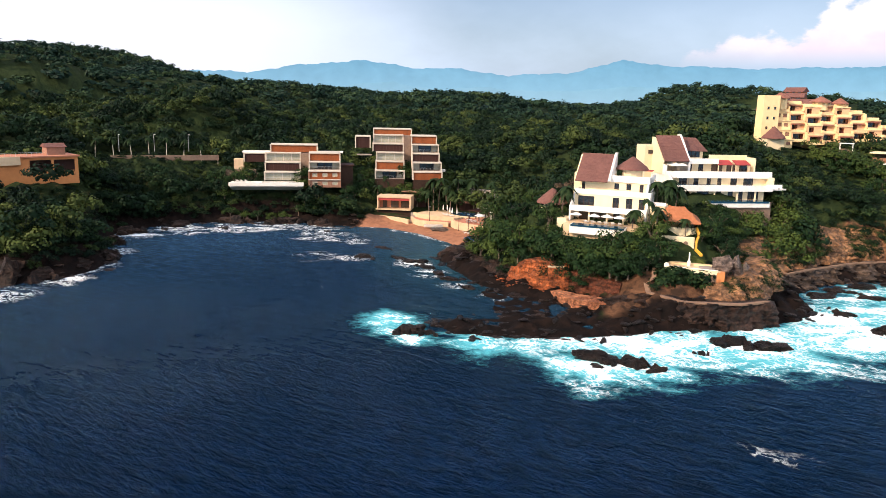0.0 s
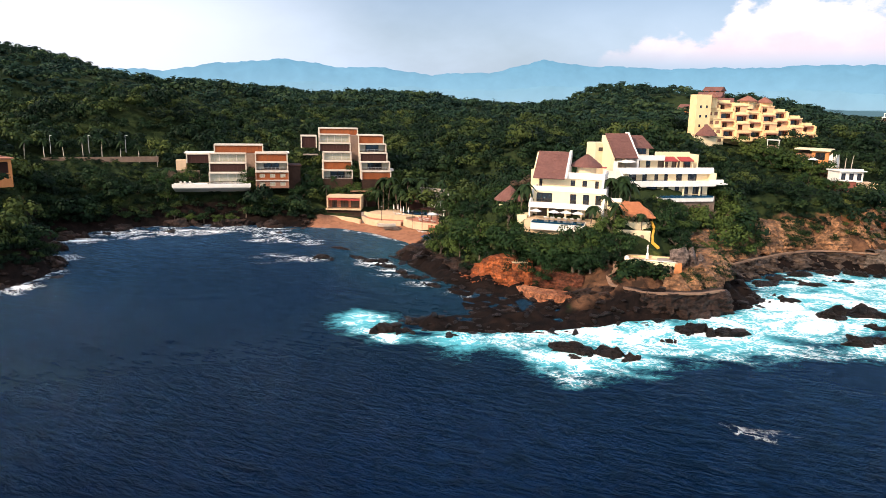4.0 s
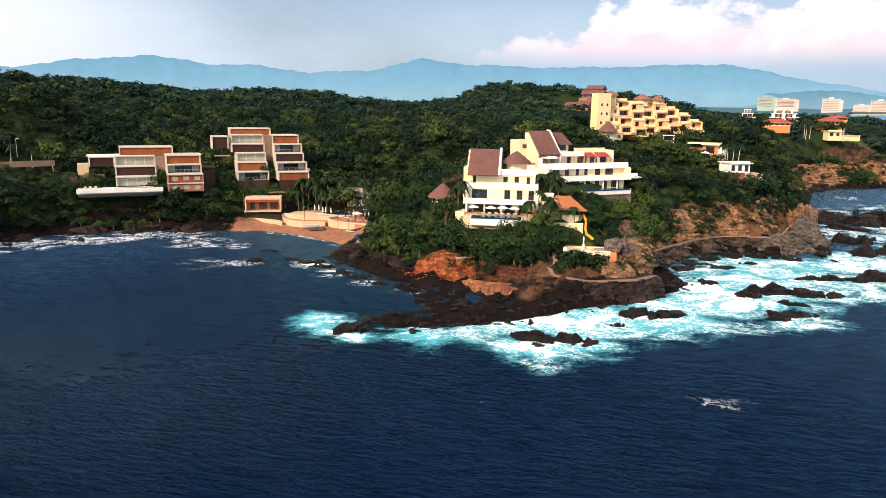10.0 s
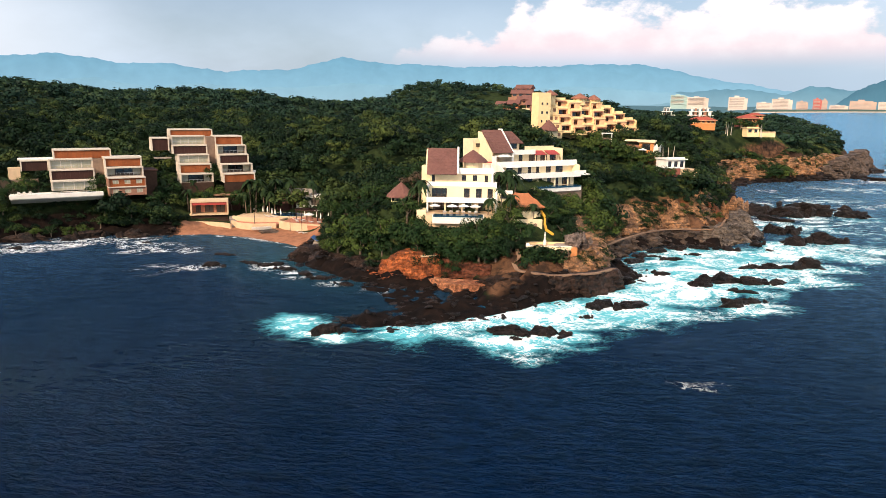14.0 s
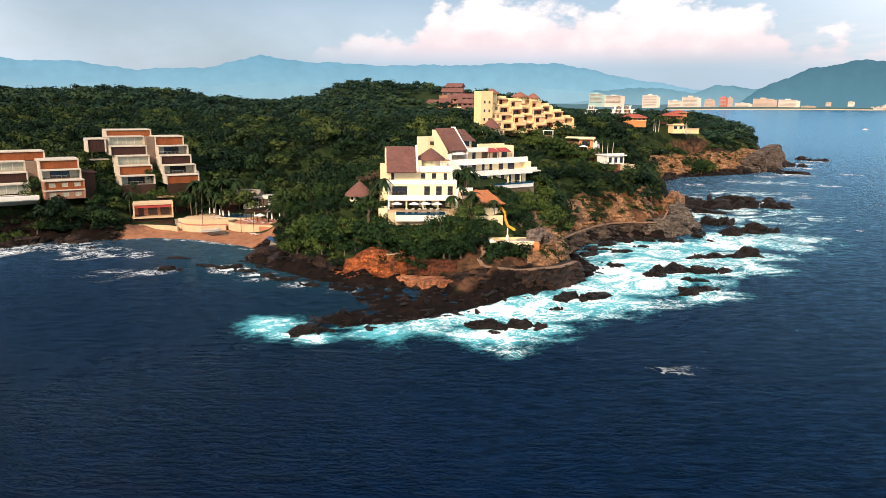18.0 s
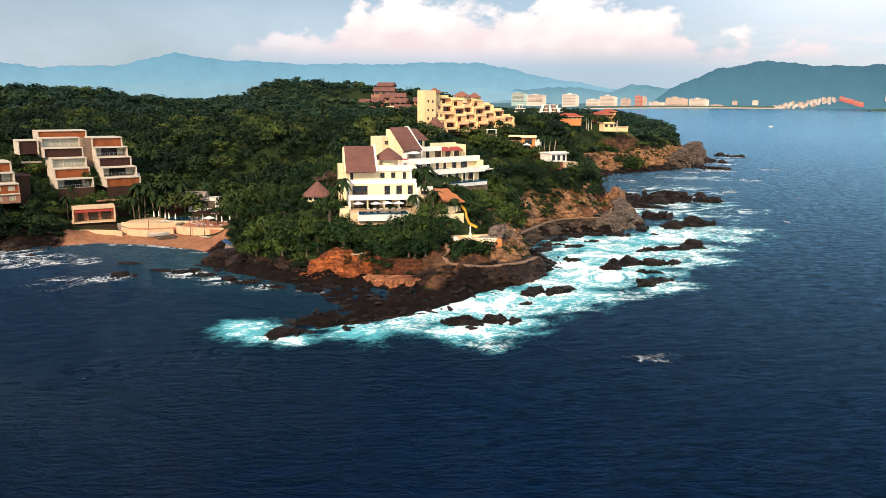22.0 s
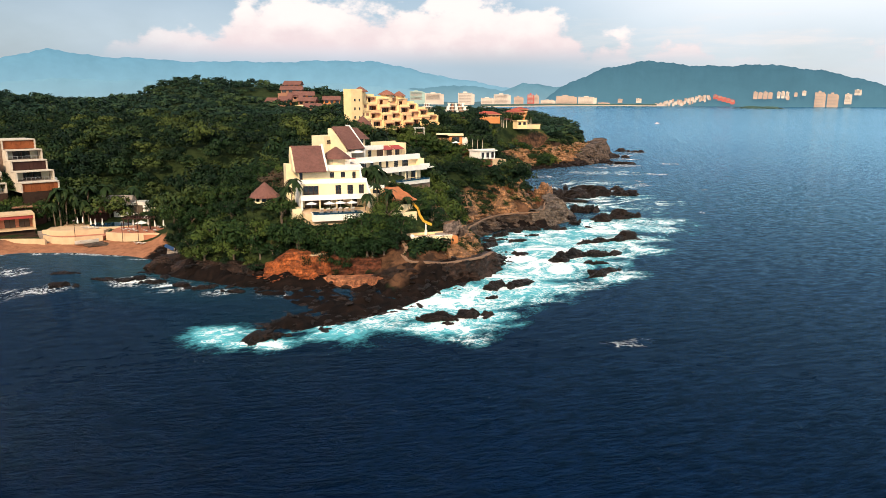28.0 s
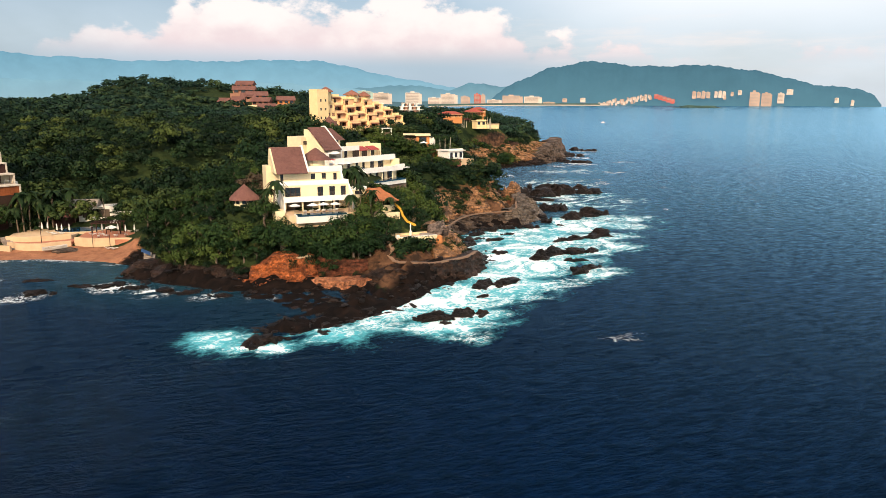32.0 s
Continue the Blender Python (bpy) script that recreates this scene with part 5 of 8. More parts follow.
def rear_villa():
    """The long white villa behind, with two thatched roofs, red awnings and stepped pools."""
    t = thing("terraced_villa", pose(-43.4, 187.6, 15.8, 0, 0, 60), "long white terraced villa with thatched roofs, red awnings and pools", "villa")
    W, C = WHITE, CREAM
    # lower pool terrace
    part("pool_deck", block((2, -8.9, -6), (19.5, -3.0, 0.2)), STONE, t)
    part("pool_rim", block((4.4, -9.3, -0.9), (18.9, -6.4, 0.35)), W, t)
    part("pool_water", block((4.6, -9.4, 0.05), (18.7, -6.7, 0.42)), POOL, t, "greenish blue pool water")
    holes = [(3.6, 6.4, 0.4, 2.3), (8.2, 9.4, 0.3, 2.3), (11.0, 12.2, 0.3, 2.3), (13.6, 14.6, 0.3, 2.3), (15.8, 18.4, 0.3, 2.3)]
    part("front_wall", wall_with_openings(2, 19.3, -5.3, -5.0, 0.2, 2.6, holes), C, t)
    for a, b, c, d in holes:
        window(t, a, b, -5.3, c, d, WOOD_DARK, None, 1)
    part("end_wall", block((19.3, -5.3, -2.5), (19.7, 2, 2.6)), C, t)
    part("side_wall", block((1.6, -3.6, -4), (2.0, 4, 2.6)), W, t)
    for u in (7.4, 12.9, 17.2):
        part("column", turned([(0.22, 0.2), (0.22, 2.6)], 10), C, t).location = (u, -6.0, 0)
    # middle terrace
    part("floor_slab", block((-1.5, -6.2, 2.6), (24.5, 4, 2.85)), W, t)
    part("parapet", slab_profile([(-6.6, 2.3), (-6.2, 2.3), (-6.0, 3.6), (-6.5, 3.6)], -1.5, 21), W, t, "broad white parapet")
    part("parapet", slab_profile([(-4.5, 2.3), (-4.1, 2.3), (-3.9, 3.6), (-4.4, 3.6)], 21, 24.6), W, t, "broad white parapet")
    part("pool_water", block((-0.6, -5.9, 3.3), (8.6, -3.6, 3.62)), POOL, t, "bright blue plunge pool")
    holes = [(1.2, 3.2, 2.85, 4.9), (4.8, 6.0, 2.85, 4.9), (8.0, 9.0, 2.85, 4.9), (10.6, 11.6, 2.85, 4.9), (13.8, 15.4, 2.85, 4.9), (17.0, 19.4, 2.85, 4.9)]
    part("front_wall", wall_with_openings(-1, 22.5, -1.0, -0.7, 2.85, 5.1, holes), C, t)
    for a, b, c, d in holes:
        window(t, a, b, -1.0, c, d, WOOD_DARK, None, 1)
    part("end_wall", block((22.5, -3.9, 2.85), (22.85, 6, 5.1)), C, t)
    # upper terrace
    part("floor_slab", block((-2.0, -1.6, 5.1), (23.2, 8, 5.35)), W, t)
    part("parapet", slab_profile([(-2.1, 4.8), (-1.7, 4.8), (-1.3, 6.25), (-1.8, 6.25)], -2.0, 23.4), W, t, "broad white parapet")
    part("side_wall", slab_profile([(-6.0, 2.85), (6, 2.85), (6, 6.2), (-1.5, 6.2), (-5.9, 3.6)], -2.1, -1.75), W, t)
    holes = [(4.6, 5.8, 5.35, 7.6), (7.4, 8.6, 5.35, 7.6), (10.6, 13.4, 5.35, 7.6), (14.4, 16.6, 5.35, 7.6), (17.6, 19.6, 5.35, 7.6)]
    part("front_wall", wall_with_openings(4.2, 20.4, 2.4, 2.7, 5.35, 8.0, holes), C, t)
    for a, b, c, d in holes:
        window(t, a, b, 2.4, c, d, WOOD_DARK, SHADE if b - a > 2 else None, 1)
    for a, b in ((11.2, 14.9), (15.6, 19.2)):
        part("red_awning", slab_profile([(0.3, 7.55), (2.5, 8.5), (2.5, 8.6), (0.2, 7.65)], a, b), RED, t, "sloping red awning")
        for u in (a + 0.1, b - 0.25):
            part("post", block((u, 0.5, 5.35), (u + 0.14, 0.64, 7.7)), C, t)
    part("roof_slab", block((4.2, 0.9, 8.0), (11.3, 8, 8.25)), W, t)
    part("parapet", block((4.2, 0.6, 7.8), (11.4, 0.95, 9.0)), W, t, "white roof terrace parapet")
    part("roof_slab", block((11.3, 2.4, 8.0), (20.6, 8, 8.2)), C, t)
    part("roof_parapet", block((11.3, 5.0, 8.2), (20.8, 5.35, 9.6)), C, t)
    part("end_wall", block((20.4, 1.0, 5.35), (20.8, 8, 9.2)), C, t)
    # top rooms and thatch
    part("back_block", block((-4.2, 6.4, -2), (4.2, 11.4, 11.6)), C, t)
    for a in (-3.4, -1.6):
        window(t, a, a + 1.1, 6.2, 9.6, 10.5, WOOD_DARK, None, 0)
    part("loft_wall", block((4.6, 6.6, 8.2), (10.4, 9.8, 10.6)), C, t)
    window(t, 5.4, 9.6, 6.48, 8.9, 10.4, WOOD_DARK, None, 3)
    part("gable_wall", slab_profile([(0.4, 5.35), (7.2, 5.35), (7.2, 14.2), (6.0, 14.2), (0.2, 8.5)], 3.9, 4.35), W, t, "white sloping gable wall")
    part("gable_wall", slab_profile([(0.6, 5.35), (7.2, 5.35), (7.2, 13.5), (6.0, 13.5), (0.4, 8.2)], -2.3, -1.95), C, t)
    part("side_wall", block((-2.2, -1.0, 5.35), (-1.8, 3.0, 7.6)), W, t)
    thatch_plane(t, [(-2.0, 0.1, 8.2), (3.9, 0.1, 8.2), (3.9, 6.2, 13.75), (-2.0, 6.2, 13.75)], 0.3, THATCH)
    thatch_plane(t, [(4.6, 4.6, 10.4), (10.9, 5.4, 10.2), (9.2, 8.6, 13.2), (4.6, 8.6, 13.4)], 0.25, THATCH)
    thatch_plane(t, [(10.9, 12.2, 10.2), (4.6, 12.2, 10.4), (4.6, 8.6, 13.4), (9.2, 8.6, 13.2)], 0.25, THATCH)
    for u, v in ((0.6, -0.2), (2.2, 0.6), (0.2, -4.9 + 6)):
        parasol(on_frame(t, u, v, 5.35), CLOTH, "white canvas parasol on the villa's upper terrace")
    for u in (1.2, 2.8):
        parasol(on_frame(t, u, -2.6, 2.85), CLOTH, "white canvas parasol on the villa's middle terrace")


def storey(t, u0, u1, v, deep, z, h, kind):
    """One framed storey: white slab and cheeks, and what fills the frame."""
    part("slab", block((u0, v - 0.35, z + h - 0.34), (u1, v + deep, z + h), 0.03), FRAME, t)
    for u in (u0, u1 - 0.35):
        part("cheek_wall", block((u, v - 0.3, z), (u + 0.35, v + deep, z + h - 0.42)), FRAME if kind != "masonry" else BRICK_TAN, t)
    a, b = u0 + 0.35, u1 - 0.35
    if kind in ("wood", "dark"):
        mat = WOOD if kind == "wood" else WOOD_DARK
        n = int((b - a) / 1.05)
        w = (b - a) / n
        for k in range(n):
            part("louvre_panel", block((a + w * k + 0.02, v + (0.0 if k % 3 else 0.06), z + 0.1), (a + w * (k + 1) - 0.02, v + 0.12, z + h - 0.45)), mat, t)
        part("back_wall", block((a, v + 0.5, z), (b, v + 0.7, z + h - 0.42)), SHADE, t)
    elif kind == "cream":
        n = max(3, int((b - a) / 2.2))
        w = (b - a) / n
        for k in range(n):
            window(t, a + w * k, a + w * (k + 1), v + 0.5, z + 0.05, z + h - 0.45, FRAME, CURTAIN, 0)
        railing(t, a, b, v, z)
    elif kind == "glass":
        n = max(3, int((b - a) / 2.0))
        w = (b - a) / n
        for k in range(n):
            window(t, a + w * k, a + w * (k + 1), v + 2.2, z + 0.05, z + h - 0.45, WOOD_DARK, GLASS_DARK if k % 3 else CURTAIN, 0)
        railing(t, a, b, v, z)
        part("terrace_floor", block((a, v - 0.3, z - 0.05), (b, v + 2.2, z + 0.03)), CONCRETE, t)
    elif kind == "masonry":
        w = (b - a) / 3
        holes = [(a + w * k + w * 0.28, a + w * k + w * 0.78, z + 0.7, z + h - 0.75) for k in range(3)]
        part("front_wall", wall_with_openings(a, b, v, v + 0.3, z, z + h - 0.42, holes), BRICK_TAN if z < 2 else WOOD, t)
        for q in holes:
            window(t, q[0], q[1], v, q[2], q[3], FRAME, CURTAIN, 1)


CURTAIN = material("pale_curtain_glass", (0.42, 0.40, 0.30), 0.25, (0.30, 0.30, 0.22), scale=1.5, spec=0.7)


def west_apartments():
    t = thing("apartment_house", pose(-142.4, 147.0, 9.8, 0, 0, 61), "modern white-framed apartment house with brown wooden louvres and a pool terrace", "house")
    for k, kind in enumerate(("masonry", "masonry", "glass", "wood")):
        storey(t, -1.0, 8.8, (0.6, 0.6, 4.2, 6.4)[k], 9, 2.55 * k, 2.55, kind)
    for k, kind in enumerate(("cream", "dark", "cream")):
        storey(t, -14.6, -3.6, 4.6 + 3.0 * k, 9, 1.6 + 2.75 * k, 2.75, kind)
    storey(t, -13.3, 1.6, 13.2, 6, 9.7, 2.6, "wood")
    storey(t, -21.5, -14.6, 12.2, 5, 6.6, 3.0, "dark")
    part("roof_slab", block((-22.0, 12.0, 9.6), (-13.3, 18, 9.9)), WHITE, t)
    part("roof_slab", block((1.6, 12.0, 9.7), (9.6, 18, 10.0)), WHITE, t)
    part("core_wall", block((-3.6, 9.5, 0), (-1.0, 16, 9.6)), STONE, t)
    part("side_wing", block((8.8, 6.0, -1), (12.6, 14, 6.2)), DARK_STONE_SHADE, t)
    part("wing_roof", block((8.8, 5.6, 6.2), (13.0, 14, 6.5)), WOOD_DARK, t)
    part("garden_wall", block((-27.0, 9.5, 0), (-17.5, 10.3, 4.6)), STONE, t)
    part("garden_block", block((-24.5, 12.0, 2), (-21.6, 15, 7.6)), SAND_WALL, t)
    part("pool_terrace", slab_profile([(0.2, 0.1), (5.5, -1.5), (5.5, 1.3), (-0.2, 1.3)], -24.4, -2.6), WHITE, t, "long white pool terrace")
    part("terrace_parapet", block((-24.6, -0.5, 0.4), (-2.4, -0.1, 1.55), 0.04), WHITE, t)
    part("pool_water", block((-15, 0.3, 1.2), (-4, 3.3, 1.36)), POOL, t)
    for u in (-22.4, -21.2, -19.8):
        lounger(on_frame(t, u, 2.4, 1.3, 180))


def east_apartments():
    t = thing("apartment_house", pose(-139.7, 168.0, 11.4, 0, 0, 58), "five-storey stepped apartment house with white frames and brown wooden louvres", "house")
    for k, kind in enumerate(("glass", "wood", "cream", "dark", "cream")):
        storey(t, 0.0 + (0.2 * k) - 1.4 * (k > 2), 9.6, 1.4 + 2.9 * k, 8, 0.3 + 2.72 * k, 2.72, kind)
    for k, kind in enumerate(("wood", "glass", "dark", "glass", "wood")):
        storey(t, 12.0, 21.6 - 0.5 * (k // 2), -1.6 + 2.9 * k, 8, 0.3 + 2.72 * k, 2.72, kind)
    storey(t, -0.6, 12.6, 17.2, 6, 13.2, 2.6, "wood")
    part("core_wall", block((9.6, 10.0, 0), (12.0, 18, 13.6)), STONE, t)
    storey(t, -6.6, -1.4, 12.2, 6, 9.4, 4.0, "dark")
    part("side_terrace", block((-6, 11.5, 7.0), (-1, 13.5, 7.35)), CONCRETE, t)
    part("balcony", block((21.1, 3.2, 2.6), (23.0, 5.6, 3.3)), WHITE, t)
    part("terrace_wall", block((0, 0.6, -3), (9.4, 1.2, 0.3)), DARK_STONE_SHADE, t)
    part("terrace_wall", block((12.2, -2.2, -3), (21.6, -1.5, 0.3)), DARK_STONE_SHADE, t)


def beach_pavilion():
    t = thing("beach_pavilion", pose(-130.4, 163.4, 0.2, 0, 0, 46), "low open beach pavilion with a red-lined white frame", "pavilion")
    # stone base and plinth; shade under the floor is put into their colour
    part("base_wall", block((-0.3, 0.0, -1), (10.0, 6, 3.3)), DARK_STONE_SHADE, t)
    part("base_plinth", block((-0.6, -1.6, -1), (10.4, 0.0, 1.9)), DARK_STONE_SHADE, t)
    part("floor_slab", block((-0.6, -0.8, 3.3), (10.2, 6, 3.6)), SAND_WALL, t)
    part("roof_slab", block((-0.3, -0.5, 7.0), (10.2, 6, 7.45)), SAND_WALL, t)
    for u in (-0.3, 9.8):
        part("cheek_wall", block((u, -0.4, 3.75), (u + 0.4, 6, 7.0)), SAND_WALL, t)
    part("fascia", block((0.1, -0.2, 6.2), (9.8, 0.0, 7.0)), RED, t, "dark red fascia")
    holes = [(1.0, 2.4, 3.75, 6.1), (3.6, 6.0, 3.75, 6.1), (6.8, 9.2, 3.75, 6.1)]
    part("back_wall", wall_with_openings(0.1, 9.8, 2.2, 2.5, 3.75, 7.0, holes), TERRACOTTA, t)
    for a, b, c, d in holes:
        window(t, a, b, 2.2, c, d, WOOD_DARK, SHADE, 1)
    part("upper_slab", block((6.0, 7.0, 8.0), (14.0, 9.5, 8.35)), BRICK_TAN, t)
    part("upper_wall", block((6.2, 8.0, 3), (13.8, 9.4, 8.0)), WOOD_DARK, t)


THATCH_HAT = material("red_brown_thatch", (0.32, 0.13, 0.085), 0.95, (0.20, 0.08, 0.055), scale=1.6, bump=0.5, bump_scale=9)
# red-brown plaster, also painted into recesses as their reddish shade
BRICK_RED = material("red_brown_plaster_shade", (0.30, 0.09, 0.06), 0.8, (0.20, 0.06, 0.045), scale=1.0)


def clifftop_condominium():
    """The tall yellow block on the hill, stepping down in terraces."""
    t = thing("condominium", pose(-73.3, 275, 25.5, 0, 0, 56), "tall sunlit yellow condominium block with stepped balconies and thatched tops", "apartment block")
    Y = YELLOW
    part("tower", block((0, -4.6, -3), (5.4, 0, 15.4)), Y, t)
    part("low_wing", block((-0.5, -9.5, -3), (5.6, -4.6, 1.6)), CREAM, t)
    thatch_cone("low_roof", t, 2.8, -7.6, 1.8, 5.6, 3.6, THATCH)
    for z in (4.4, 7.6, 10.8):
        for u in (1.2, 3.4):
            window(t, u, u + 0.9, -4.72, z, z + 1.1, Y, None, 0)
    heights = (13.6, 13.0, 12.2, 12.8, 12.2, 10.4, 8.2, 5.8)
    for k, top in enumerate(heights):
        u0 = 5.4 + 5.0 * k
        u1 = u0 + 5.0
        floors = max(2, int(round(top / 3.0)))
        out = -4.2 + 1.4 * (k % 2) - 0.25 * k
        for f in range(floors):
            z0 = top - 3.0 * (floors - f)
            v = out - 1.6 + 1.25 * f
            plain = k == 0 and f < floors - 1
            part("slab", block((u0, v - 0.3, z0 + 2.68), (u1 - 0.02, 3, z0 + 3.0)), Y, t)
            if plain:
                holes = [(u0 + 0.8, u0 + 2.0, z0 + 0.9, z0 + 2.1), (u0 + 2.9, u0 + 4.2, z0 + 0.9, z0 + 2.1)]
                part("front_wall", wall_with_openings(u0, u1 - 0.02, v, v + 0.3, z0, z0 + 2.68, holes), Y, t)
                for q in holes:
                    window(t, q[0], q[1], v, q[2], q[3], WOOD_DARK, BRICK_TAN, 0)
                continue
            part("parapet", block((u0 + 0.01, v - 1.2, z0 - 0.25), (u1 - 0.03, v - 0.95, z0 + 0.62)), YELLOW if (k + f) % 3 else PEACH, t)
            part("balcony_floor", block((u0 + 0.01, v - 0.95, z0 - 0.2), (u1 - 0.03, v + 2.0, z0 - 0.02)), SAND_WALL, t)
            holes = [(u0 + 0.5, u0 + (2.3 if f % 2 else 4.1), z0, z0 + 2.25)]
            # balcony shade is painted: peach front wall, darker room wall behind
            part("front_wall", wall_with_openings(u0, u1 - 0.02, v, v + 0.3, z0, z0 + 2.68, holes), PEACH, t)
            part("room_wall", block((u0 + 0.1, v + 1.5, z0), (u1 - 0.1, v + 1.7, z0 + 2.68)), BRICK_RED if (k + f) % 2 else BRICK_TAN, t)
            window(t, holes[0][0] + 0.3, holes[0][1] - 0.3, v + 1.3, z0, z0 + 2.1, WOOD_DARK, GLASS_DARK, 1)
            if (k + f) % 2 == 0:
                part("awning", block((u0 + 0.2, v - 0.9, z0 + 2.2), (u1 - 0.6, v + 0.0, z0 + 2.35)), BRICK_RED, t)
            part("fin_wall", block((u1 - 0.35, v - 1.2, z0 - 0.25), (u1, v, z0 + (2.68 if k % 2 else 1.4))), Y, t)
        part("body", block((u0 + 0.02, 1.0, -4), (u1 - 0.04, 3.2, top - 0.02)), Y, t)
        part("roof_parapet", block((u0 + 0.05, out - 1.6 + 1.25 * floors, top), (u1 - 0.05, out - 1.3 + 1.25 * floors, top + 0.8)), Y, t)
    for u, v, z, r in ((7.4, -1.0, 14.6, 2.9), (21.5, -0.4, 13.6, 3.4), (28.0, -0.6, 13.2, 2.8)):
        part("roof_room", turned([(r * 0.7, 11), (r * 0.7, z + 0.2)], 10), Y, t).location = (u, v, 0)
        thatch_cone("roof_hat", t, u, v, z, z + 1.9, r, THATCH_HAT)


def round_hut():
    t = thing("thatched_hut", pose(-57.4, 163.4, 12.9), "round garden hut under a shaggy brown thatched cone", "hut")
    part("wall", turned([(2.4, -2), (2.4, 2.1)], 16), CREAM, t)
    for k in range(10):
        a = k * 0.628
        part("window", block((-0.45, -0.06, 0.8), (0.45, 0.06, 1.9)), GLASS_DARK, t).matrix_basis = pose(2.4 * math.cos(a), 2.4 * math.sin(a), 0, 0, 0, math.degrees(a) + 90)
    thatch_cone("roof", t, 0, 0, 1.75, 5.0, 3.4, THATCH)


def palapa():
    t = thing("palapa", pose(-28.6, 169.0, 12.4, 0, 0, 35), "open palapa with a rusty orange thatched hip roof", "palapa")
    for u in (-3, 3):
        for v in (-2.2, 2.2):
            part("post", turned([(0.14, -3), (0.12, 2.4)], 8), BARK, t).location = (u, v, 0)
    part("low_wall", block((-3.6, -2.9, -4), (3.6, -2.6, 0.8)), CREAM, t)
    part("low_wall", block((-3.6, 2.6, -4), (3.6, 2.9, 0.8)), CREAM, t)
    part("floor", block((-3.6, -2.6, -4), (3.6, 2.6, 0.05)), SAND_WALL, t)
    bm = bmesh.new()
    e = [bm.verts.new(p) for p in ((-4.4, -3.5, 1.9), (4.4, -3.5, 1.8), (4.4, 3.5, 1.8), (-4.4, 3.5, 1.9))]
    r = [bm.verts.new(p) for p in ((-1.8, 0, 4.7), (1.2, 0, 4.5))]
    for f in ((e[0], e[1], r[1], r[0]), (e[1], e[2], r[1]), (e[2], e[3], r[0], r[1]), (e[3], e[0], r[0])):
        bm.faces.new(f)
    bmesh.ops.subdivide_edges(bm, edges=bm.edges, cuts=3, use_grid_fill=True)
    for v in bm.verts:
        v.co += Vector((0, 0, 0.12 * math.sin(7 * v.co.x + 3 * v.co.y)))
    bmesh.ops.solidify(bm, geom=bm.faces, thickness=0.25)
    part("roof", bm, THATCH_RED, t)


front_villa()
rear_villa()
west_apartments()
east_apartments()
beach_pavilion()
clifftop_condominium()
round_hut()
palapa()

# ---- shore rocks ----
ROCKS = np.random.default_rng(21)
ROCK_BROWN = rock_material("brown_shore_rock", (0.062, 0.034, 0.024), (0.008, 0.0055, 0.0045), 1.2)
ROCK_GREY = rock_material("grey_cliff_rock", (0.17, 0.12, 0.09), (0.024, 0.017, 0.013), 1.2)
ROCK_TAN = rock_material("grey_tan_layered_rock", (0.22, 0.17, 0.13), (0.042, 0.033, 0.027), 1.2)
ROCK_PALE = rock_material("pale_weathered_rock", (0.30, 0.22, 0.18), (0.10, 0.075, 0.065), 1.2)
ROCK_OCHRE = rock_material("ochre_cliff_rock", (0.48, 0.245, 0.115), (0.10, 0.055, 0.030), 1.2)
ROCK_RED = rock_material("red_cliff_earth", (0.60, 0.17, 0.05), (0.17, 0.05, 0.02), 1.2)
# darker copy of the red earth, with the bank's shade in its colour
ROCK_SHADED_RED = rock_material("shaded_red_earth", (0.20, 0.066, 0.034), (0.05, 0.02, 0.011), 1.2)


def rock_shape(rng, rx, ry, h, detail=3):
    """A cracked, layered rock: a rounded block broken by cuts and ledges."""
    bm = bmesh.new()
    bmesh.ops.create_icosphere(bm, subdivisions=detail, radius=1)
    off = Vector(rng.uniform(-50, 50, 3))
    cuts = []
    for _ in range(11):
        n = Vector(rng.normal(size=3)).normalized()
        cuts.append((n, rng.uniform(0.4, 0.8)))
    for v in bm.verts:
        p = v.co.copy()
        for n, c in cuts:
            over = p.dot(n) - c
            if over > 0:
                p -= n * over * 0.9
        p *= 1 + 0.3 * noise.noise(p * 1.7 + off) - 0.32 * abs(noise.noise(p * 3.7 + off)) + 0.14 * noise.noise(p * 8.3 + off)
        v.co = Vector((p.x * rx, p.y * ry, p.z * h))
    return bm


def sea_rock(x, y, rx, ry, h, turn, mat=None, label="", z=0.0):
    m = pose(x, y, z, 0, 0, turn)
    root = thing("rock_outcrop", m, label or "jagged wet black rock standing in the white surf", "rock", "rocks off the point")
    part("boulder", rock_shape(ROCKS, rx, ry, h, 4 if max(rx, ry) > 2.5 else 3), mat or ROCK_DARK, root)
    for _ in range(5 if max(rx, ry) > 1.7 else 2):
        k = ROCKS.uniform(0.28, 0.6)
        lump = part("boulder", rock_shape(ROCKS, rx * k, ry * k * 1.1, h * ROCKS.uniform(0.4, 0.95), 3), mat or ROCK_DARK, root)
        lump.matrix_basis = pose(rx * ROCKS.uniform(-1.1, 1.1), ry * ROCKS.uniform(-0.9, 0.9), 0, 0, 0, ROCKS.uniform(0, 360))
    return root


for row in ((-35.6, 109.4, 3.6, 1.8, 1.5, 52), (-33.2, 111.6, 1.6, 1.0, 0.9, 30), (-10.4, 124.2, 3.0, 1.8, 1.5, 30), (-5.6, 126.8, 3.4, 1.7, 1.6, 28), (-2.8, 128.4, 1.7, 0.9, 0.9, 20), (-8.0, 122.2, 1.2, 0.7, 0.7, 50), (-3.4, 147.4, 3.2, 2.1, 2.0, 38), (1.6, 150.6, 3.6, 2.2, 1.9, 40), (-2.6, 139.3, 1.1, 0.7, 0.8, 10), (0.5, 180.3, 2.2, 1.2, 1.0, 40), (9.8, 174.8, 3.2, 1.7, 1.4, 45)):
    sea_rock(*row)
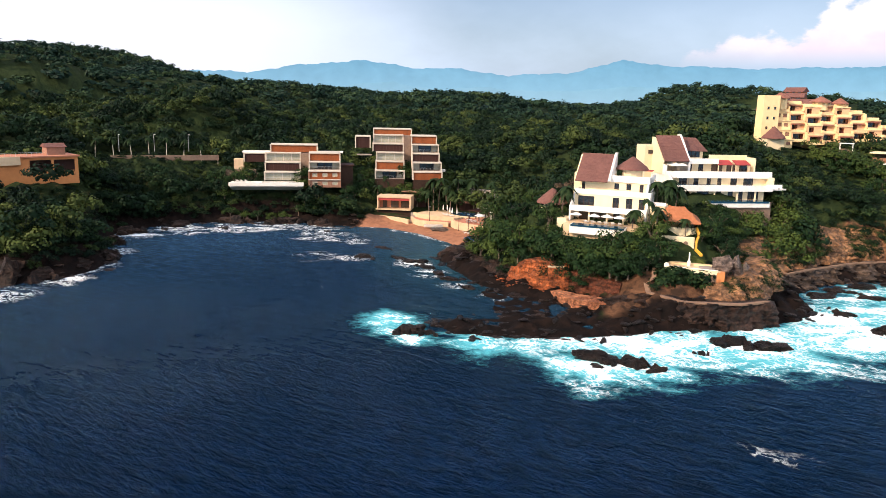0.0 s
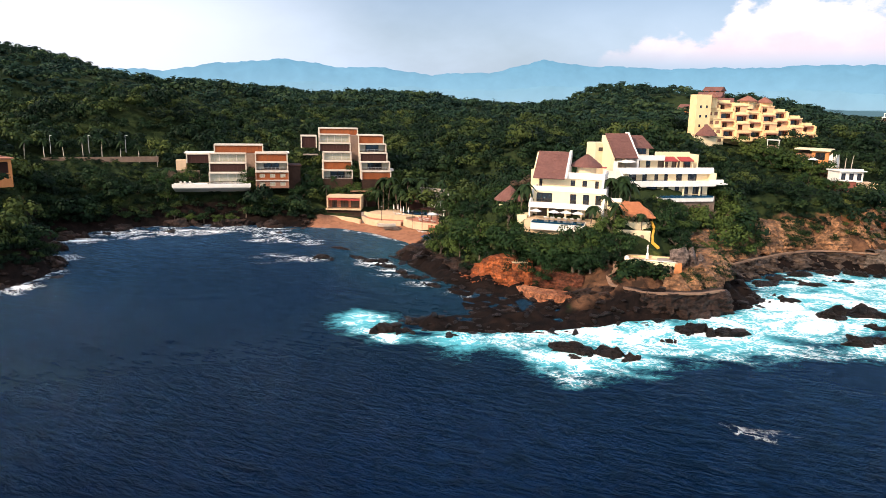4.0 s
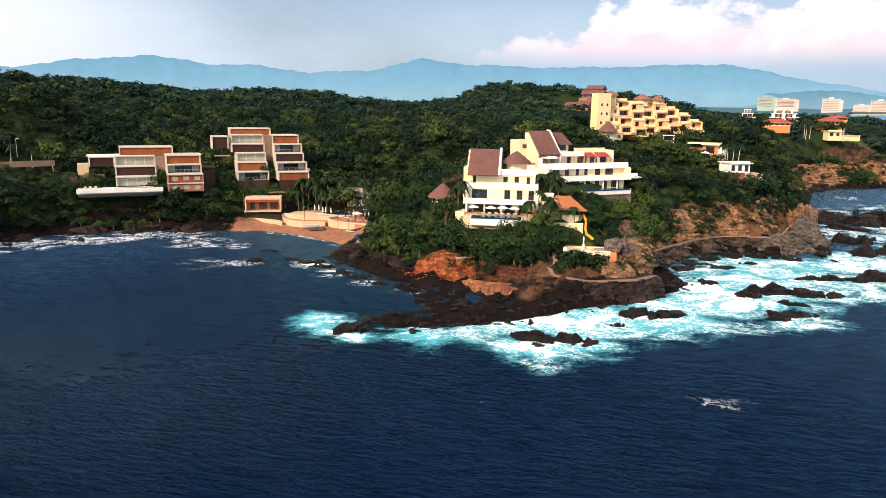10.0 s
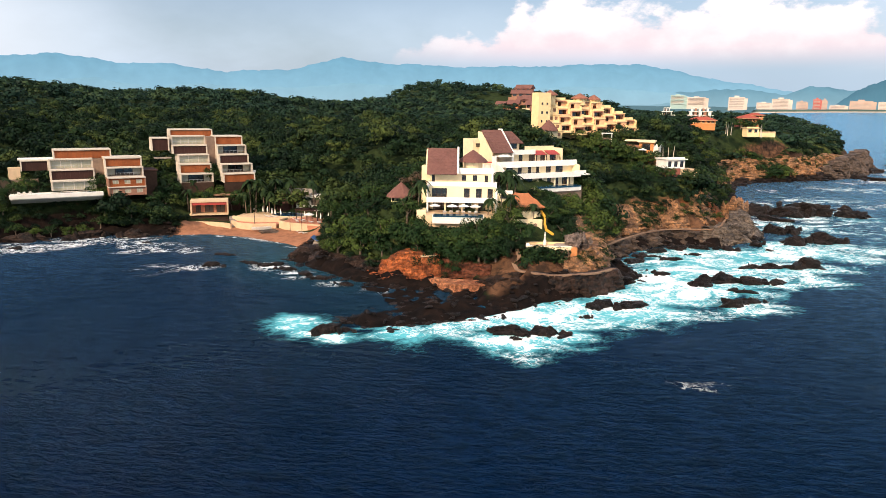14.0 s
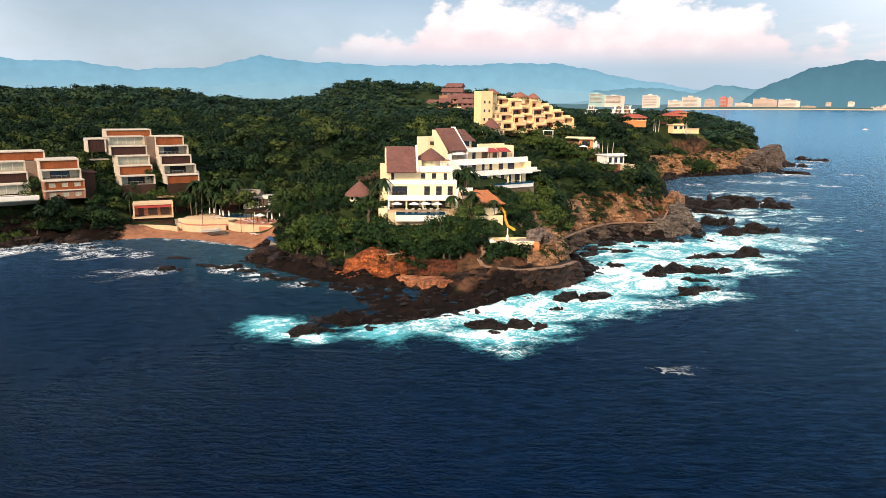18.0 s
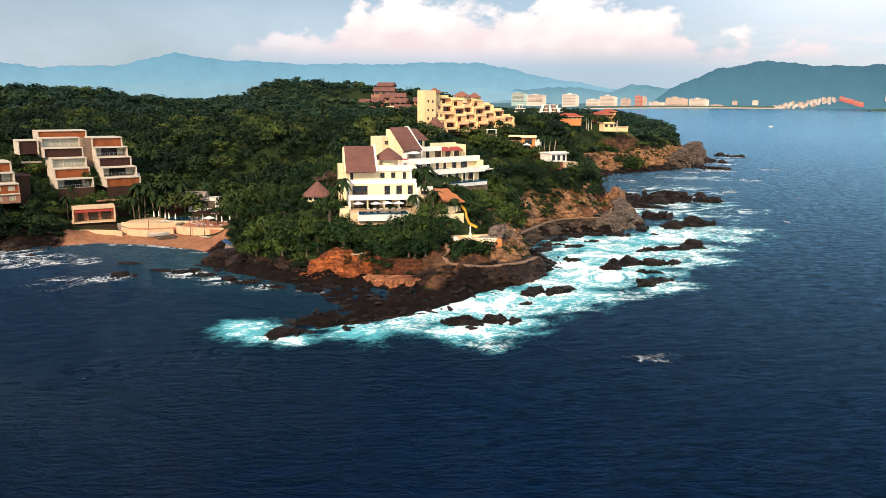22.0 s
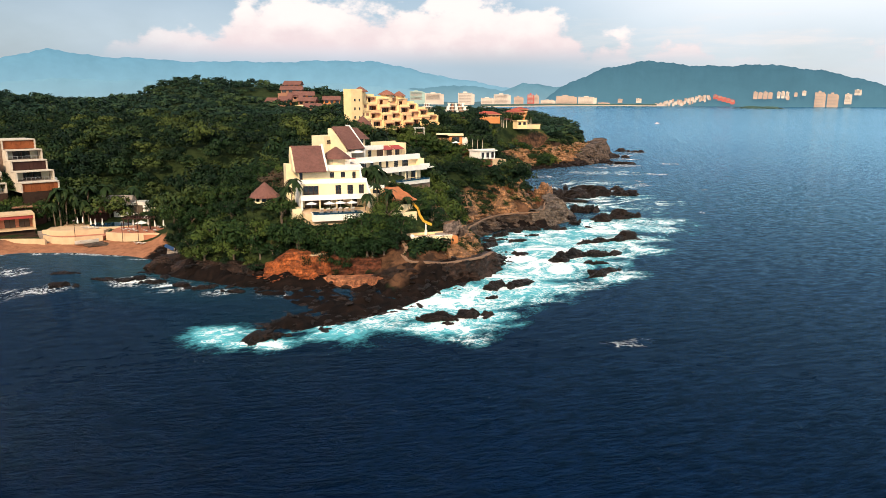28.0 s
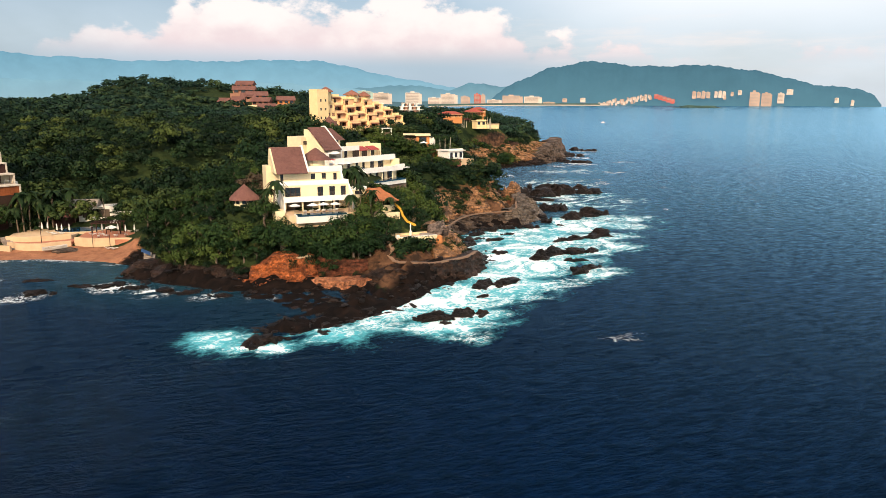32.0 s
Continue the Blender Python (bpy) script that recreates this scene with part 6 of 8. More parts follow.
for row in ((12.8, 179.8, 5.2, 2.6, 2.3, 38), (18.2, 182.6, 4.6, 2.2, 1.7, 33), (22.6, 185.4, 3.0, 1.4, 1.2, 30), (17.6, 173.4, 3.0, 1.1, 0.9, 15), (16.2, 198.4, 3.0, 1.5, 1.4, 35), (20.4, 201.6, 3.0, 1.5, 1.3, 30), (26.8, 206.2, 4.6, 2.4, 2.3, 36), (-5.8, 198.3, 1.8, 0.9, 0.7, 20), (-1.1, 197.0, 2.8, 1.1, 0.8, 25), (1.8, 206.0, 2.0, 1.0, 0.8, 20), (-8.2, 189.0, 2.4, 1.6, 1.5, 70), (-8.8, 196.0, 2.6, 1.6, 1.3, 80), (-6.6, 204.0, 2.8, 1.8, 1.5, 60), (-3.2, 211.4, 3.0, 1.8, 1.6, 40), (2.4, 215.6, 3.0, 2.0, 1.8, 20), (8.6, 217.4, 2.2, 1.6, 1.4, 0), (13.8, 229.0, 2.4, 1.8, 1.8, 80), (18.2, 161.8, 3.4, 1.9, 1.5, 52), (20.6, 166.4, 2.4, 1.3, 1.1, 40)):
    sea_rock(*row)
for row in ((22.6, 235.6, 3.4, 2.2, 2.6, 0), (28.2, 243.8, 5.4, 3.2, 3.6, 14), (32.8, 246.0, 2.8, 2.0, 2.0, 20), (16.4, 253.6, 4.8, 3.2, 4.0, 24), (19.0, 262.0, 2.6, 1.8, 2.0, 40), (12.6, 237.0, 2.0, 1.4, 1.4, 0), (17.5, 223.0, 1.4, 0.9, 0.6, 0), (4.0, 289.0, 7.5, 4.0, 4.4, 30),
            (13.0, 294.0, 8.5, 4.6, 3.8, 20), (23.0, 301.5, 10.0, 5.0, 4.8, 18), (33.0, 304.0, 7.5, 3.6, 3.6, 5), (13.0, 279.0, 6.4, 2.8, 2.4, -12), (22.0, 316.0, 11.0, 3.4, 3.0, 20), (45.6, 461, 9.0, 3.0, 2.0, 10), (36.0, 470, 6.0, 4.0, 3.6, 30), (55.0, 588, 5.0, 3.0, 2.6, 0), (64.0, 580, 7.0, 3.2, 3.0, 20), (44.0, 515, 9, 5, 4.5, 40)):
    sea_rock(*row)
for row in ((-87.0, 132.4, 2.8, 1.5, 1.2, 20), (-93.5, 141.6, 3.0, 0.9, 0.6, 15), (-81.5, 138.2, 3.4, 1.2, 0.8, 15), (-77.0, 139.0, 2.6, 1.6, 0.9, 40), (-71.0, 138.0, 2.4, 1.2, 0.9, 10), (-64.0, 136.5, 2.4, 1.2, 1.0, 0), (-59.0, 135.8, 1.8, 1.0, 0.8, 30), (-52.0, 134.6, 2.6, 1.2, 0.9, 10),
            (-146.0, 104.0, 1.6, 1.1, 0.9, 0), (-140.0, 118.5, 1.8, 1.1, 0.8, 20), (-141.0, 131.0, 2.0, 1.2, 1.2, 50), (-121.0, 141.0, 1.6, 0.9, 0.6, 0)):
    sea_rock(*row)
# the brown rocks at the bay's west end
for x, y, rx, ry, h, a in ((-108, 62, 8, 6, 5.2, 20), (-112, 73, 7, 5, 4.2, 40), (-119, 80, 6, 4, 3.0, 15), (-104, 68, 4, 3, 2.4, 0), (-126, 80, 5, 3.4, 2.6, 30), (-135, 87, 4, 3, 1.8, 20), (-146, 94, 4, 2.6, 1.6, 50), (-118, 66, 7, 6, 5.4, 0), (-151, 108, 3.4, 2.4, 1.6, 80), (-148, 124, 4.4, 2.8, 2.2, 60), (-140, 137, 4.6, 2.8, 2.4, 50), (-131, 144, 4, 2.4, 2.2, 40)):
    sea_rock(x, y, rx, ry, h, a, ROCK_BROWN, "rounded reddish-brown boulder at the water's edge in the bay", 0.4)


def crag(points, z0, tops, lean, mat, label, wild=1.0, thick=4.0, ragged=1.1):
    """A broken, layered rock face along a line on plan, with the sea on the right of its run; tops are heights along it."""
    line = []
    for (ax, ay), (bx, by) in zip(points, points[1:]):
        n = max(2, int(math.hypot(bx - ax, by - ay) / (0.65 * max(1, lean / 6))))
        line += [Vector((ax + (bx - ax) * k / n, ay + (by - ay) * k / n, 0)) for k in range(n)]
    line.append(Vector((*points[-1], 0)))
    off = Vector(ROCKS.uniform(-40, 40, 3))
    bm = bmesh.new()
    rows = []
    steps = 13
    for i, p in enumerate(line):
        d = (line[min(i + 2, len(line) - 1)] - line[max(i - 2, 0)]).normalized()
        out = Vector((d.y, -d.x, 0))
        u = i / (len(line) - 1) * (len(tops) - 1)
        k = min(int(u), len(tops) - 2)
        top = tops[k] + (tops[k + 1] - tops[k]) * (u - k) + ragged * (noise.noise(p * 0.21 + off) + 0.6 * noise.noise(p * 0.7 + off))
        row = []
        for j in range(steps + 1):
            f = j / steps
            z = z0 + (top - z0) * f
            q = p + Vector((0, 0, z))
            bed = z * 0.95 + 0.12 * p.x + 0.1 * p.y + 0.9 * noise.noise(q * 0.22 + off)
            push = 1.1 * noise.noise(q * 0.3 + off) + 0.75 * noise.noise(Vector((p.x, p.y, z * 0.3)) * 0.8 + off) + 0.62 * ((bed * 0.8 % 1.0) - 0.5) + 0.42 * noise.noise(q * 1.6 + off) - 0.5 * abs(noise.noise(Vector((p.x, p.y, z * 0.4)) * 0.55 - off))
            row.append(bm.verts.new(q + out * (wild * push - lean * f ** 1.2)))
        back = p - out * (lean + thick)
        row.append(bm.verts.new(back + Vector((0, 0, top - 0.3))))
        row.append(bm.verts.new(back + Vector((0, 0, z0 - 1))))
        rows.append(row)
    for a, b in zip(rows, rows[1:]):
        for j in range(len(a)):
            bm.faces.new((a[j], b[j], b[(j + 1) % len(a)], a[(j + 1) % len(a)]))
    bm.faces.new(rows[0])
    bm.faces.new(rows[-1][::-1])
    bmesh.ops.recalc_face_normals(bm, faces=bm.faces)
    me = bpy.data.meshes.new("cliff")
    bm.to_mesh(me)
    bm.free()
    me.materials.append(mat)
    return tagged(new("cliff", me), label, "cliff", kind="structure")


crag([(-49.6, 142.6), (-46, 142.0), (-42, 142.8), (-38.6, 144.8), (-36.4, 147.0)], 0.2, [3.6, 5.4, 6.2, 6.0, 5.4], 1.3, ROCK_RED, "crumbling rust-red cliff face below the trees", 0.62, 5.0, 0.7)
crag([(-36.8, 146.8), (-31, 147.8), (-26.5, 149.0)], 0.4, [5.0, 4.8, 4.4], 1.2, ROCK_SHADED_RED, "shaded red-brown earth bank behind the platform", 0.6, 5.0, 0.7)
crag([(-80, 148.6), (-70, 145.2), (-60, 143.2), (-50, 142.6)], 0.2, [1.8, 2.4, 2.8, 2.4], 3.2, ROCK_BROWN, "low brown rock bank under the scrub", 1.5, 4.0, 1.4)
crag([(-27, 145.2), (-23, 146.8), (-18, 147.4), (-13, 147.4), (-8.6, 151), (-5.0, 156), (-2.8, 162.5)], 0.0, [1.6, 3.6, 4.0, 4.0, 4.0, 4.0, 4.0], 1.9, ROCK_BROWN, "dark grey-brown layered rock of the point", 1.0, 4.0, 0.25)
side = [crag([(-13.2, 155.0), (-12, 155.4), (-10.5, 156), (-8, 160.5), (-7.0, 168), (-9.4, 175), (-13.0, 183)], 3.2, [5.6, 6.2, 6.6, 6.8, 7.4, 7.6, 8], 3.0, ROCK_OCHRE, "brown rock slope beside the lookout"),
        crag([(-13.4, 181), (-16.6, 190), (-16.4, 203), (-14, 213), (-9.5, 221)], 3.0, [7, 9, 10, 10, 9.5], 6.5, ROCK_OCHRE, "orange-brown weathered cliff above the cove path", 1.3),
        crag([(-11.5, 219.6), (-3, 227), (0.8, 231), (1.6, 244), (-1, 262), (-7, 282)], 3.2, [9, 11, 12, 13, 12, 10], 7.5, ROCK_OCHRE, "orange-brown layered cliff of the second cape", 1.3),
        crag([(-16, 352), (-17, 385), (-13, 406), (0, 425), (16, 445), (28, 478), (36, 528)], 1.0, [7, 9, 11, 12, 11, 10, 9], 6.0, ROCK_OCHRE, "grey-brown cliff of the far headland", 2.2, 4.0, 2.0),
        crag([(-11.5, 408), (-6, 416), (1, 425)], 3.0, [6, 11, 6], 6.0, ROCK_OCHRE, "orange earth scar on the far headland", 1.8, 4.0, 2.0),
        crag([(8, 433), (15, 443), (21, 455)], 3.0, [7, 11, 7], 6.0, ROCK_OCHRE, "ochre rock scar on the far headland", 1.8, 4.0, 2.0)]
crag([(1.5, 219.6), (6.6, 220.6), (11.2, 229.5), (13.4, 241.5), (10.4, 256), (3, 272)], -0.6, [3.4, 4.6, 5.4, 5.4, 4.6, 3.4], 4.4, ROCK_TAN, "grey layered buttress standing in the surf", 1.6, 4.0, 1.6)
crag([(-13.0, 184), (-11.4, 198), (-8.8, 209.5), (-4, 217.4), (3, 220.6)], -0.6, [2.6, 2.8, 3.0, 3.2, 3.4], 4.0, ROCK_GREY, "grey-brown wet ledge round the cove", 2.2, 3.0, 1.0)
crag([(-12, 352), (-13, 385), (-9, 405), (5, 423), (22, 444), (34, 478), (41, 528)], -0.6, [1.6, 2, 2.2, 2.6, 4, 4, 3], 3.0, ROCK_DARK, "dark rock foot of the far headland", 2.4, 4.0, 2.4)


crag([(24, 450), (33, 468), (39, 495), (44, 530), (42, 570), (36, 600)], -0.6, [6, 10, 12, 12, 9, 5], 6.0, ROCK_GREY, "dark grey rock cape at the end of the headland", 2.0, 6.0, 1.8)


def hung_scrub(faces, count, r0, r1, low, label):
    """Scrub and grass tufts clinging to the rock faces, as one mesh."""
    out, tones = [], []
    for ob, n in zip(faces, count):
        pts = [v.co.copy() for v in ob.data.vertices]
        top = max(p.z for p in pts)
        pts = [p for p in pts if p.z > low * top]
        for k in ROCKS.integers(0, len(pts), n):
            p, r = pts[k], ROCKS.uniform(r0, r1) * (1.6 if pts[k].y > 340 else 1)
            if noise.noise(p * 0.13) < -0.12:
                continue
            a = ROCKS.uniform(0, 6.28)
            q = MID_CROWNS[ROCKS.integers(len(MID_CROWNS))][::2] * (r, r, r * 0.8)
            c, s = math.cos(a), math.sin(a)
            out.append(np.stack([c * q[..., 0] - s * q[..., 1] + p.x, s * q[..., 0] + c * q[..., 1] + p.y, q[..., 2] + p.z - 0.5 * r], -1))
            tones.append(np.full(len(q), ROCKS.uniform(0.2, 1)))
    ob = new("cliff_scrub", quads_mesh("cliff_scrub", np.concatenate(out), np.concatenate(tones), LEAF))
    return tagged(ob, label, "scrub", kind="stuff")


hung_scrub(side, (150, 480, 460, 330, 40, 40), 0.5, 1.5, 0.42, "patchy green scrub clinging to the cliffs")
for x, y, rx, ry, h, a, m in ((-14.4, 162.4, 2.1, 1.9, 3.2, 0, 1), (-12.6, 164.6, 1.6, 1.4, 2.2, 30, 1)):
    sea_rock(x, y, rx, ry, h, a, ROCK_PALE, "pale weathered crag beside the lookout", max(height_at(x, y) + 0.6, 8.4))
crag([(-28, 141.8), (-24, 142.6), (-19, 144.4), (-14.5, 145.2)], -0.2, [1.4, 2.4, 3.0, 2.6], 2.2, ROCK_BROWN, "dark layered rock foot of the point", 1.1, 4.0, 0.7)
for x, y, rx, ry, h, a in ((2.6, 256, 4.4, 6.0, 10.5, 10), (5.4, 250, 3.6, 5.0, 8.0, 20), (4.6, 264, 4.0, 6.0, 8.0, 0)):
    sea_rock(x, y, rx, ry, h, a, ROCK_OCHRE, "ochre rock shoulder at the end of the second cape", 0.6)


def rubble(name, count, rng, mat, pick, label):
    """Loose boulders and broken ledges strewn along the shore, as one mesh."""
    shapes = []
    for _ in range(8):
        bm = rock_shape(rng, 1, 0.8, 0.7, 2)
        bm.verts.ensure_lookup_table()
        shapes.append((np.array([v.co[:] for v in bm.verts]), np.array([[v.index for v in f.verts] for f in bm.faces])))
        bm.free()
    verts, faces, base = [], [], 0
    for x, y, size in pick(rng, count):
        v, f = shapes[rng.integers(8)]
        a = rng.uniform(0, 6.28)
        c, s = math.cos(a), math.sin(a)
        k = size * rng.uniform(0.6, 1.3, 3) * (1.2, 1.0, 0.6)
        p = v * k
        verts.append(np.stack([c * p[:, 0] - s * p[:, 1] + x, s * p[:, 0] + c * p[:, 1] + y, p[:, 2] + max(height_at(x, y), -0.2)], -1))
        faces.append(f + base)
        base += len(v)
    me = bpy.data.meshes.new(name)
    me.from_pydata(np.concatenate(verts).tolist(), [], np.concatenate(faces).tolist())
    me.materials.append(mat)
    return tagged(new(name, me), label, "rocks", kind="stuff")


def along_shore(lo, hi, reach):
    path = COAST[lo:hi]

    def pick(rng, count):
        for _ in range(count):
            k = rng.integers(0, len(path) - 1)
            p = path[k] + (path[k + 1] - path[k]) * rng.uniform()
            q = p + rng.normal(size=2) * reach
            if beachness(q[0], q[1]) < 0.25:
                yield q[0], q[1], rng.uniform(0.35, 1.4)
    return pick


rubble("shore_boulders", 200, ROCKS, ROCK_BROWN, along_shore(4, 20, 2.0), "brown boulders strewn along the bay's edge")
rubble("shore_rubble", 240, ROCKS, ROCK_DARK, along_shore(20, 46, 1.6), "black wet rubble and broken ledges along the point")


def on_shelf(lo, hi, x0, x1, y0, y1, s0, s1):
    def pick(rng, count):
        n = 0
        while n < count:
            x, y = rng.uniform(x0, x1), rng.uniform(y0, y1)
            if lo < float(shore_distance(np.array([x]), np.array([y]))[0]) < hi and beachness(x, y) < 0.2:
                n += 1
                yield x, y, rng.uniform(s0, s1)
    return pick


rubble("rock_ledges", 120, ROCKS, ROCK_DARK, on_shelf(0, 7, -82, 0, 106, 160, 0.3, 1.1), "dark broken rock ledges of the low shelf")
rubble("cove_ledges", 90, ROCKS, ROCK_DARK, on_shelf(0, 6, -16, 16, 160, 300, 0.4, 1.4), "dark broken rock ledges round the cove")
rubble("red_scree", 40, ROCKS, ROCK_RED, on_shelf(2, 5, -52, -36, 138, 146, 0.25, 0.7), "rust-red scree below the cliff")
rubble("far_shore_rubble", 220, ROCKS, ROCK_DARK, along_shore(46, 60, 4), "dark rubble at the foot of the far cliffs")

# ---- the point: ramp, walls, lookout, paths ----


def lay_path(name, points, width, mat, label, wall=0.0):
    """A footpath that follows the ground between points, with a low kerb wall on its sea side."""
    root = thing(name, Matrix(), label, "path", kind="structure")
    bm = bmesh.new()
    walls = bmesh.new()
    fine = []
    for (ax, ay, az), (bx, by, bz) in zip(points, points[1:]):
        n = max(2, int(math.hypot(bx - ax, by - ay) / 1.2))
        fine += [(ax + (bx - ax) * k / n, ay + (by - ay) * k / n, az + (bz - az) * k / n) for k in range(n)]
    fine.append(points[-1])
    fine = [(x, y, z + 0.1 * noise.noise(Vector((x, y, 0)) * 0.6)) for x, y, z in fine]
    for p, q in zip(fine, fine[1:]):
        d = Vector((q[0] - p[0], q[1] - p[1], 0)).normalized()
        s = Vector((d.y, -d.x, 0)) * width / 2
        a, b = Vector(p), Vector(q) + d * 0.05
        low = [a - s, a + s, b + s, b - s]
        v = [bm.verts.new(x) for x in low] + [bm.verts.new(x - Vector((0, 0, 0.3))) for x in low]
        for f in ((0, 1, 2, 3), (0, 4, 5, 1), (2, 6, 7, 3), (1, 5, 6, 2), (3, 7, 4, 0)):
            bm.faces.new([v[i] for i in f])
        if wall:
            o = s * 1.2
            w = [a + s, a + o, b + o, b + s]
            v = [walls.verts.new(x - Vector((0, 0, 1.4))) for x in w] + [walls.verts.new(x + Vector((0, 0, wall))) for x in w]
            for f in ((4, 5, 6, 7), (0, 1, 5, 4), (1, 2, 6, 5), (2, 3, 7, 6), (3, 0, 4, 7)):
                walls.faces.new([v[i] for i in f])
    for b in (bm, walls):
        bmesh.ops.recalc_face_normals(b, faces=b.faces)
    part("paving", bm, mat, root)
    if wall:
        part("kerb_wall", walls, PATH_EARTH, root)
    else:
        walls.free()
    return root


PATH_EARTH = material("path_concrete", (0.27, 0.165, 0.105), 0.9, (0.16, 0.095, 0.062), scale=1.5, bump=0.3)
lay_path("footpath", [(-21.6, 151.4, 4.0), (-20.4, 150.2, 4.0), (-17, 149.9, 4.1), (-13.2, 150.0, 4.1), (-9.8, 153.2, 4.1), (-6.8, 157.0, 4.1), (-5.0, 162.4, 4.15)], 0.8, PATH_EARTH, "narrow concrete footpath along the rocks of the point")
lay_path("footpath", [(-15.6, 189, 3.3), (-14.2, 199, 3.5), (-12.0, 210, 3.7), (-8.8, 217.4, 3.8), (-3.5, 222.0, 3.9), (2.6, 223.6, 4.1), (4.4, 228, 4.6), (4.2, 236, 5.4)], 0.5, PATH_EARTH, "pale concrete footpath winding round the cove")
lay_path("footpath", [(-21.6, 151.4, 4.0), (-23.0, 152.6, 5.0), (-22.2, 153.8, 6.0), (-23.4, 155.4, 7.2)], 0.8, PATH_EARTH, "steps winding up from the rocks to the lookout")


LEDGE = rock_material("terracotta_ledge", (0.62, 0.27, 0.135), (0.26, 0.09, 0.045), 1.2)


def slipway():
    t = thing("sunning_platform", Matrix(), "sloping terracotta-paved platform at the foot of the cliff", "platform")
    pts = [(-37.2, 142.4), (-29.6, 141.2), (-23.6, 145.0), (-26.6, 147.2), (-30.6, 145.8)]
    part("deck", prism(pts, -0.6, 1.75), LEDGE, t)
    for k in range(6):
        f = k / 6
        a = Vector((-36.6, 142.6, 0)).lerp(Vector((-24.6, 145.2, 0)), f)
        part("paving_slab", block((-0.9, -0.7, 0), (0.9, 0.9, 0.07 + 0.03 * (k % 2))), LEDGE, t).matrix_basis = pose(a.x + 1.1, a.y + 0.6, 1.74, 0, 0, 12 + 7 * (k % 3))
    w = thing("retaining_wall", pose(-39.6, 144.6, 1.2, 0, 0, 52), "short square orange stone retaining wall on the red cliff", "wall")
    part("masonry", block((0, 0, 0), (3.0, 0.8, 4.2), 0.08), ROCK_RED, w)
    part("coping", block((-0.1, -0.1, 4.2), (3.1, 0.9, 4.35)), SAND_WALL, w)


def lookout():
    t = thing("lookout_terrace", pose(-21.2, 155.8, -0.7, 0, 0, 30), "cream lookout terrace with a round pool and a red brick corner", "terrace")
    part("retaining_wall", block((0.2, 0.2, 3), (9.0, 5.5, 8.2)), STONE, t)
    part("floor", block((0, 0, 8.2), (9.2, 6, 8.45)), SAND_WALL, t)
    part("parapet", block((-0.1, -0.2, 7.9), (8.8, 0.15, 8.65)), CREAM, t, "cream rendered parapet")
    part("coping", block((-0.15, -0.25, 8.65), (8.85, 0.2, 8.72)), WHITE, t)
    part("back_wall", slab_profile([(3.4, 8.4), (3.8, 8.4), (3.8, 8.8), (3.4, 8.8)], 0.4, 8.0), YELLOW, t)
    part("end_pier", block((-0.4, 0.2, 8.2), (0.4, 1.2, 9.1), 0.2), WHITE, t)
    part("end_pier", block((8.2, 3.0, 8.2), (8.8, 3.8, 9.4), 0.2), CREAM, t)
    part("pool_rim", turned([(1.35, 8.2), (1.45, 8.75), (1.15, 8.75)], 18), CONCRETE, t).location = (6.9, 1.6, 0)
    part("pool_water", turned([(1.15, 8.4), (1.15, 8.72)], 18), POOL, t).location = (6.9, 1.6, 0)
    part("brick_corner", block((8.7, -0.3, 5.0), (10.0, 1.4, 8.35)), ORANGE, t, "orange-red brick corner pier")
    n = TREE
    q = crown_cloud(1500, 0.05, n, 18)
    q = (q - (0, 0, 0.4)) * (6.2, 2.0, 4.6) + (3.8, -0.9, 5.4)
    h = new("hedge", quads_mesh("hedge", q, n.uniform(0.3, 0.8, len(q)), LEAF))
    h.matrix_world = pose(-21.2, 155.8, 0, 0, 0, 30)
    tagged(h, "thick green creeper hanging over the lookout wall", "hedge")
    bm = turned([(0.4, -1.2), (0.42, 0.2), (0.2, 0.3), (0.17, 1.2), (0.24, 1.8), (0.12, 2.1), (0.15, 2.35), (0.06, 2.5)], 10, 0.08)
    me = bpy.data.meshes.new("statue")
    bm.to_mesh(me)
    bm.free()
    me.materials.append(WHITE)
    s = new("statue", me)
    s.matrix_world = pose(-19.3, 159.9, 8.6) @ Matrix.Scale(0.72, 4)
    tagged(s, "tall plain white statue on the lookout lawn", "statue")
    y = thing("water_slide", Matrix(), "curving yellow slide running down to the lawn", "slide")
    SLIDE = material("yellow_slide", (0.75, 0.42, 0.05), 0.5)
    pts = [(-24.2, 169.0, 13.4), (-22.6, 167.6, 12.3), (-21.8, 165.6, 11.2), (-20.6, 163.8, 10.2), (-18.6, 162.6, 9.6)]
    for p, q in zip(pts, pts[1:]):
        bm = bmesh.new()
        d = Vector(q) - Vector(p)
        s = Vector((d.y, -d.x, 0)).normalized()
        ring = [(-0.21, 0.18), (-0.16, 0.0), (0.16, 0.0), (0.21, 0.18), (0.23, -0.22), (-0.23, -0.22)]
        a = [bm.verts.new(Vector(p) + s * u + Vector((0, 0, z))) for u, z in ring]
        b = [bm.verts.new(Vector(q) + s * u + Vector((0, 0, z))) for u, z in ring]
        for k in range(6):
            bm.faces.new((a[k], a[(k + 1) % 6], b[(k + 1) % 6], b[k]))
        bm.faces.new(a[::-1])
        bm.faces.new(b)
        bmesh.ops.recalc_face_normals(bm, faces=bm.faces)
        part("chute", bm, SLIDE, y)
    w = thing("garden_wall", pose(-26.2, 163.6, 8.5, 0, 0, 35), "curved cream garden wall under the palapa", "wall")
    part("wall", block((-2, 0, 0), (4.5, 0.5, 3.4), 0.1), CREAM, w)
    for k in range(3):
        part("roundel", turned([(0.4, 0), (0.4, 0.12)], 10), STONE, w).matrix_basis = pose(-0.9 + 1.9 * k, -0.02, 2.2, 90)


